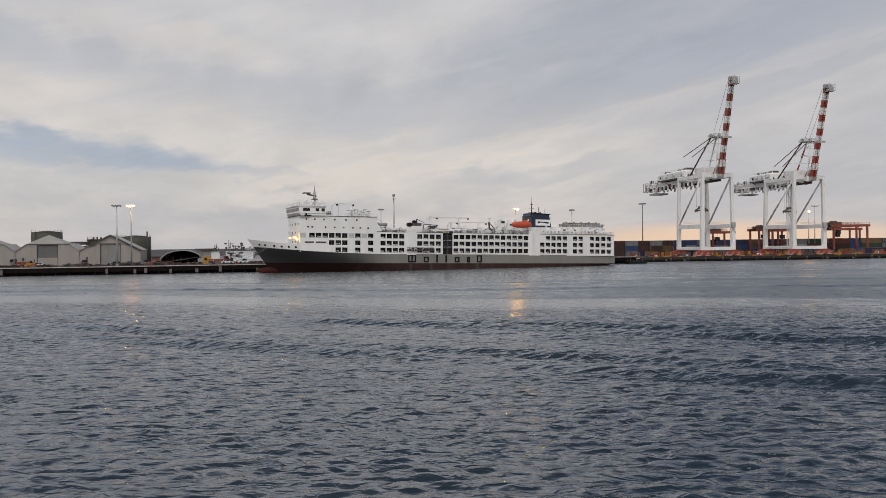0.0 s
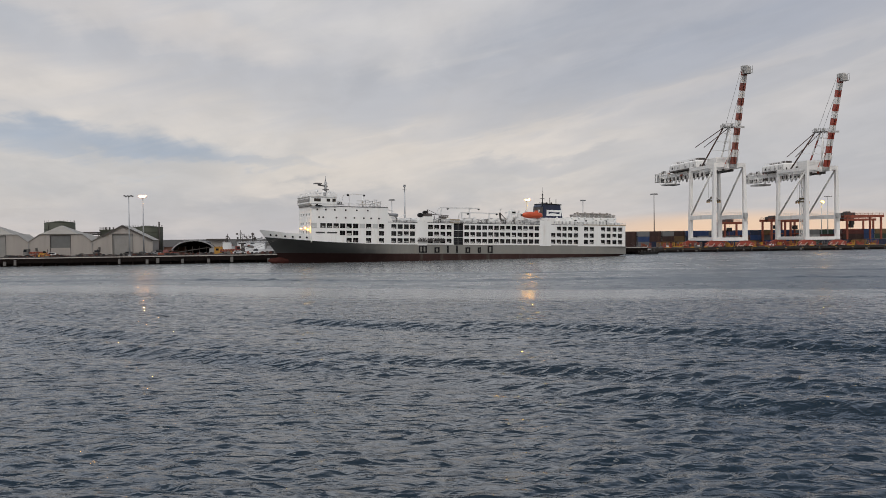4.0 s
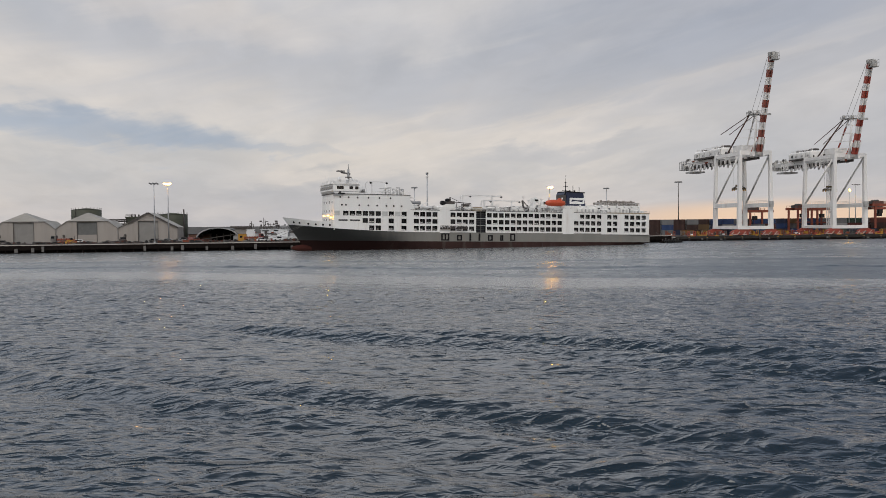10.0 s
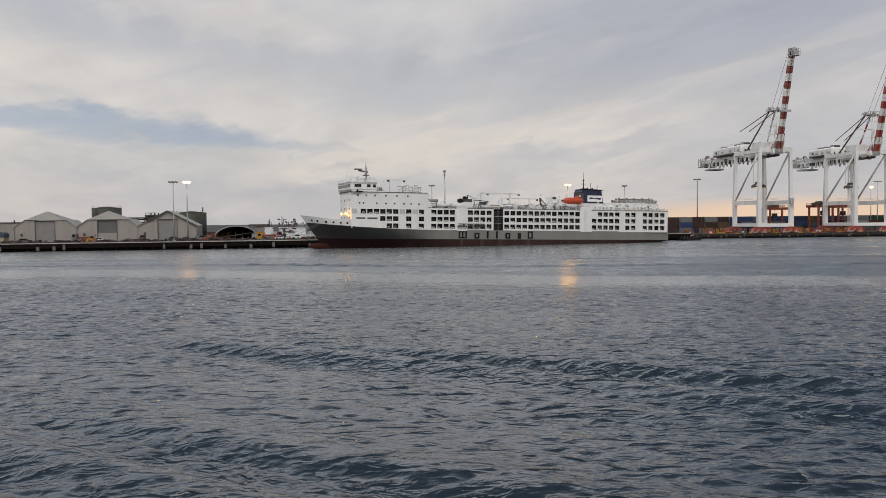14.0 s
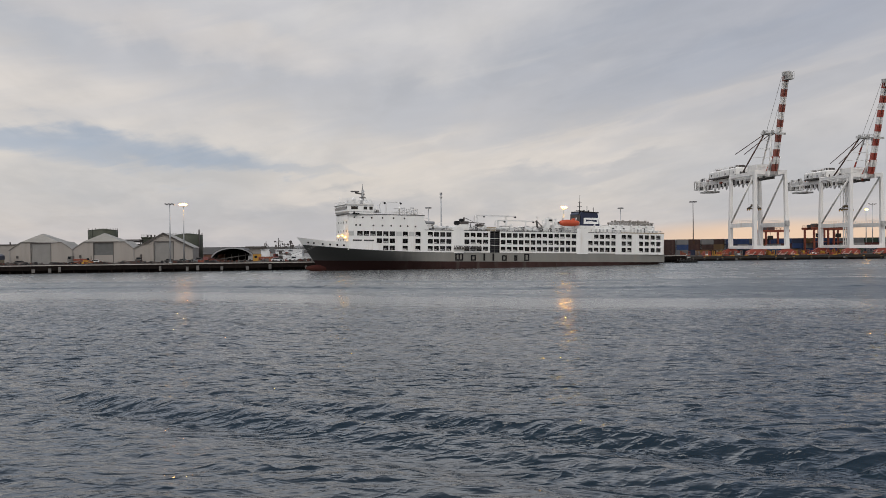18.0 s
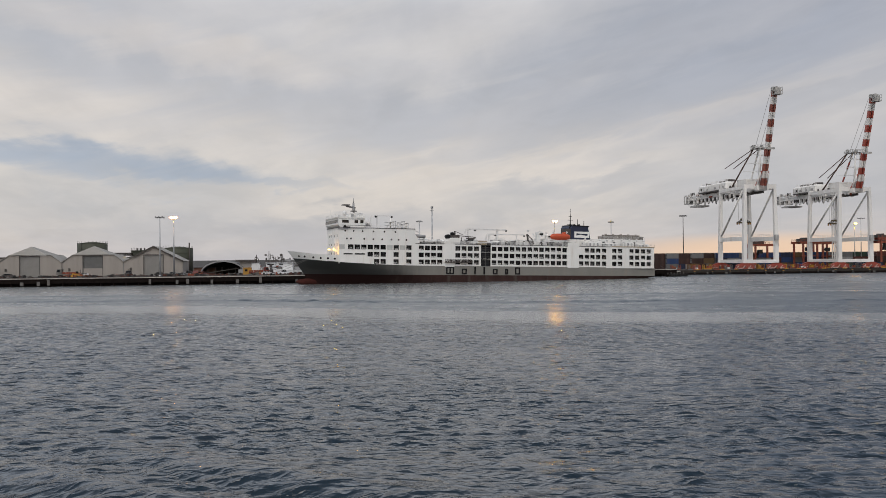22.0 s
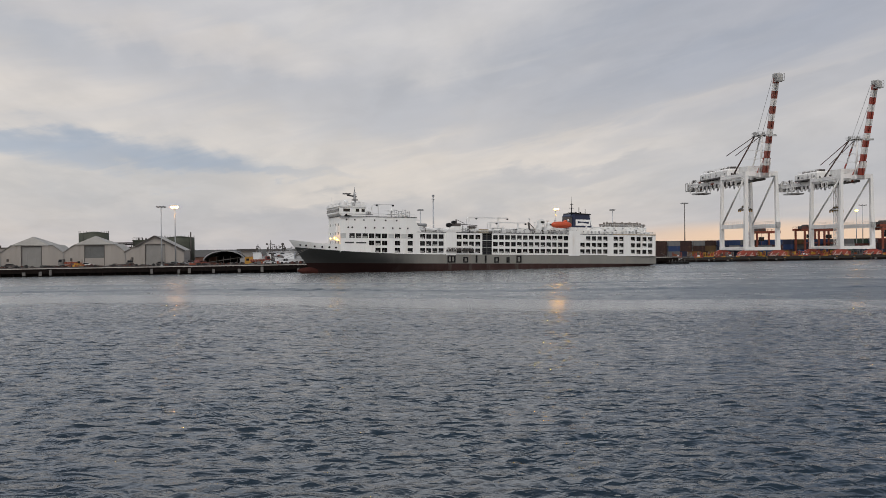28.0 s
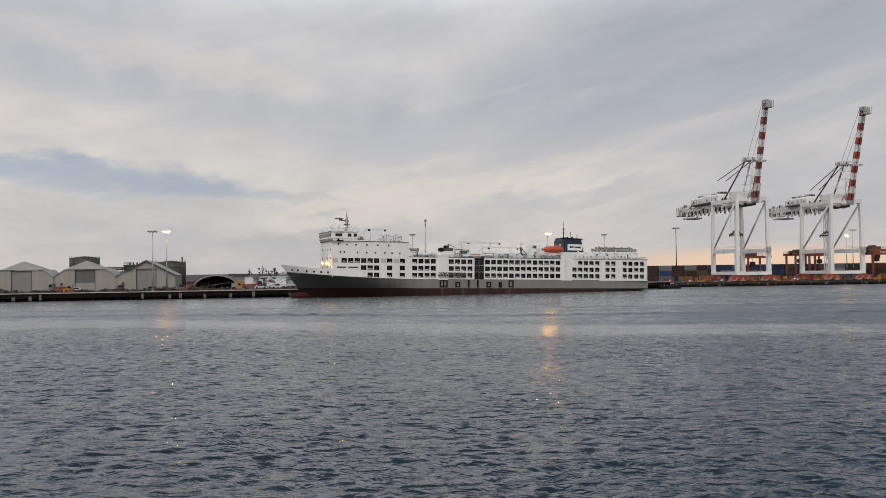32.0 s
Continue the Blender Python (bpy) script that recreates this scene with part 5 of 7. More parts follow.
def make_crane(s, spread, back, tall=1.0, gauge=25.0, tower=True, red=None, label="tall white ship-to-shore container crane, red-banded boom raised"):
    crane = thing("container_crane", right(s, 15.5, QUAY_Z) @ Matrix.Diagonal((1, 1, tall, 1)), label, "crane", "container cranes on the quay")
    g = gauge / 2
    X = spread
    zs, zt = 2.15, 37.2
    for sx in (-1, 1):
        for sy in (-1, 1):
            bm = B()
            prev = None
            for z, inset, w in ((zs, 0, 0.85), (13.0, 0.05, 0.8), (zt, 0.5, 0.62)):
                x = sx * (X - inset)
                ring = [bm.verts.new((x + a * w, sy * g + b * w * 1.1, z)) for a, b in ((-1, -1), (1, -1), (1, 1), (-1, 1))]
                if prev:
                    for i in range(4):
                        bm.faces.new((prev[i], prev[(i + 1) % 4], ring[(i + 1) % 4], ring[i]))
                else:
                    bm.faces.new(ring)
                prev = ring
            bm.faces.new(prev)
            part("leg", bm, CRANEWHITE, crane)
            # bogie under each leg: equaliser, two trucks, striped guards, wheels on the rail
            down = (EAST_Z - QUAY_Z) / tall + 0.01
            c = sx * X
            bm = B()
            prism(bm, [(c - 4.4, 0.55), (c + 4.4, 0.55), (c + 3.6, 1.1), (c + 1.1, zs), (c - 1.1, zs), (c - 3.6, 1.1)], sy * g - 0.5, sy * g + 0.5)
            bogie = part("bogie", bm, CRANERED, crane, "red wheel bogie under the leg")
            for o in (-2.5, 2.5):
                bm = B()
                prism(bm, [(c + o - 2.1, down + 0.55), (c + o + 2.1, down + 0.55), (c + o + 1.7, down + 1.2), (c + o + 0.5, 0.55), (c + o - 0.5, 0.55), (c + o - 1.7, down + 1.2)], sy * g - 0.42, sy * g + 0.42)
                part("truck", bm, CRANERED, bogie, "red wheel truck")
                part("buffer_plate", box(B(), c + o - 0.9, c + o + 0.9, sy * g - 0.72, sy * g - 0.52, down + 0.5, down + 1.0), BOGIEPINK, bogie)
            for k in range(6):
                x = c - 4.2 + k * 1.4
                part("guard_stripe", beam(B(), (x, sy * g - 0.62, down + 0.5), (x + 1.4, sy * g - 0.62, 0.9), 0.1, 0.42), CRANERED if k % 2 else BOGIEPINK, bogie)
            wheel = None
            for k in range(8):
                wheel = wheel or mesh_of(tube(B(), (0, -0.22, 0), (0, 0.22, 0), 0.42, n=12), "wheel", RUBBER)
                w = part("wheel", wheel, None, bogie)
                w.location = (c - 4.2 + k * 1.2, sy * g, down + 0.43)
    for sx in (-1, 1):
        bm = B()
        beam(bm, (sx * X, -g, 12.9), (sx * X, g, 12.9), 1.1, 1.9)
        part("tie_beam", bm, CRANEWHITE, crane)
        bm = B()
        beam(bm, (sx * (X - 0.4), -g, 36.0), (sx * (X - 0.4), g, 36.0), 1.1, 1.6)
        part("top_beam", bm, CRANEWHITE, crane)
        bm = B()
        tube(bm, (sx * X, g - 1.2, 14.4), (sx * (X - 0.4), -g + 1.2, 35.0), 0.42, n=10)
        part("diagonal_brace", bm, CRANEWHITE, crane)
        bm = B()
        railing(bm, (sx * X, -g, 13.9), (sx * X, g, 13.9), 1.1, 2.0, 2, 0.05)
        part("walkway_rail", bm, CRANEWHITE, crane)
        bm = B()
        beam(bm, (sx * X, -g, 2.6), (sx * X, g, 2.6), 0.9, 1.2)
        part("lower_tie_beam", bm, CRANEWHITE, crane)
    for sy in (-1, 1):
        bm = B()
        beam(bm, (-X - 1.0, sy * g, 2.7), (X + 1.0, sy * g, 2.7), 1.5, 1.5)
        part("sill_beam", bm, CRANEWHITE, crane)
        bm = B()
        beam(bm, (-X, sy * g, 36.3), (X, sy * g, 36.3), 1.3, 1.9)
        part("portal_beam", bm, CRANEWHITE, crane)
    # stairs in the landside leg
    bm = B()
    for k in range(7):
        z0 = 3 + k * 4.6
        beam(bm, (X - 2.4 + 0.0, g + 1.4, z0), (X - 0.4, g + 1.4, z0 + 4.6), 0.5, 0.14) if k % 2 == 0 else beam(bm, (X - 0.4, g + 1.4, z0), (X - 2.4, g + 1.4, z0 + 4.6), 0.5, 0.14)
        box(bm, X - 3, X + 0.2, g + 0.9, g + 1.9, z0 - 0.06, z0)
    part("stair", bm, STEEL, crane)
    # trolley girder, waterside to backreach
    bm = B()
    for sx in (-1, 1):
        beam(bm, (sx * 2.3, -g - 3.5, 35.6), (sx * 2.3, back, 35.6), 0.8, 2.0)
    for k in range(int((back + g) / 5.5)):
        y = -g + k * 5.5
        beam(bm, (-2.3, y, 36.4), (2.3, y, 36.4), 0.4)
    part("main_girder", bm, CRANEWHITE, crane)
    for k in range(11):
        y = 6 + k * (back - 14) / 11
        for sx in (-1, 1):
            bm = B()
            dip = 32.2 + 0.5 * math.sin(k * 1.7)
            for (y0, z0), (y1, z1) in zip(((0, 34.7), (0.25, dip + 0.5), (0.8, dip), (1.4, dip + 0.6)), ((0.25, dip + 0.5), (0.8, dip), (1.4, dip + 0.6), (1.6, 34.7))):
                tube(bm, (sx * 2.9, y + y0, z0), (sx * 2.9, y + y1, z1), 0.28, n=6)
            part("festoon_cable", bm, CRANEWHITE, crane, "pale hanging loop of the trolley cable")
    for sx in (-1, 1):
        part("cable_channel", box(B(), sx * 2.3 - 0.3, sx * 2.3 + 0.3, -g + 1, back - 8, 33.5, 34.55), TRIMDARK, crane, "dark strip under the girder")
    bm = B()
    for k in range(int((back - 12) / 3)):
        y = -4 + k * 3
        beam(bm, (-1.9, y, 33.9), (1.9, y + 1.5, 33.9), 0.25)
    part("girder_lattice", bm, TRIMDARK, crane)
    for x in (-3.3, 3.3):
        bm = B()
        railing(bm, (x, -g, 36.7), (x, back, 36.7), 1.1, 2.5, 2, 0.06)
        part("girder_railing", bm, CRANEWHITE, crane)
    deck = part("backreach_platform", box(B(), -4.0, 4.0, back - 6, back - 0.4, 33.0, 33.4), CRANEGREY, crane, "cluttered grey platform at the girder's landward end")
    for y in (back - 6, back - 3.2, back - 0.6):
        for x in (-3.8, 3.8):
            part("hanger_post", beam(B(), (x, y, 33.2), (x, y, 37.6), 0.35), CRANEGREY, deck)
    part("winch_housing", box(B(), -3, 3, back - 5, back - 1.6, 33.41, 35.2), CRANEGREY, deck)
    bm = B()
    box(bm, -3.6, 3.6, back - 16, back - 8, 30.9, 31.7)
    part("lower_platform", bm, CRANEGREY, crane)
    # machinery house
    h0, h1 = 12.0, back - 21.5
    bm = B()
    box(bm, -4.6, 4.6, h0, h1, 36.9, 40.9)
    bmesh.ops.remove_doubles(bm, verts=bm.verts, dist=0.001)
    bmesh.ops.bevel(bm, geom=bm.edges[:], offset=0.9, segments=3, affect="EDGES", profile=0.5)
    house = part("machinery_house", bm, CRANEWHITE, crane, "white machinery house on the girder")
    part("house_window", box(B(), -4.68, -4.6, h1 - 4.6, h1 - 3.2, 38.2, 39.4), GLASSD, house)
    for k in range(6):
        y = h0 + 1 + k * (h1 - h0 - 2) / 5
        part("house_rib", box(B(), -4.75, -4.6, y - 0.1, y + 0.1, 37.8, 40.0), CRANEGREY, house)
    # shading of the house wall, put in as a dark lower band and grey patches
    part("house_base", box(B(), -4.66, 4.66, h0 + 0.6, h1 - 0.6, 36.88, 37.5), TRIMDARK, house, "dark band painted as shade along the base")
    for k in range(3):
        y = h0 + 2.2 + k * (h1 - h0 - 5) / 3
        part("house_louvre", box(B(), -4.7, -4.6, y, y + 1.6, 38.1, 39.0), CRANEGREY, house)
    for y, w, h in ((h0 + 4, 3.0, 1.3), (h0 + 10, 4.2, 1.0), (h1 - 5, 2.4, 1.1)):
        part("roof_unit", box(B(), -1.8, 1.8, y, y + w, 40.9, 40.9 + h), TRIMDARK, house)
    bm = B()
    railing(bm, (-3.2, h0 + 1, 40.88), (-3.2, h1 - 1, 40.88), 1.1, 2.4, 2, 0.06)
    part("house_railing", bm, CRANEWHITE, house)
    part("electrical_house", box(B(), -3.2, 3.2, -6, 3, 37.2, 40.4), CRANEWHITE, crane)
    # fittings crowded along the girder
    fit = random.Random(int(s))
    for k in range(64):
        y = fit.uniform(-g, back - 1)
        x = fit.choice((-1, 1)) * fit.uniform(1.2, 3.6)
        z = fit.choice((33.2, 33.9, 34.4, 36.7, 36.7, 37.4))
        a, b, c = fit.uniform(0.4, 1.4), fit.uniform(0.5, 2.2), fit.uniform(0.4, 1.4)
        bm = B()
        box(bm, x - a / 2, x + a / 2, y, y + b, z, z + c)
        part("girder_fitting", bm, fit.choice((CRANEGREY, CRANEWHITE, TRIMDARK, CRANEWHITE, RUSTRED)), crane)
    for k in range(7):
        y = -g + 2 + k * (back + g - 6) / 6
        bm = B()
        for sx in (-1, 1):
            beam(bm, (sx * 2.3, y, 34.7), (sx * 3.4, y, 36.7), 0.18)
        beam(bm, (-3.4, y, 36.65), (3.4, y, 36.65), 0.16)
        part("walkway_bracket", bm, CRANEGREY, crane)
    for k in range(8):
        y = fit.uniform(6, back - 4)
        bm = B()
        tube(bm, (-3.6, y, 37.9), (-3.2, y, 37.9), 0.7, n=12)
        beam(bm, (-3.4, y, 36.7), (-3.4, y, 37.9), 0.16)
        part("cable_sheave", bm, CRANEGREY if k % 2 else TRIMDARK, crane)
    for y in (back - 7.4, back - 18, -2.0):
        bm = B()
        for x in (-4.3, -3.7):
            beam(bm, (x, y, 31.6), (x, y, 38.0), 0.12)
        for q in range(12):
            beam(bm, (-4.3, y, 31.9 + q * 0.5), (-3.7, y, 31.9 + q * 0.5), 0.08)
        part("ladder", bm, CRANEWHITE, crane)
    # A-frame
    apex = Vector((0, -9.6, 56.4 - QUAY_Z))
    for sx in (-1, 1):
        bm = B()
        tube(bm, (sx * 1.7 + 0.8, -g - 1.6, 37.0), (sx * 1.1 + 0.6, apex.y - 5.0, apex.z), 0.5, 0.42, 10)
        part("mast_leg", bm, CRANEWHITE, crane)
        bm = B()
        low, high = Vector((sx * 4.4, 6.5, 37.0)), Vector((sx * 1.3, apex.y, apex.z))
        if sx < 0:
            part("mast_back_leg", tube(B(), low, high, 0.36, 0.32, 10), STAYBROWN, crane, "dark brown back leg of the mast")
        else:
            for k in range(5):
                band = k % 2 and red is None
                part("mast_back_leg", tube(B(), low.lerp(high, k / 5), low.lerp(high, k / 5 + 0.198), 0.40, 0.38, 10), CRANERED if band else CRANEWHITE, crane, "red leg band" if band else "white leg band")
        tube(bm, (sx * 1.3, apex.y, apex.z), (sx * 2.2, back - 48 if back > 60 else 13.0, 47.5 if back > 60 else 44.0), 0.19, n=8)
        part("back_stay", bm, STAYBROWN, crane, "dark brown back stay")
        bm = B()
        tube(bm, (sx * 1.4, apex.y, apex.z), (sx * 2.0, -g - 6, 52), 0.12, n=6)
        part("fore_stay", bm, CRANEGREY, crane)
        fore = [Vector((sx * 1.7 + 0.8, -g - 1.6, 37.0)).lerp(Vector((sx * 1.1 + 0.6, apex.y - 5.0, apex.z)), f) for f in (0.12, 0.34, 0.56, 0.78)]
        aft = [Vector((sx * 4.4, 6.5, 37.0)).lerp(Vector((sx * 1.3, apex.y, apex.z)), f) for f in (0.22, 0.44, 0.66, 0.88)]
        for k in range(4):
            part("mast_strut", tube(B(), fore[k], aft[k], 0.13, n=6), CRANEWHITE, crane)
    for k in range(3):
        z = 41.0 + k * 4.6
        f = (z - 37.0) / (apex.z - 37.0)
        part("mast_cross_tie", beam(B(), (-0.9 + 0.4 * f, -g - 1.6 + (apex.y - 3.4 + g) * f, z), (2.5 - 0.8 * f, -g - 1.6 + (apex.y - 3.4 + g) * f, z), 0.4), CRANEWHITE, crane)
    bm = B()
    box(bm, -2.3, 2.3, apex.y - 5.8, apex.y + 0.9, apex.z - 0.2, apex.z + 0.1)
    for x in (-2, 2):
        tube(bm, (x - 0.4, apex.y - 1.4, apex.z + 0.9), (x + 0.4, apex.y - 1.4, apex.z + 0.9), 0.85, n=12)
    railing(bm, (-2.3, apex.y + 0.9, apex.z + 0.1), (2.3, apex.y + 0.9, apex.z + 0.1), 1.1, 1.6, 2, 0.06)
    railing(bm, (-2.3, apex.y - 5.8, apex.z + 0.1), (2.3, apex.y - 5.8, apex.z + 0.1), 1.1, 1.6, 2, 0.06)
    railing(bm, (-2.3, apex.y - 5.8, apex.z + 0.1), (-2.3, apex.y + 0.9, apex.z + 0.1), 1.1, 1.6, 2, 0.06)
    part("apex_platform", bm, CRANEGREY, crane, "sheave platform on the mast head")
    # raised boom, banded red and white
    foot, tip = Vector((0, -16.0, 36.6)), Vector((0, -27.6, 80.2 - QUAY_Z))
    way = (tip - foot).normalized()
    total = (tip - foot).length
    side = Vector((1, 0, 0))
    out = way.cross(side)
    bands = 13
    for k in range(bands):
        f0, f1 = total * k / bands + 0.01, total * (k + 1) / bands - 0.01
        bm = B()
        for sx in (-1, 1):
            beam(bm, foot + side * sx * 0.72 + way * f0, foot + side * sx * 0.72 + way * f1, 0.75, 1.6)
        m = foot + way * (f0 + 0.5)
        beam(bm, m - side * 1.1, m + side * 1.1, 0.5, 1.2)
        beam(bm, foot - side * 1.1 + way * f0, foot + side * 1.1 + way * f1, 0.22, 0.3)
        part("boom_section", bm, (red or CRANERED) if k % 2 == 0 else CRANEWHITE, crane, "red boom band" if k % 2 == 0 else "white boom band")
        if k % 2:
            m = foot + way * ((f0 + f1) / 2) - out * 0.84
            part("boom_fitting", beam(B(), m - side * 0.34, m + side * 0.34, 0.5, 0.16), CRANEGREY, crane, "small grey fitting under the boom")
    h = tip - out * 0.4
    boom_head = part("boom_head", beam(B(), h - side * 1.7, h + side * 1.7, 1.8, 1.6), CRANEGREY, crane, "grey sheave head at the boom tip")
    for x in (-1.0, 1.0):
        part("sheave", tube(B(), h + side * (x - 0.3) - out * 1.6, h + side * (x + 0.3) - out * 1.6, 0.9, n=12), CRANEGREY, boom_head)
    part("platform", box(B(), -1.6, 1.6, tip.y - 3.6, tip.y - 0.8, tip.z - 2.9, tip.z - 2.6), CRANEGREY, boom_head)
    for x in (-1.6, 1.6):
        for y in (-3.6, -2.2, -0.8):
            part("platform_post", beam(B(), (x, tip.y + y, tip.z - 2.7), (x, tip.y + y, tip.z + 0.2), 0.14), CRANEGREY, boom_head)
        for z in (0.2, -1.2):
            part("platform_rail", beam(B(), (x, tip.y - 3.6, tip.z + z), (x, tip.y - 0.8, tip.z + z), 0.13), CRANEGREY, boom_head)
    part("winch_box", box(B(), -1.1, 1.1, tip.y - 3.2, tip.y - 1.2, tip.z - 2.6, tip.z - 0.8), CRANEGREY, boom_head)
    part("top_bar", beam(B(), (-0.9, tip.y + 1.6, tip.z + 0.9), (0.9, tip.y - 1.0, tip.z + 1.0), 0.2), CRANEGREY, boom_head)
    bm = B()
    m = foot + way * (total * 0.40)
    beam(bm, m - side * 1.9 - out * 2.6, m + side * 1.9 - out * 2.6, 0.25, 0.9)
    for sx in (-1, 1):
        beam(bm, m + side * sx * 1.9, m + side * sx * 1.9 - out * 2.6, 0.25)
    part("boom_latch_platform", bm, CRANEGREY, crane)
    for sx in (-1, 1):
        part("boom_rope", tube(B(), (sx * 1.2, apex.y - 2, apex.z + 0.9), foot + way * total * 0.97 + side * sx * 1.2 + out * 1.2, 0.09, n=6), CRANEGREY, crane, "hoist rope from mast head to boom tip")
        part("boom_link", tube(B(), (sx * 2.2, -g - 2, 36.4), foot + way * total * 0.14 + side * sx * 2.0, 0.4, n=8), CRANEWHITE, crane)
    # hinge struts
    bm = B()
    for sx in (-1, 1):
        beam(bm, (sx * 2.3, -g - 0.6, 36.0), (sx * 1.5, -g - 5.4, 42.8), 0.5)
    part("hinge_strut", bm, CRANERED, crane, "red hinge strut at the boom foot")
    # trolley, cab and hanging spreader
    trolley = part("trolley", box(B(), -3, 3, 0.4, 6.6, 33.6, 34.5), CRANEGREY, crane)
    for x in (-1.6, 1.6):
        for y in (1.6, 5.4):
            part("hoist_rope", tube(B(), (x, y, 22.2), (x, y, 33.6), 0.06, n=6), CRANEGREY, trolley)
    SPREADER = surface("worn_spreader_paint", (0.10, 0.07, 0.03), 0.7, var=0.35, scale=1.2)
    spreader = part("spreader", box(B(), -2.9, 2.9, 2.2, 4.8, 20.4, 21.0), SPREADER, trolley, "container spreader hanging on ropes")
    part("head_block", box(B(), -1.2, 1.2, 2.4, 4.6, 21.9, 22.7), SPREADER, spreader)
    for sx in (-1, 1):
        for y in (2.5, 4.5):
            part("spreader_arm", beam(B(), (sx * 2.7, y, 21.0), (sx * 0.8, y, 22.0), 0.3), TRIMDARK, spreader)
            part("corner_leg", box(B(), sx * 2.7 - 0.25, sx * 2.7 + 0.25, y - 0.2, y + 0.2, 19.8, 20.4), YELLOW, spreader)
    if tower:
        bm = B()
        for x in (-0.9, 0.9):
            for y in (2.6, 4.4):
                beam(bm, (x, y, 3.4), (x, y, 34.6), 0.30)
        for k in range(14):
            z = 4 + k * 2.2
            beam(bm, (-0.9, 2.6, z), (0.9, 4.4, z), 0.12)
            beam(bm, (-0.9, 4.4, z), (-0.9, 2.6, z + 2.2), 0.12)
        part("lift_tower", bm, CRANEWHITE, crane, "slim white lattice lift tower inside the portal")
    bm = B()
    box(bm, X - 1.4, X + 0.2, -g - 2.4, -g - 0.8, 12.0, 14.6)
    part("operator_cabin", bm, CRANEGREY, crane)
    return crane


STAYBROWN = surface("dark_brown_stay_paint", (0.10, 0.055, 0.04), 0.6, var=0.2)
BOGIEPINK = surface("chalky_pink_paint", (0.52, 0.36, 0.31), 0.7, var=0.3, scale=1.0, dirt=(0.2, 0.08, 0.06), dirt_amount=0.5)
make_crane(33.2, 7.45, 66.0, tower=False, red=surface("faded_red_crane_paint", (0.25, 0.068, 0.046), 0.6, var=0.22, scale=0.5, fine=1.5, dirt=(0.30, 0.20, 0.16), dirt_amount=0.5))
make_crane(78.3, 7.6, 55.0, 0.965)


# ---- yard gantries, containers, poles on the container quay ----


def make_gantry(s, d, width, height, depth=9.0, turn=0.0):
    ob = thing("yard_gantry", right(s, d) @ pose(0, 0, 0, 0, 0, turn), "red-brown steel yard gantry over container stacks", "gantry crane", "yard gantries")
    w, height = width / 2, height + 1.0
    for x in (-w, w):
        for y in (0, depth):
            bm = B()
            beam(bm, (x, y, 1.0), (x, y, height), 0.75, 0.9)
            part("leg", bm, RUSTRED, ob)
            for k in (-0.9, 0.9):
                part("wheel", tube(B(), (x + k, y - 0.3, 0.55), (x + k, y + 0.3, 0.55), 0.55, n=12), RUBBER, ob)
        bm = B()
        beam(bm, (x, -0.8, 1.3), (x, depth + 0.8, 1.3), 0.9, 0.9)
        part("sill_beam", bm, RUSTRED, ob)
    for y in (0, depth):
        bm = B()
        beam(bm, (-w - 1.5, y, height), (w + 1.5, y, height), 0.9, 1.2)
        part("top_girder", bm, RUSTRED, ob)
        bm = B()
        railing(bm, (-w - 1.4, y, height + 0.6), (w + 1.4, y, height + 0.6), 1.0, 2.0, 2, 0.05)
        part("girder_rail", bm, RUSTRED, ob)
    bm = B()
    box(bm, -w + 0.6, -w + 5.2, 1.0, depth - 1.0, height + 0.6, height + 1.9)
    tube(bm, (-w + 2.6, 2.0, height + 1.9), (-w + 2.6, depth - 2, height + 1.9), 0.7, n=10)
    part("trolley", bm, TRIMDARK, ob, "dark hoist trolley on the girders")
    bm = B()
    box(bm, -w + 1.0, -w + 3.0, -1.6, 0.4, height - 4.4, height - 2.4)
    part("operator_cabin", bm, GLASSD, ob)
    bm = B()
    for y in (2.5, depth - 2.5):
        tube(bm, (-w + 3.6, y, height - 6.5), (-w + 3.6, y, height + 0.6), 0.06, n=6)
    box(bm, -w + 2.4, -w + 7.6, 2.0, depth - 2, height - 7.0, height - 6.5)
    part("spreader", bm, RUSTRED, ob)
    return ob


for args in ((80.5, 45, 7.4, 11.6), (95, 52, 7.5, 11.4), (128, 45, 19.0, 13.4), (58.0, 47, 10.8, 10.6), (148, 78, 16, 12.0), (226, 60, 18, 13.0)):
    make_gantry(*args)

CONTAINER_COLOURS = dict(blue=(0.011, 0.035, 0.112), navy=(0.009, 0.016, 0.043), grey=(0.128, 0.131, 0.134), brown=(0.035, 0.013, 0.010), red=(0.076, 0.015, 0.010),
                         orange=(0.158, 0.067, 0.012), green=(0.013, 0.037, 0.023), white=(0.219, 0.219, 0.216), tan=(0.129, 0.076, 0.030))
PROTO = {}


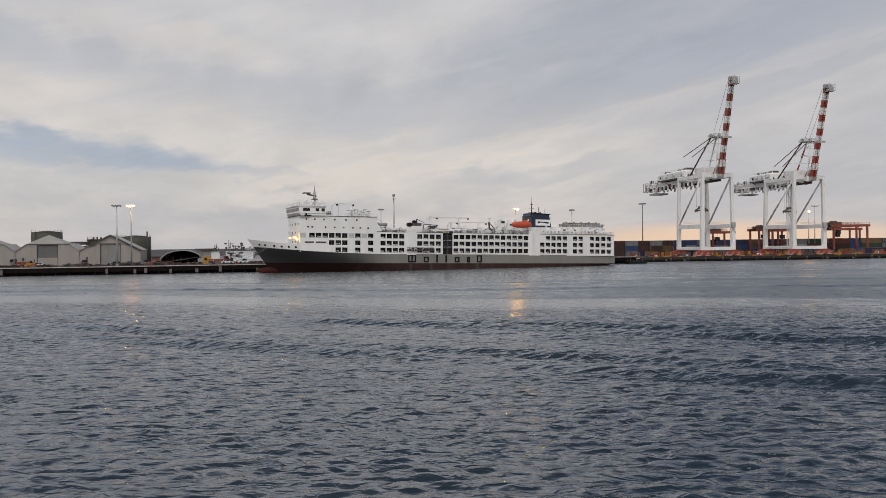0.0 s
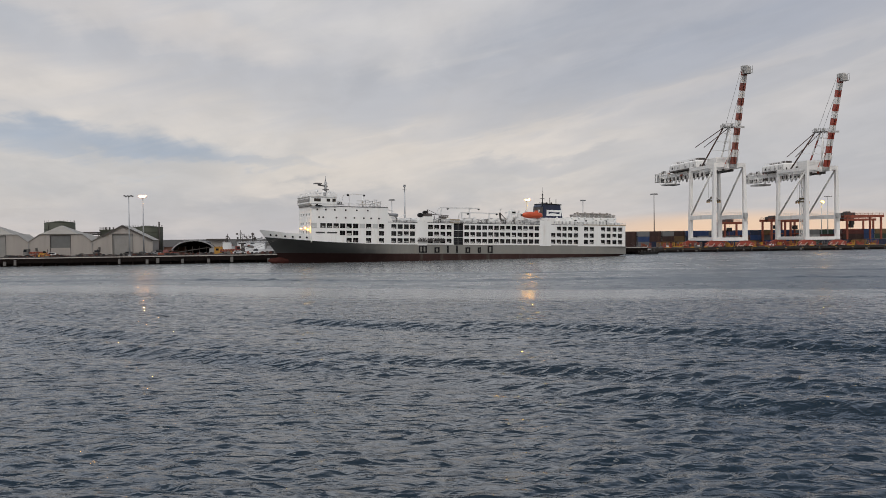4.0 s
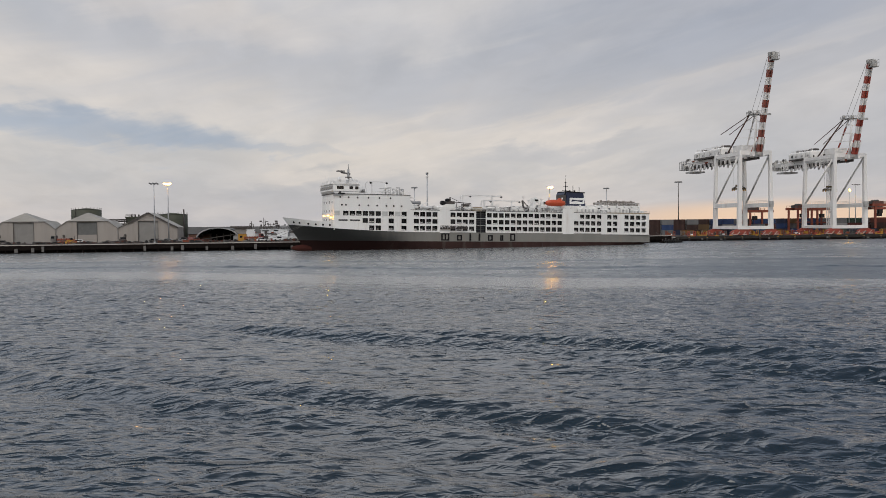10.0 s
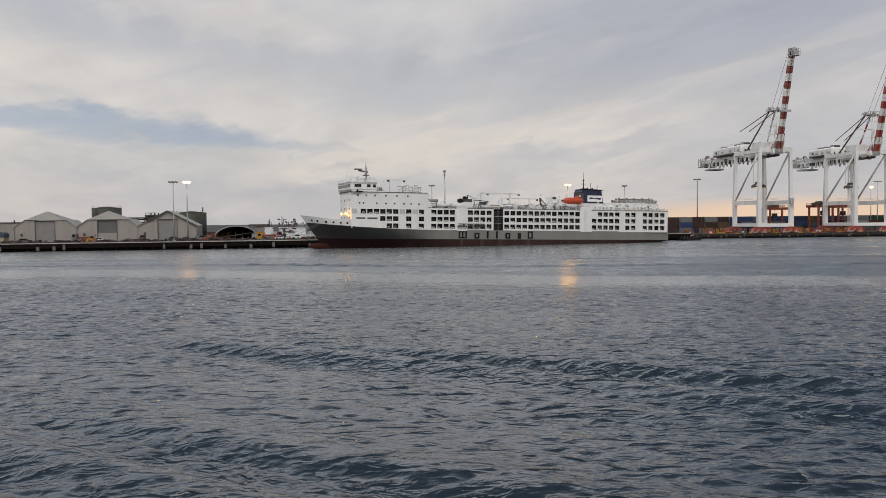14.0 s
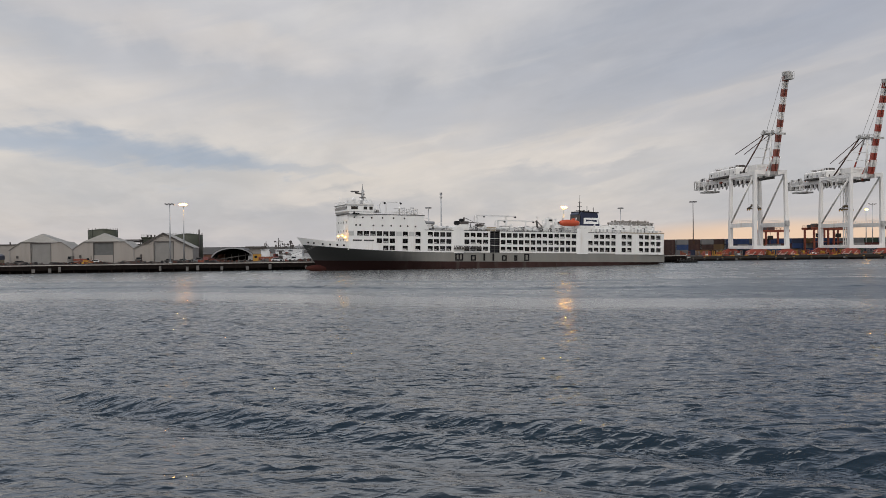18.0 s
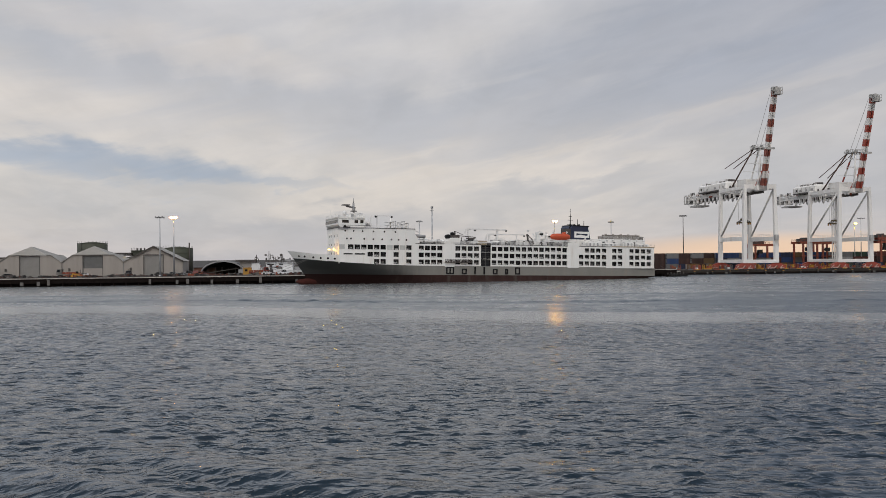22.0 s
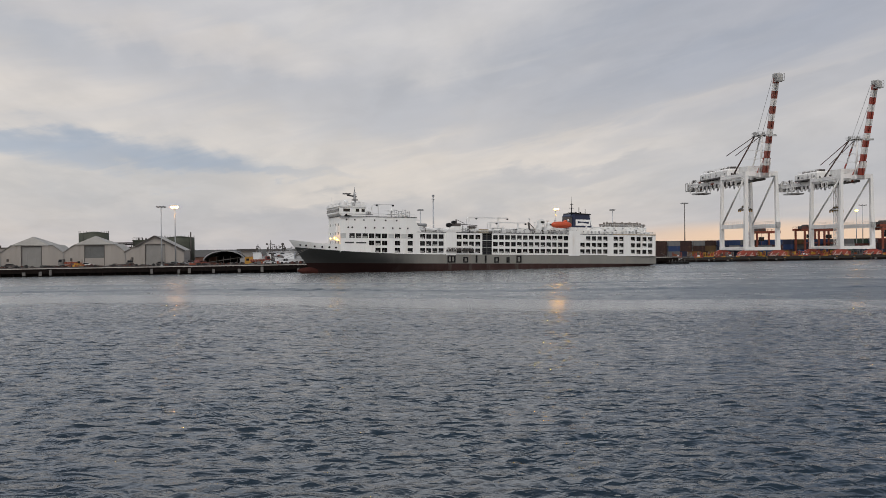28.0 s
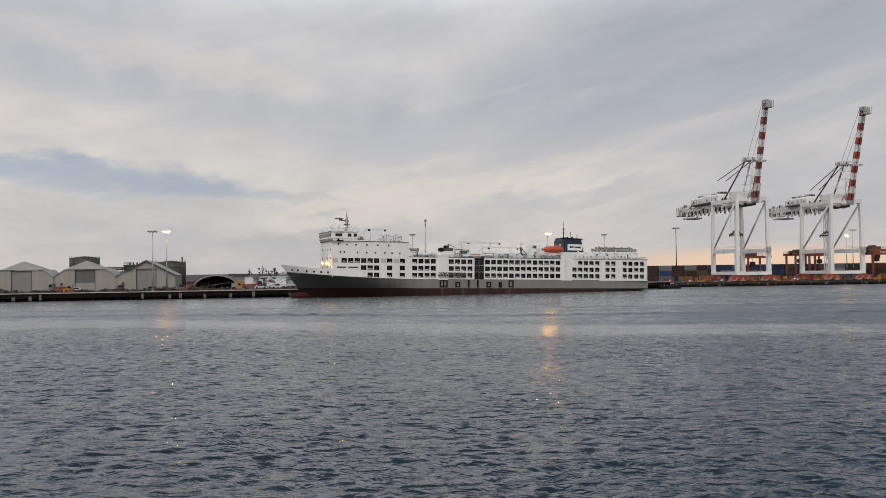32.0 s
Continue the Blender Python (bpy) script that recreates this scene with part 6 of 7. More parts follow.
def container_meshes(colour, length):
    key = (colour, length)
    if key not in PROTO:
        m = surface("container_" + colour, CONTAINER_COLOURS[colour], 0.55, var=0.14, scale=0.5, dirt=(0.16, 0.09, 0.055), dirt_amount=0.35, streak=True, random_tint=0.15)
        w, h = 2.44, 2.6
        bm = B()
        n = int(length / 0.62)
        step = (length - 0.4) / n
        front = []
        for k in range(n):
            x = -length / 2 + 0.2 + k * step
            front += [(x, 0.09), (x + step * 0.2, 0.035), (x + step * 0.5, 0.035), (x + step * 0.7, 0.09)]
        slab(bm, front + [(length / 2 - 0.1, 0.09), (length / 2 - 0.1, w - 0.08), (-length / 2 + 0.1, w - 0.08), (-length / 2 + 0.1, 0.09)], 0.15, h - 0.06)
        body = mesh_of(bm, "panel_body", m)
        bm = B()
        for x in (-length / 2, length / 2 - 0.16):
            for y in (0, w - 0.16):
                box(bm, x, x + 0.16, y, y + 0.16, 0, h)
        for y in (0, w - 0.12):
            for z in (0, h - 0.14):
                box(bm, -length / 2 + 0.16, length / 2 - 0.16, y, y + 0.12, z, z + 0.14)
        frame_mesh = mesh_of(bm, "corner_frame", m)
        bm = B()
        for k in range(4):
            tube(bm, (-length / 2 - 0.03, 0.4 + k * 0.55, 0.2), (-length / 2 - 0.03, 0.4 + k * 0.55, h - 0.2), 0.04, n=6)
        PROTO[key] = (body, frame_mesh, mesh_of(bm, "lock_bar", STEEL))
    return PROTO[key]


WORDS = dict(blue="blue", navy="dark navy", grey="pale grey", brown="rust brown", red="dark red", orange="orange", green="green", white="white", tan="tan")


def make_container(s, d, level, colour, length=12.19):
    body, fr, bars = container_meshes(colour, length)
    ob = thing("shipping_container", right(s, d, EAST_Z + 0.004 + level * 2.604),
               "%s corrugated steel shipping container %s" % (WORDS[colour], "stacked on others" if level else "standing on the quay"), "container", "stacked containers")
    part("panel_body", body, None, ob)
    part("corner_frame", fr, None, ob)
    part("lock_bars", bars, None, ob)
    return ob


STACKS = [
    # s, d, colours from the ground up, length: the stacks beside the ship's stern, then loose boxes before the yard
    (-8.0, 46, ("brown", "brown", "brown"), 12.19), (1.4, 44, ("brown", "brown", "brown"), 6.06), (7.8, 43, ("grey", "blue", "grey"), 6.06), (14.2, 44, ("navy", "brown", "brown"), 6.06),
    (20.6, 43, ("tan", "brown", "grey"), 6.06), (27.0, 45, ("grey", "tan", "brown"), 6.06), (33.4, 44, ("white", "navy", "blue"), 6.06), (39.8, 45, ("navy", "white", "blue"), 6.06),
    (63.0, 41, ("orange",), 6.06), (21.0, 37, ("brown",), 6.06), (33.0, 30.5, ("navy",), 6.06), (40.0, 31, ("navy", "blue"), 6.06), (13.5, 31, ("orange",), 6.06), (24.0, 31, ("tan",), 6.06),
    (49.0, 30.5, ("blue", "grey"), 6.06), (70.0, 31, ("blue",), 6.06), (88.0, 31, ("orange",), 6.06), (123.0, 30.5, ("blue",), 6.06), (56.5, 31, ("tan",), 6.06), (116.0, 30, ("tan",), 6.06),
    (107.0, 30.5, ("navy",), 6.06), (131.0, 31, ("navy",), 12.19), (146.0, 30.5, ("orange",), 6.06),
]
for s, d, colours, length in STACKS:
    for k, c in enumerate(colours):
        make_container(s + 0.05 * k, d, k, c, length)
rng = random.Random(12)
PALETTE = ("blue", "blue", "navy", "brown", "brown", "red", "grey", "white", "tan", "green", "navy", "orange")
s = 49.5
while s < 214:
    length = rng.choice((6.06, 6.06, 12.19))
    for k in range(rng.choice((2, 3, 3, 3))):
        make_container(s + length / 2 - 3.03, 57 + rng.choice((0, 0.4, 0.8)), k, rng.choice(PALETTE), length)
    s += length + rng.choice((0.25, 0.25, 0.25, 2.5))
rng = random.Random(8)
for i in range(15):
    for k in range(rng.choice((2, 3, 3, 3))):
        make_container(-2 + i * 13.2, 84 + rng.uniform(0, 3), k, rng.choice(("blue", "navy", "grey", "brown", "red", "tan", "green", "brown", "navy")))


def make_pole(m, height, label, lit=False, heads=6, wide=4.0, name="floodlight_mast", paint=None, ring=0.0, glow=None, thick=1.0):
    """A tall mast with a crossbar of floodlights."""
    ob = thing(name, m, label, "light mast", "floodlight masts")
    bm = B()
    tube(bm, (0, 0, 0), (0, 0, height), 0.30 * thick, 0.14 * thick, 10)
    tube(bm, (0, 0, 0), (0, 0, 0.5), 0.5, 0.42, 10)
    part("mast", bm, paint or STEEL, ob)
    if thick > 1:
        part("instrument_box", box(B(), -0.42, 0.42, -0.4, 0.4, height - 0.7, height + 0.2), STEEL, ob)
        part("top_platform", box(B(), -0.7, 0.7, -0.6, 0.6, height - 1.6, height - 1.48), STEEL, ob)
    if ring:
        bm = B()
        for k in range(12):
            a, b = 2 * math.pi * k / 12, 2 * math.pi * (k + 1) / 12
            beam(bm, (ring * math.cos(a), ring * math.sin(a), height), (ring * math.cos(b), ring * math.sin(b), height), 0.22)
            if k % 2:
                beam(bm, (0, 0, height + 0.1), (ring * math.cos(a), ring * math.sin(a), height), 0.12)
        part("head_ring", bm, paint or STEEL, ob, "ring of lamps at the mast head")
        for k in range(heads):
            a = 2 * math.pi * k / heads
            x, y = ring * math.cos(a), ring * math.sin(a)
            head = part("lamp_head", box(B(), x - 0.34, x + 0.34, y - 0.3, y + 0.3, height - 0.42, height - 0.02), GREYPAINT, ob)
            part("lamp_glass", box(B(), x - 0.26, x + 0.26, y - 0.24, y + 0.24, height - 0.47, height - 0.42), LAMPOFF, head)
        return ob
    bm = B()
    beam(bm, (-wide / 2, 0, height), (wide / 2, 0, height), 0.14)
    beam(bm, (-wide / 2 + 0.2, 0, height - 0.32), (wide / 2 - 0.2, 0, height - 0.32), 0.1)
    part("crossbar", bm, STEEL, ob)
    for k in range(heads):
        x = -wide / 2 + wide * (k + 0.5) / heads
        top = height
        height = top - (0.3 if heads > 3 and k % 2 else 0.0)
        bm = B()
        prism(bm, [(x - 0.24, height - 0.2), (x + 0.24, height - 0.2), (x + 0.18, height + 0.2), (x - 0.18, height + 0.2)], -0.5, 0.1)
        head = part("lamp_head", bm, GREYPAINT if lit else TRIMDARK, ob)
        bm = B()
        bmesh.ops.create_icosphere(bm, subdivisions=1, radius=0.16 if lit else 0.14)
        for v in bm.verts:
            v.co = Vector((v.co.x * 1.1 + x, v.co.y * 0.5 - 0.56, v.co.z + height))
        part("lamp_glass", bm, (glow or LAMP) if lit else LAMPOFF, head, "lit warm floodlight glass" if lit else "")
        height = top
    return ob


make_pole(left(36.6, 6), 21.4, "tall grey floodlight mast with unlit lamps on the wharf", wide=3.4)
make_pole(left(40.1, 14), 21.6, "tall floodlight mast with warm lit lamps", True, 7, 2.6, glow=LAMPWEST)
make_pole(right(14.2, 45), 26.5, "tall dark floodlight mast with a ring head behind the containers", heads=8, paint=TRIMDARK, ring=1.6)
make_pole(pose(-19.3, 336.2, 2.58, 0, 0, 22), 26.3, "tall grey pole with an instrument box on top behind the ship", heads=1, wide=1.2, thick=1.5)
make_pole(pose(-24.8, 341.5, 2.64, 0, 0, 22), 20.9, "floodlight mast with a ring of unlit lamps behind the ship", heads=6, ring=0.95)
make_pole(pose(57.1, 374.6, 1.73, 0, 0, 22), 21.9, "floodlight mast with a ring of unlit lamps behind the ship", heads=6, ring=0.95)
make_pole(pose(31.0, 358.7, 1.96, 0, 0, 22), 21.6, "floodlight mast with warm lit lamps behind the ship", True, 7, 2.4)
make_pole(pose(206.5, 478.4, 1.73, 0, 0, 8), 23.2, "floodlight mast with warm lit lamps in the container yard", True, 3, 1.5)
make_pole(pose(210.6, 479.9, 1.73, 0, 0, 8), 26.4, "tall unlit floodlight mast in the container yard", heads=5, wide=5.0)
make_pole(right(220.0, 110), 15.0, "small light pole in the container yard", heads=2, wide=2.0)

# ---- sheds on the old wharf ----


def make_shed(s, hip, door, half_open=False, label=""):
    """A gabled wharf shed, wide side roofs lower than the middle bay; its front faces the water."""
    shed = thing("wharf_shed", left(s, 22), label, "shed", "row of wharf sheds")
    if hip:
        prof = [(-11.05, 0), (11.05, 0), (11.05, 5.3), (7.6, 8.0), (-7.2, 8.0), (-11.05, 5.3)]
    else:
        prof = [(-11.05, 0), (10.6, 0), (10.6, 5.5), (0, 11.0), (-11.05, 5.3)]
    deep = 15.0
    dw, dh = (3.5, 7.9) if not hip else (3.45, 7.7)
    # front wall with the door opening
    bm = B()
    right_end = prof[1][0]

    def top(v):
        pts = sorted((p for p in prof if p[1] > 0), key=lambda p: p[0])
        for (x0, z0), (x1, z1) in zip(pts, pts[1:]):
            if x0 <= v <= x1:
                return z0 + (z1 - z0) * (v - x0) / max(1e-6, x1 - x0)
        return pts[0][1]

    def wall_piece(x0, x1, z0):
        prism(bm, [(x0, z0), (x1, z0), (x1, top(x1)), (x0, top(x0))], 0, 0.25)

    cuts = sorted({p[0] for p in prof} | {-dw, dw})
    for x0, x1 in zip(cuts, cuts[1:]):
        inside = x0 >= -dw - 1e-6 and x1 <= dw + 1e-6
        wall_piece(x0, x1, dh if inside else 0)
    part("front_wall", bm, SHEDWALL, shed, "pale corrugated front")
    k = prof[0][0]
    while k < right_end - 0.3:
        if not (-dw - 0.2 < k < dw):
            part("cladding_rib", box(B(), k, k + 0.07, -0.02, 0.0, 0.05, top(k) - 0.06), SHEDWALL, shed)
        k += 1.1
    part("door", box(B(), -dw + 0.02, dw - 0.02, 0.3, 0.42, 3.1 if half_open else 0.0, dh), DOORDARK if half_open else door, shed, "tall grey sliding door")
    if half_open:
        part("lower_door", box(B(), -dw + 0.02, dw - 0.02, 0.12, 0.24, 0, 3.1), SHEDWALL, shed, "pale lower door leaf")
    bm = B()
    for v in (-dw - 0.18, dw):
        box(bm, v, v + 0.18, -0.08, 0.26, 0, dh + 0.18)
    box(bm, -dw, dw, -0.08, 0.26, dh, dh + 0.18)
    part("door_frame", bm, TRIMDARK, shed)
    for v in range(9):
        part("door_rib", box(B(), -dw + 0.35 + v * 0.78, -dw + 0.43 + v * 0.78, 0.25, 0.298, 3.12 if half_open else 0.1, dh - 0.1), DOORDARK if half_open else door, shed)
    part("side_wall", box(B(), prof[0][0], prof[0][0] + 0.2, 0.26, deep, 0, 5.3), SHEDWALL, shed)
    part("side_wall", box(B(), right_end - 0.2, right_end, 0.26, deep, 0, 5.3), SHEDWALL, shed)
    part("back_wall", box(B(), prof[0][0], right_end, deep, deep + 0.2, 0, 5.3), SHEDWALL, shed)

    def sheet(pts, label="", mat=SHEDROOF):
        bm = B()
        a = [bm.verts.new(p) for p in pts]
        b = [bm.verts.new((p[0], p[1], p[2] + 0.14)) for p in pts]
        bm.faces.new(a[::-1]), bm.faces.new(b)
        for i in range(len(pts)):
            j = (i + 1) % len(pts)
            bm.faces.new((a[i], a[j], b[j], b[i]))
        part("roof_sheet", bm, mat, shed, label)

    if hip:
        sheet([(-11.3, -0.3, 5.15), (-7.1, -0.3, 8.1), (-7.1, deep, 8.1), (-11.3, deep, 5.15)])
        sheet([(11.3, -0.3, 5.15), (11.3, deep, 5.15), (7.5, deep, 8.1), (7.5, -0.3, 8.1)])
        sheet([(5.8, -0.3, 8.0), (7.6, -0.3, 8.1), (7.6, deep, 8.1), (5.8, deep, 8.0)])
        sheet([(-6.9, -0.35, 8.12), (5.9, -0.35, 8.12), (-0.4, 3.0, 11.2)], "hipped roof end")
        sheet([(-6.9, -0.35, 8.12), (-0.4, 3.0, 11.2), (-0.4, 6.0, 11.2), (-6.9, deep, 8.12)])
        sheet([(5.9, -0.35, 8.12), (5.9, deep, 8.12), (-0.4, 6.0, 11.2), (-0.4, 3.0, 11.2)])
        sheet([(-6.9, deep, 8.12), (-0.4, 6.0, 11.2), (5.9, deep, 8.12)])
    else:
        sheet([(-11.3, -0.4, 5.2), (0, -0.4, 11.05), (0, deep, 11.05), (-11.3, deep, 5.2)])
        sheet([(10.9, -0.4, 5.4), (10.9, deep, 5.4), (0, deep, 11.05), (0, -0.4, 11.05)])
        bm = B()
        beam(bm, (-7.2, -0.46, 7.2), (0, -0.46, 11.1), 0.16, 0.5)
        beam(bm, (10.9, -0.46, 5.35), (0, -0.46, 11.1), 0.16, 0.5)
        part("barge_board", bm, TRIMDARK, shed, "dark barge boards along the gable")
    part("downpipe", tube(B(), (prof[0][0] + 0.2, -0.16, 0), (prof[0][0] + 0.2, -0.16, 5.0), 0.1, n=6), GREYPAINT, shed)
    part("wall_box", box(B(), -8.6, -7.9, -0.3, -0.06, 2.2, 3.2), TRIMDARK, shed)
    return shed


make_shed(-12.6, True, DOORGREY, False, "pale corrugated wharf shed with a hipped roof and grey door")
make_shed(9.6, True, DOORGREY, True, "pale corrugated wharf shed, dark door half covered by a white leaf")
make_shed(31.4, False, DOORGREY, False, "pale corrugated wharf shed with dark-edged gable and grey door")

# ---- stores and tanks behind the sheds ----


def make_store(s, d, w, deep, h, label, name="storage_building", walls=None, cover=None):
    ob = thing(name, left(s, d), label, "building")
    part("wall", box(B(), -w / 2, w / 2, 0, deep, 0, h - 0.5), walls or TANKGREEN, ob)
    part("roof", box(B(), -w / 2 - 0.2, w / 2 + 0.2, -0.2, deep + 0.2, h - 0.5, h), cover or TANKGREEN, ob)
    bm = B()
    k = -w / 2
    while k < w / 2 - 0.1:
        box(bm, k, k + 0.15, -0.06, 0, 0, h - 0.55)
        k += 1.1
    part("wall_ribs", bm, walls or TANKGREEN, ob)
    bm = B()
    railing(bm, (-w / 2, 0.2, h), (-w / 2 + 4, 0.2, h), 0.9, 1.3, 2, 0.05)
    part("roof_rail", bm, TRIMDARK, ob)
    for k in range(3):
        part("roof_vent", tube(B(), (-w / 4 + k * w / 4, deep / 2, h), (-w / 4 + k * w / 4, deep / 2, h + 0.9), 0.3, n=8), TRIMDARK, ob)
    return ob


def make_tank(s, d, r, h, label, pipe=True):
    ob = thing("storage_tank", left(s, d), label, "tank")
    bm = B()
    tube(bm, (0, 0, 0), (0, 0, h), r, n=36)
    for k in range(1, 5):
        tube(bm, (0, 0, h * k / 5 - 0.05), (0, 0, h * k / 5 + 0.05), r + 0.05, n=36)
    part("shell", bm, TANKGREEN, ob)
    part("roof", tube(B(), (0, 0, h), (0, 0, h + 0.7), r + 0.06, 0.6, n=28), TANKGREEN, ob)
    bm = B()
    for k in range(24):
        a = 2 * math.pi * k / 24
        beam(bm, ((r - 0.1) * math.cos(a), (r - 0.1) * math.sin(a), h), ((r - 0.1) * math.cos(a), (r - 0.1) * math.sin(a), h + 0.9), 0.07)
    part("roof_rail", bm, TRIMDARK, ob)
    if pipe:
        part("side_pipe", tube(B(), (r * 0.84, -r * 0.58, 0), (r * 0.84, -r * 0.58, h + 2.2), 0.3, n=8), TRIMDARK, ob)
    bm = B()
    railing(bm, (-r * 0.5, -r * 0.9, 0), (-r * 0.5, -r * 0.9, 0.1), h, 0.5, 2, 0.05)
    part("ladder", bm, TRIMDARK, ob)
    return ob


make_tank(0.5, 58, 5.85, 13.0, "dark green round storage tank behind the sheds", False)
make_store(20.1, 52, 5.9, 8, 10.0, "low dark green storage building behind the sheds")
make_tank(34.3, 60, 6.15, 10.8, "dark green round storage tank behind the sheds")
ob = thing("pipe_rack", left(17.2, 52), "dark steel pipe rack between the storage buildings", "pipe rack")
for x in (-6.5, -3.5, -0.5):
    part("post", beam(B(), (x, 0, 0), (x, 0, 8.9), 0.3), TRIMDARK, ob)
for z in (7.0, 8.1, 8.8):
    part("pipe", tube(B(), (-9, 0, z), (0.5, 0, z), 0.28, n=8), TRIMDARK, ob)
part("walkway", box(B(), -9, 0.5, -0.5, 0.5, 8.3, 8.45), TRIMDARK, ob)
make_store(-39, 60, 26, 14, 7.6, "long low pale storage building with a dark roof edge", walls=SHEDWALL, cover=TRIMDARK)

# far building at the edge with tarp and pale base
ob = thing("covered_stack", left(-27.5, 16), "blue tarpaulin over a pale stack of pallets beside the shed", "stack")
part("pallets", box(B(), -3.8, 2.6, 0, 4.5, 0, 1.9), surface("pale_pallet_wood", (0.40, 0.33, 0.22), 0.8, var=0.2), ob)
part("tarpaulin", prism(B(), [(-4, 1.9), (2.8, 1.9), (2.7, 3.4), (1.8, 3.9), (-3.2, 3.9), (-3.9, 3.4)], -0.1, 4.6), surface("blue_tarpaulin", (0.05, 0.058, 0.09), 0.6, var=0.2), ob)

# ---- open barrel-roofed hangar ----


def make_hangar():
    ob = thing("barrel_hangar", left(56.4, 25), "open dark barrel-roofed shelter with a pale arched rim", "shelter")
    w, rise, base, deep = 7.8, 3.5, 1.5, 22.0

    def arch(k, extra=0.0):
        a = math.pi * 0.5 * (1 - 2 * k) * 0.86
        r = w / math.sin(math.pi * 0.5 * 0.86)
        f = rise / (r * (1 - math.cos(math.pi * 0.5 * 0.86)))
        return -(r + extra) * math.sin(a), base + rise - f * r * (1 - math.cos(a)) + extra

    n = 20
    bm = B()
    prism(bm, [arch(i / n) for i in range(n + 1)] + [arch(i / n, 0.12) for i in range(n, -1, -1)], 0.3, deep)
    part("roof_shell", bm, surface("dark_tarp_roof", (0.07, 0.072, 0.075), 0.6, var=0.15), ob)
    bm = B()
    for i in range(n):
        prism(bm, [arch(i / n, -0.05), arch((i + 1) / n, -0.05), arch((i + 1) / n, 0.3), arch(i / n, 0.3)], 0.0, 0.35)
    part("arch_rim", bm, GREYPAINT, ob, "pale arched rim")
    for sx in (-1, 1):
        part("side_wall", box(B(), sx * w - 0.15, sx * w + 0.15, 0.3, deep, 0, base + 0.05), GREYPAINT, ob)
    part("back_wall", prism(B(), [arch(i / n, -0.02) for i in range(n + 1)][::-1] + [(-w, 0), (w, 0)], deep - 0.3, deep - 0.05), DARK, ob)
    bm = B()
    for k in range(5):
        beam(bm, (-w + 2 + k * 2.6, 3, 0), (-w + 2 + k * 2.6, 3, 3.0), 0.14)
    beam(bm, (-w + 0.5, 2.6, 0.6), (w - 2, 2.6, 2.5), 0.3)
    part("stored_spar", bm, FENDER, ob)
    part("gate_panel", box(B(), w - 1.9, w + 0.1, -0.25, -0.1, 0, 2.1), GREYPAINT, ob, "pale panel beside the opening")
    return ob


make_hangar()
ob = thing("low_brick_store", left(48.0, 40), "low brown brick store with a dark flat roof", "building")
part("wall", box(B(), -4.5, 4.0, 0, 5, 0, 2.6), surface("brown_brick", (0.16, 0.075, 0.05), 0.9, var=0.2), ob)
part("roof", box(B(), -4.7, 4.2, -0.2, 5.2, 2.6, 2.85), TRIMDARK, ob)
ob = thing("flat_roofed_hut", left(64.6, 34), "small hut with a wide flat dark roof", "building")
part("wall", box(B(), -2.6, 2.6, 0, 5, 0, 5.0), SHEDWALL, ob)
part("roof", box(B(), -4.2, 3.6, -0.8, 6, 5.0, 5.7), TRIMDARK, ob)

# ---- vehicles and boats on the wharf ----


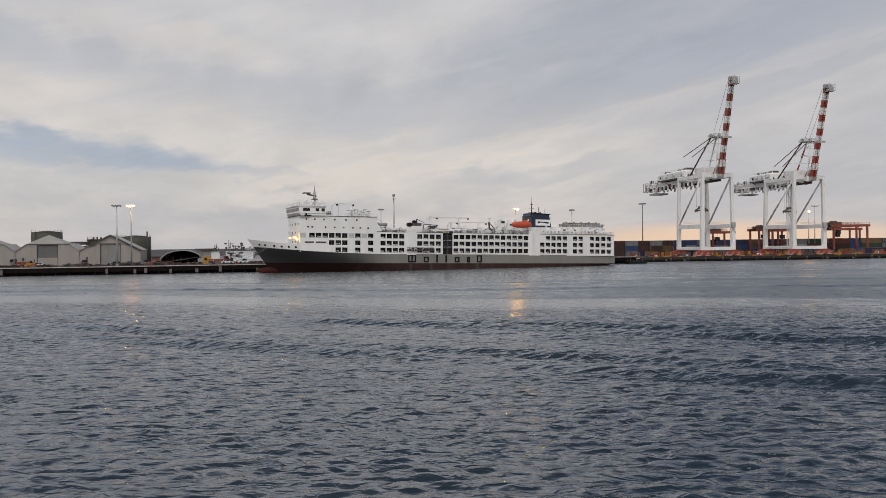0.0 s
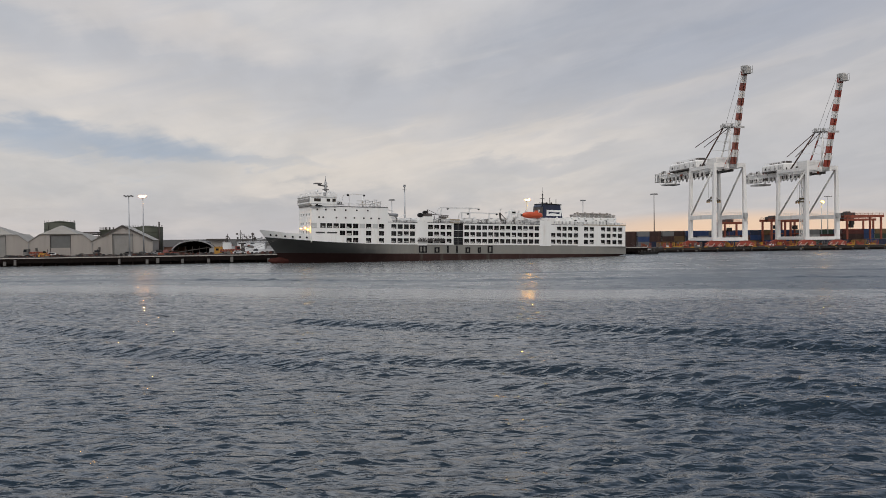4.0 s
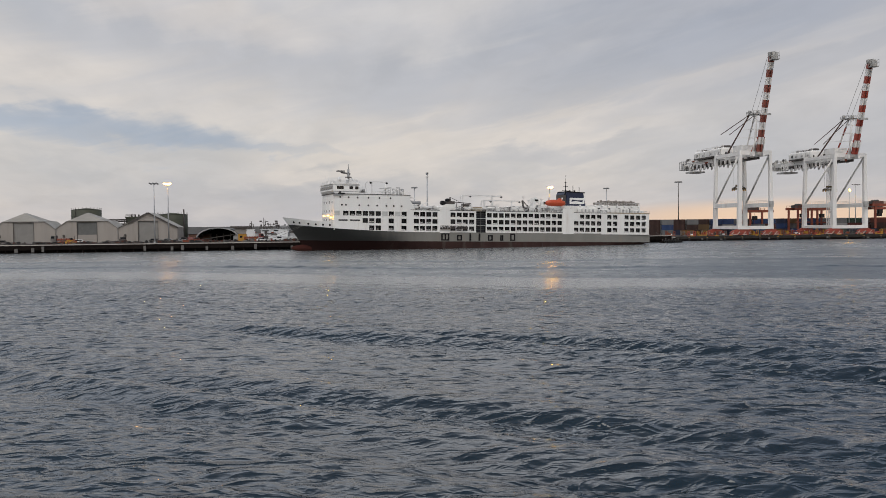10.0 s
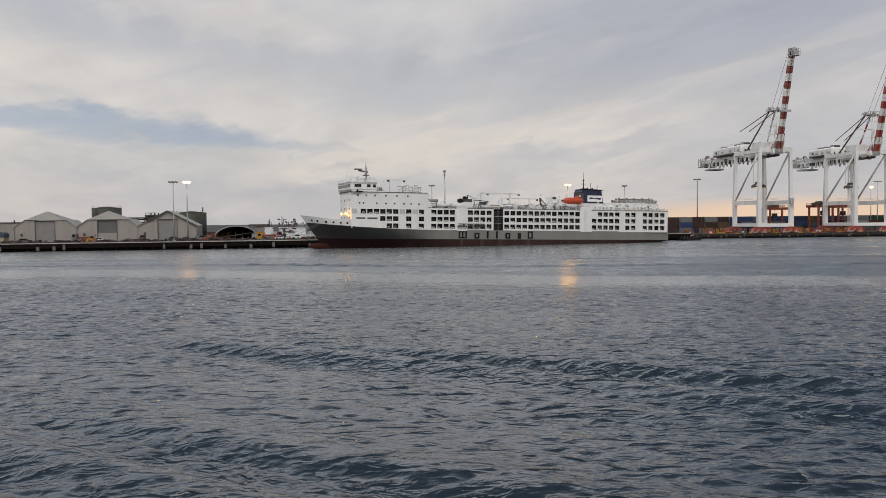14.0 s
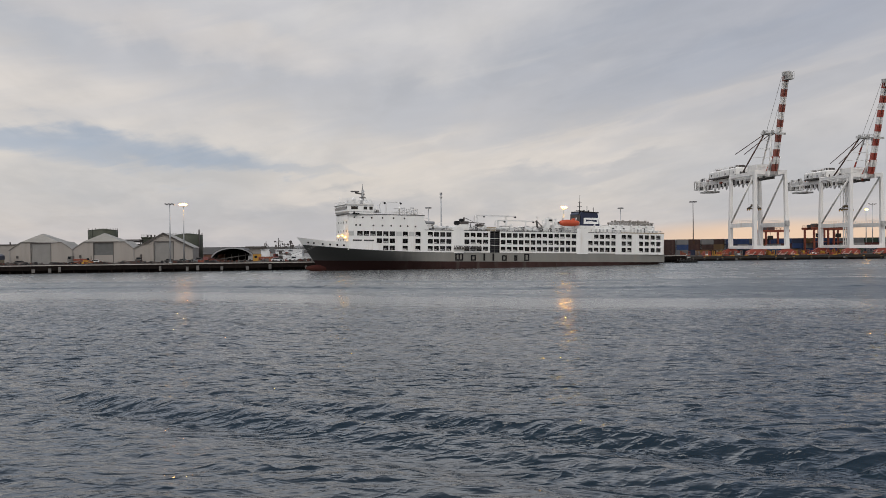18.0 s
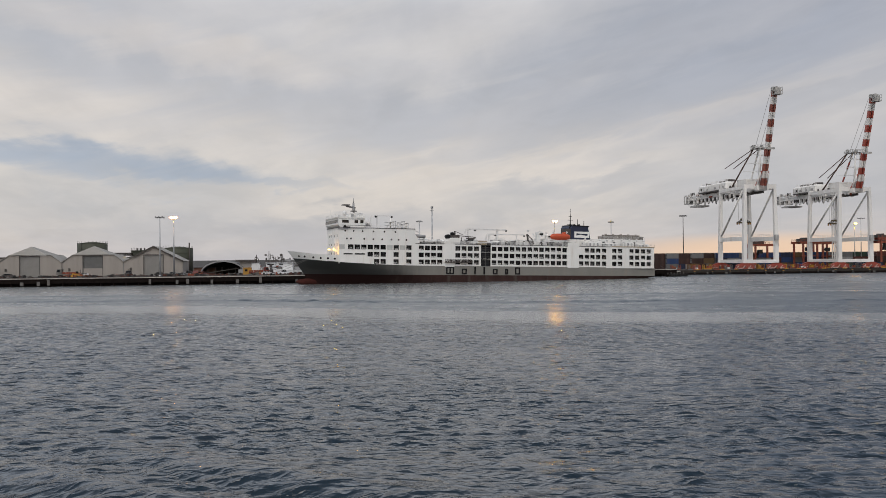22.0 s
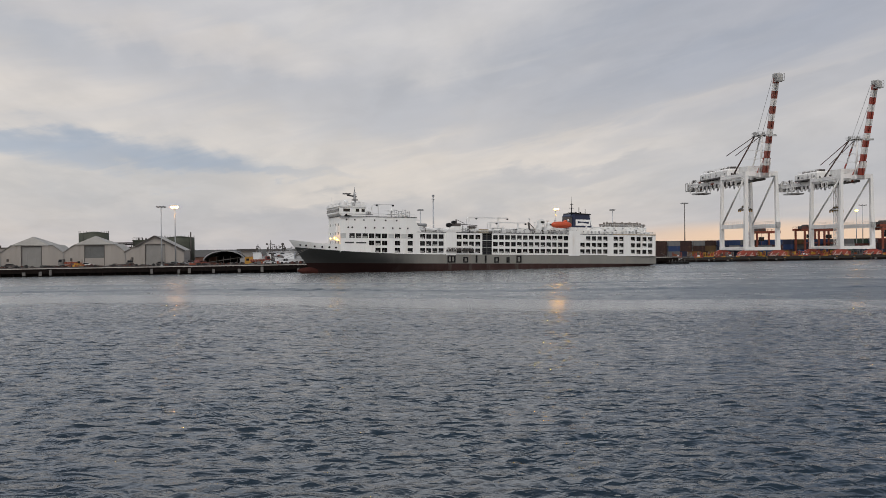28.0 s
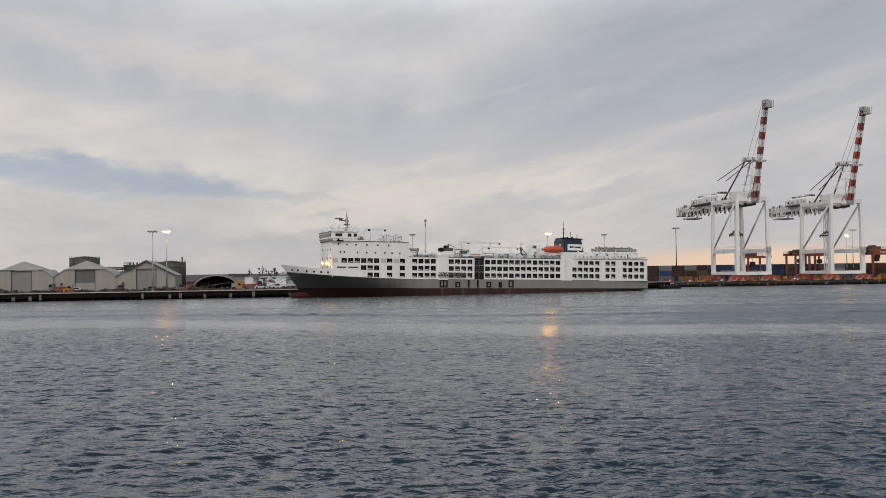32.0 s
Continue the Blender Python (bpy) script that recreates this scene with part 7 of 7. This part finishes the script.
def make_vehicle(m, colour, kind, label):
    """A small van, car or truck: its length runs along x, wheels down on the ground."""
    ob = thing(kind, m, label, "truck" if "truck" in kind else "forklift" if "forklift" in kind else "car", "vehicles on the wharf")
    if kind == "car":
        L, h = 4.4, 1.45
        body = [(-2.2, 0.35), (2.2, 0.35), (2.2, 0.8), (1.1, 0.95), (0.5, h), (-1.3, h), (-1.9, 0.95), (-2.2, 0.9)]
        glass = [(1.0, 0.98), (0.48, h - 0.08), (-1.25, h - 0.08), (-1.75, 0.98)]
        wheels = (-1.35, 1.4)
    elif kind == "pickup_truck":
        L, h = 5.2, 1.8
        body = [(-2.6, 0.45), (2.6, 0.45), (2.6, 1.0), (1.5, 1.1), (0.9, h), (-0.6, h), (-0.8, 1.1), (-2.6, 1.1)]
        glass = [(1.4, 1.13), (0.85, h - 0.1), (-0.5, h - 0.1), (-0.6, 1.13)]
        wheels = (-1.6, 1.7)
    elif kind == "forklift":
        L, h = 3.4, 2.2
        body = [(-1.5, 0.4), (1.1, 0.4), (1.1, 1.1), (0.4, 1.2), (-0.5, 1.3), (-1.5, 1.4)]
        glass = [(-0.4, 1.4), (0.6, 1.4), (0.4, 2.1), (-0.3, 2.1)]
        wheels = (-1.0, 0.8)
    else:
        L, h = 7.4, 2.9
        body = [(-3.7, 0.8), (3.7, 0.8), (3.7, 1.8), (3.4, h), (1.8, h), (1.8, 1.1), (-3.7, 1.1)]
        glass = [(3.62, 1.85), (3.36, h - 0.2), (2.4, h - 0.2), (2.4, 1.85)]
        wheels = (-2.6, -1.5, 2.8)
    part("body", prism(B(), body, -0.9, 0.9), colour, ob)
    part("window", prism(B(), glass, -0.92, 0.92), GLASSD, ob)
    wheel = mesh_of(tube(B(), (0, -0.12, 0), (0, 0.12, 0), 0.42, n=12), "wheel", RUBBER)
    for x in wheels:
        for y in (-0.85, 0.85):
            w = part("wheel", wheel, None, ob)
            w.location = (x, y, 0.42)
    for y in (-0.6, 0.6):
        part("headlight", box(B(), body[1][0] - 0.02, body[1][0] + 0.03, y - 0.15, y + 0.15, 0.72, 0.9), LAMPOFF, ob)
    if kind == "truck":
        bm = B()
        for k in range(6):
            tube(bm, (-3.3 + k * 0.9, -0.8, 1.5), (-3.3 + k * 0.9, 0.8, 1.5), 0.38, n=8)
        part("load", bm, RUSTRED, ob, "rusty drums on the truck bed")
    if kind == "forklift":
        bm = B()
        for y in (-0.4, 0.4):
            beam(bm, (1.25, y, 0.1), (1.25, y, 2.7), 0.14)
            beam(bm, (1.25, y, 0.2), (2.3, y, 0.2), 0.12)
        part("lift_mast", bm, TRIMDARK, ob)
    return ob


for s, d, colour, kind, label, turn in (
    (5.2, 17, YELLOW, "forklift", "yellow forklift parked before the sheds", 20),
    (8.4, 16.5, WHITECAR, "car", "white car parked before the shed", 3),
    (1.9, 17.5, FENDER, "truck", "worn grey flatbed truck with rusty drums", 175),
    (44.4, 19, TRIMDARK, "pickup_truck", "dark pickup truck parked beside the shed", 5),
    (39.4, 18.5, GREYPAINT, "car", "grey car parked beside the shed", 0),
    (49.6, 19, REDPAINT, "car", "red car parked beside the shelter", 8),
    (46.8, 21, REDPAINT, "pickup_truck", "red pickup truck parked beside the shelter", 90),
    (34.8, 17, TRIMDARK, "car", "dark car parked before the shed door", 0),
    (74.0, 12, WHITECAR, "car", "white car parked on the wharf", 4),
    (80.5, 13, WHITECAR, "pickup_truck", "white pickup truck parked on the wharf", 175),
    (23.2, 18, TRIMDARK, "forklift", "dark forklift parked between the sheds", 80),
    (70.6, 16, REDPAINT, "truck", "red flatbed truck with rusty drums", 10),
    (-18.5, 18, TRIMDARK, "car", "dark car parked before the shed", 0),
):
    make_vehicle(left(s, d) @ pose(0, 0, 0.0, 0, 0, turn), colour, kind, label)



def make_heap(s, d, wide, high, paints, seed, label):
    """A heap of loose machine pieces, pipes and frames."""
    ob = thing("machinery_heap", left(s, d), label, "heap", "heaps of gear on the wharf")
    r = random.Random(seed)
    for k in range(int(wide * 4)):
        x, y = r.uniform(-wide / 2, wide / 2), r.uniform(0, 2.2)
        top = high * (1 - 0.7 * abs(2 * x / wide)) * r.uniform(0.5, 1.0)
        bm = B()
        pick = k % 3
        if pick == 0:
            a, b = r.uniform(0.3, 0.8), r.uniform(0.3, 0.7)
            box(bm, x - a, x + a, y, y + b, 0, max(0.3, top * 0.7))
            part("casing", bm, r.choice(paints), ob)
        elif pick == 1:
            tube(bm, (x - r.uniform(0.5, 1.3), y, r.uniform(0.15, 0.5)), (x + r.uniform(0.4, 1.2), y + 0.3, top), 0.14, n=8)
            part("pipe", bm, r.choice(paints), ob)
        else:
            rr = r.uniform(0.3, 0.55)
            tube(bm, (x, y - 0.25, rr), (x, y + 0.25, rr), rr, n=12)
            part("drum", bm, r.choice(paints), ob)
    return ob


DULLRUST = surface("dull_rust_paint", (0.085, 0.032, 0.022), 0.85, var=0.3, scale=1.0)
RUSTORANGE = surface("rust_orange_machine_paint", (0.26, 0.085, 0.035), 0.75, var=0.3, scale=1.0)
make_heap(6.0, 14.5, 5.5, 2.4, (RUSTORANGE, RUSTRED, YELLOW, RUSTORANGE, TRIMDARK), 3, "heap of rusty orange machine parts and pipes on the wharf")
make_heap(2.4, 15.0, 4.5, 1.6, (RUSTRED, TRIMDARK, RUSTORANGE, RUBBER), 4, "low heap of rust-red scrap and tyres on the wharf")
make_heap(37.0, 16.0, 5.0, 1.9, (TRIMDARK, RUBBER, FENDER, TRIMDARK), 5, "dark heap of tyres, pipes and gear on the wharf")
make_heap(42.6, 16.5, 5.0, 2.2, (TRIMDARK, RUBBER, FENDER, GREYPAINT), 6, "dark heap of machine parts beside the parked cars")
make_heap(47.5, 16.0, 5.5, 1.9, (RUSTRED, TRIMDARK, RUSTRED, RUSTORANGE), 7, "heap of red-painted frames and pipes on the wharf")
make_heap(-6.0, 16.0, 4.0, 1.2, (TRIMDARK, RUBBER, GREYPAINT), 8, "low dark heap of tyres and gear on the wharf")
make_heap(17.5, 16.5, 4.0, 1.5, (TRIMDARK, RUSTRED, FENDER), 9, "low heap of dark gear between the sheds")
for s, wide, high, seed in ((-22.0, 7.0, 0.9, 21), (-12.5, 8.0, 0.8, 22), (-2.0, 6.0, 1.0, 23), (11.5, 8.0, 0.9, 24), (22.0, 8.0, 1.0, 25), (29.5, 7.0, 0.9, 26), (40.0, 6.0, 1.3, 27), (53.0, 9.0, 1.0, 28), (61.5, 7.0, 1.2, 29), (-31.0, 8.0, 0.9, 30), (84.0, 8.0, 1.2, 31)):
    make_heap(s, 9.5, wide, high, (TRIMDARK, DULLRUST, RUBBER, FENDER, TRIMDARK, DULLRUST, RUBBER), seed, "low heap of dark and rusty gear along the wharf edge")
make_heap(69.5, 14.0, 5.0, 1.9, (RUSTORANGE, RUSTRED, YELLOW, FENDER), 10, "heap of orange and rusty gear on the wharf")
make_heap(76.8, 13.0, 5.0, 1.5, (FENDER, TRIMDARK, RUSTRED, DECKWHITE), 11, "low heap of grey and white gear on the wharf")

ob = thing("site_cabin", left(66.0, 20), "yellow steel site cabin on the wharf", "cabin")
part("body", box(B(), -1.5, 1.5, 0, 2.4, 0.0, 2.6), YELLOW, ob)
part("roof", box(B(), -1.6, 1.6, -0.1, 2.5, 2.6, 2.75), YELLOW, ob)
part("window", box(B(), -0.9, 0.1, -0.04, 0, 1.3, 2.1), GLASSD, ob)
part("door", box(B(), 0.4, 1.2, -0.04, 0, 0.2, 2.2), YELLOW, ob)


def make_boat(m, L, label, mast=7.0, hull=None, up=2.6):
    """A small work boat standing behind the quay edge, seen over it: hull, wheelhouse, mast and rails."""
    ob = thing("work_boat", m, label, "boat", "boats behind the wharf")
    hull = hull or WHITECAR
    bm = B()
    prev = None
    for i in range(9):
        f = i / 8
        x = -L / 2 + L * f
        w = L * 0.15 * (1 - max(0, (f - 0.55) / 0.45) ** 2 * 0.97)
        top = 1.5 + 0.9 * f ** 2
        ring = [bm.verts.new(p) for p in ((x, -w, top), (x, -w * 0.75, 0.0), (x, w * 0.75, 0.0), (x, w, top))]
        if prev:
            for k in range(4):
                bm.faces.new((prev[k], prev[(k + 1) % 4], ring[(k + 1) % 4], ring[k]))
        else:
            bm.faces.new(ring)
        prev = ring
    bm.faces.new(prev)
    part("hull", bm, hull, ob)
    part("wheelhouse", prism(B(), [(-L * 0.1, 1.6), (L * 0.22, 1.7), (L * 0.18, 1.7 + up), (-L * 0.1, 1.6 + up)], -L * 0.1, L * 0.1), WHITECAR, ob)
    part("window_band", box(B(), -L * 0.08, L * 0.17, -L * 0.1 - 0.04, -L * 0.1, 1.0 + up, 1.4 + up), GLASSD, ob)
    part("cabin_roof", box(B(), -L * 0.13, L * 0.22, -L * 0.12, L * 0.12, 1.7 + up, 1.85 + up), WHITECAR, ob)
    bm = B()
    tube(bm, (0, 0, 1.8 + up), (0, 0, 1.8 + up + mast), 0.2, 0.12, 8)
    tube(bm, (0.9, 0.3, 1.8 + up), (0.5, 0.2, 1.8 + up + mast * 0.8), 0.14, 0.1, 8)
    beam(bm, (-L * 0.3, 0, 1.5), (0, 0, 1.8 + up + mast * 0.8), 0.06)
    gear = random.Random(int(L * 7 + mast * 31))
    for k in range(9):
        x, z = gear.uniform(-1.3, 1.3), 1.9 + up + gear.uniform(0.0, 0.75) * mast
        a, h = gear.uniform(0.15, 0.6), gear.uniform(0.2, 0.8)
        if k % 3:
            box(bm, x - a, x + a, -0.35, 0.35, z, z + h)
        else:
            beam(bm, (0, 0, z), (x * 1.4, 0.2, z + h), 0.12)
    part("mast", bm, TRIMDARK if mast > 2.0 else GREYPAINT, ob)
    for k in range(4):
        x, h = gear.uniform(-L * 0.44, L * 0.3), gear.uniform(0.8, 2.4)
        part("deck_gear", box(B(), x - 0.5, x + 0.6, -L * 0.11, -L * 0.02, 1.5, 1.5 + h), gear.choice((WHITECAR, GREYPAINT, FENDER, TRIMDARK, RUSTRED)), ob)
    part("deck_box", box(B(), -L * 0.36, -L * 0.16, -L * 0.09, L * 0.09, 1.5, 2.9), GREYPAINT, ob)
    part("deck_box", box(B(), L * 0.26, L * 0.34, -L * 0.06, L * 0.06, 1.8, 2.8), FENDER, ob)
    bm = B()
    railing(bm, (-L * 0.48, -L * 0.14, 1.5), (L * 0.2, -L * 0.14, 1.6), 0.9, 1.0, 2, 0.04)
    part("rail", bm, DECKWHITE, ob)
    return ob


for s, d, L, label, mast, hull, turn in ((82.0, 22, 13.0, "white work boat with wheelhouse and rails behind the wharf", 1.8, None, 170),
                                         (73.6, 30, 11.0, "dark hulled work boat with a tall cluttered mast", 4.6, TRIMDARK, 10),
                                         (68.8, 30, 10.0, "white work boat with a tall cluttered mast", 3.2, None, 185),
                                         (78.2, 32, 12.0, "white and grey work boat behind the wharf", 3.6, GREYPAINT, 8),
                                         (86.5, 28, 11.0, "grey work boat with a short mast behind the wharf", 2.2, GREYPAINT, 176),
                                         (75.5, 40, 13.0, "dark grey work boat with a tall mast", 2.4, TRIMDARK, 172)):
    make_boat(left(s, d) @ pose(0, 0, 0.0, 0, 0, turn), L, label, mast, hull)
ob = thing("grey_plant_block", left(88.0, 34), "grey boxy plant building beyond the bow", "building")
part("wall", box(B(), -3.2, 3.2, 0, 6, 0, 6.6), GREYPAINT, ob)
part("roof", box(B(), -3.4, 3.4, -0.2, 6.2, 6.6, 6.9), GREYPAINT, ob)
part("stack_pipe", tube(B(), (-2.2, 1, 6.9), (-2.2, 1, 8.0), 0.3, n=8), TRIMDARK, ob)

# cargo frames and gear along the container quay


def make_rack(s, d, colour, length, label):
    """An open cargo frame: base, end walls with cross bracing and a few tied-down pieces."""
    ob = thing("cargo_rack", right(s, d), label, "cargo rack", "cargo racks on the quay")
    part("base", box(B(), -length / 2, length / 2, 0, 2.3, 0, 0.5), colour, ob)
    for x in (-length / 2 + 0.1, length / 2 - 0.1):
        bm = B()
        for y in (0.1, 2.2):
            beam(bm, (x, y, 0.5), (x, y, 2.3), 0.22)
        beam(bm, (x, 0.1, 2.2), (x, 2.2, 2.2), 0.2)
        beam(bm, (x, 0.1, 0.5), (x, 2.2, 2.2), 0.14)
        part("end_frame", bm, colour, ob)
    load = random.Random(int(s * 10))
    x = -length / 2 + 0.3
    while x < length / 2 - 0.5:
        w, h = load.uniform(0.4, 1.1), load.uniform(0.3, 1.5)
        if load.random() < 0.75:
            bm = B()
            if load.random() < 0.4:
                tube(bm, (x, 1.1, 0.5 + w * 0.4), (min(x + w * 1.5, length / 2 - 0.2), 1.1, 0.5 + w * 0.4), w * 0.4, n=10)
            else:
                box(bm, x, min(x + w, length / 2 - 0.2), 0.3, 1.9, 0.5, 0.5 + h)
            part("load", bm, load.choice((YELLOW, RUSTRED, CRANERED, FENDER, TRIMDARK, WHITECAR, RUSTORANGE, colour)), ob)
        else:
            part("stake", beam(B(), (x, 0.1, 0.5), (x, 0.1, 2.1), 0.14), colour, ob)
        x += w + 0.1
    return ob


rng = random.Random(21)
paints = ((YELLOW, "yellow-painted open steel cargo rack on the quay"), (RUSTRED, "rust-red open steel cargo rack on the quay"), (CRANERED, "red open steel cargo rack on the quay"),
          (FENDER, "weathered grey open cargo rack on the quay"), (surface("tan_timber", (0.24, 0.15, 0.07), 0.8, var=0.25), "tan timber-decked cargo rack on the quay"))
for i in range(52):
    m, label = rng.choice(paints)
    make_rack(2 + i * 4.2 + rng.uniform(-0.6, 0.6), 5.0 + (i % 3) * 3.2 if i % 2 else 23.0 + (i % 5) * 0.5, m, rng.choice((3.0, 4.0, 4.0)), label)

# rubber fenders with yellow caps on the container quay's face, and stop blocks behind the edge
bm = B()
tube(bm, (0, -0.55, -0.3), (0, -0.55, 1.35), 0.42, n=10)
fender_mesh = mesh_of(bm, "quay_fender", RUBBER)
cap_mesh = mesh_of(tube(B(), (0, -0.55, 1.36), (0, -0.55, 1.5), 0.44, 0.4, n=10), "cap", YELLOW)
block_mesh = mesh_of(box(B(), -0.9, 0.9, 0, 0.7, 0, 0.62), "wheel_stop", YELLOW)
for i in range(26):
    ob = thing("quay_fender", right(1 + i * 8.2, 0, 0), "black rubber fender with yellow cap on the quay face", "fender", "quay fenders")
    part("rubber", fender_mesh, None, ob)
    part("cap", cap_mesh, None, ob)
for i in range(20):
    b = new("edge_block", block_mesh)
    b.matrix_world = right(4 + i * 9.7 + rng.uniform(-2, 2), 1.4)
    tagged(b, "yellow-painted concrete stop block on the quay edge", "block", "edge blocks")

# mooring platform and tyres at the ship's stern
theta = math.degrees(math.atan(0.404))
ob = thing("mooring_pontoon", pose(80.0, 352.5, 0, 0, 0, theta), "dark low pontoon with tyre fenders at the ship's stern", "pontoon")
part("deck", box(B(), -4.2, 4.6, -1.6, 2.2, -0.4, 0.75), QUAYDARK, ob)
tyre = B()
prev = None
for i in range(12):
    a = 2 * math.pi * i / 12
    ring = [tyre.verts.new(((0.48 + 0.17 * math.cos(b)) * math.cos(a), 0.17 * math.sin(b), (0.48 + 0.17 * math.cos(b)) * math.sin(a))) for b in (0, 1.57, 3.14, 4.71)]
    if prev:
        for k in range(4):
            tyre.faces.new((prev[k], prev[(k + 1) % 4], ring[(k + 1) % 4], ring[k]))
    else:
        first = ring
    prev = ring
for k in range(4):
    tyre.faces.new((prev[k], prev[(k + 1) % 4], first[(k + 1) % 4], first[k]))
tyre = mesh_of(tyre, "tyre_fender", RUBBER)
for k in range(8):
    p = part("tyre_fender", tyre, None, ob)
    p.location = (-3.8 + k * 1.1, -1.72, 0.6)
for k in range(6):
    part("bollard", tube(B(), (-3.6 + k * 1.5, 0.4, 0.75), (-3.6 + k * 1.5, 0.4, 1.5 + 0.4 * (k % 2)), 0.2, n=8), TRIMDARK, ob)

# mooring lines
for a, b in (((-58.5, 281.5, 8.6), (-92.0, 298.2, 3.1)), ((-58.0, 281.8, 8.6), (-84.0, 299.7, 3.1)), ((73.0, 350.0, 4.6), (88.5, 380.0, 3.1))):
    bm = B()
    p, q = Vector(a), Vector(b)
    pts = [p.lerp(q, i / 8) - Vector((0, 0, 1.6 * math.sin(math.pi * i / 8))) for i in range(9)]
    for u, v in zip(pts, pts[1:]):
        tube(bm, u, v, 0.05, n=6)
    solid("mooring_line", bm, FENDER, "slack grey mooring rope from ship to wharf", "rope", group="mooring lines")

# bollards along the wharf edge
bm = B()
tube(bm, (0, 0, 0), (0, 0, 0.55), 0.22, 0.2, 10)
tube(bm, (0, 0, 0.55), (0, 0, 0.75), 0.34, 0.3, 10)
boll = mesh_of(bm, "bollard", TRIMDARK)
for i in range(14):
    b = new("bollard", boll)
    b.matrix_world = left(-40 + i * 10.4, 0.9)
    tagged(b, "dark iron mooring bollard on the wharf edge", "bollard", "mooring bollards")
for i in range(18):
    b = new("bollard", boll)
    b.matrix_world = right(-2 + i * 12.0, 0.9)
    tagged(b, "dark iron mooring bollard on the wharf edge", "bollard", "mooring bollards")


# ---- what moves ----


def motions():
    run = Vector((-0.20, -0.98, 0)) * 2.9
    walk(middle, [(t, pose(0.36 * t, -0.12 * t, 0)) for t in (0, 16, 32)])
    walk(harbour, [(t, pose(0.16 * t, -0.05 * t, 0)) for t in (0, 16, 32)])
    walk(waves, [(t, pose(run.x * t, run.y * t, 0)) for t in (0, 8, 16, 24, 32)])


motions()
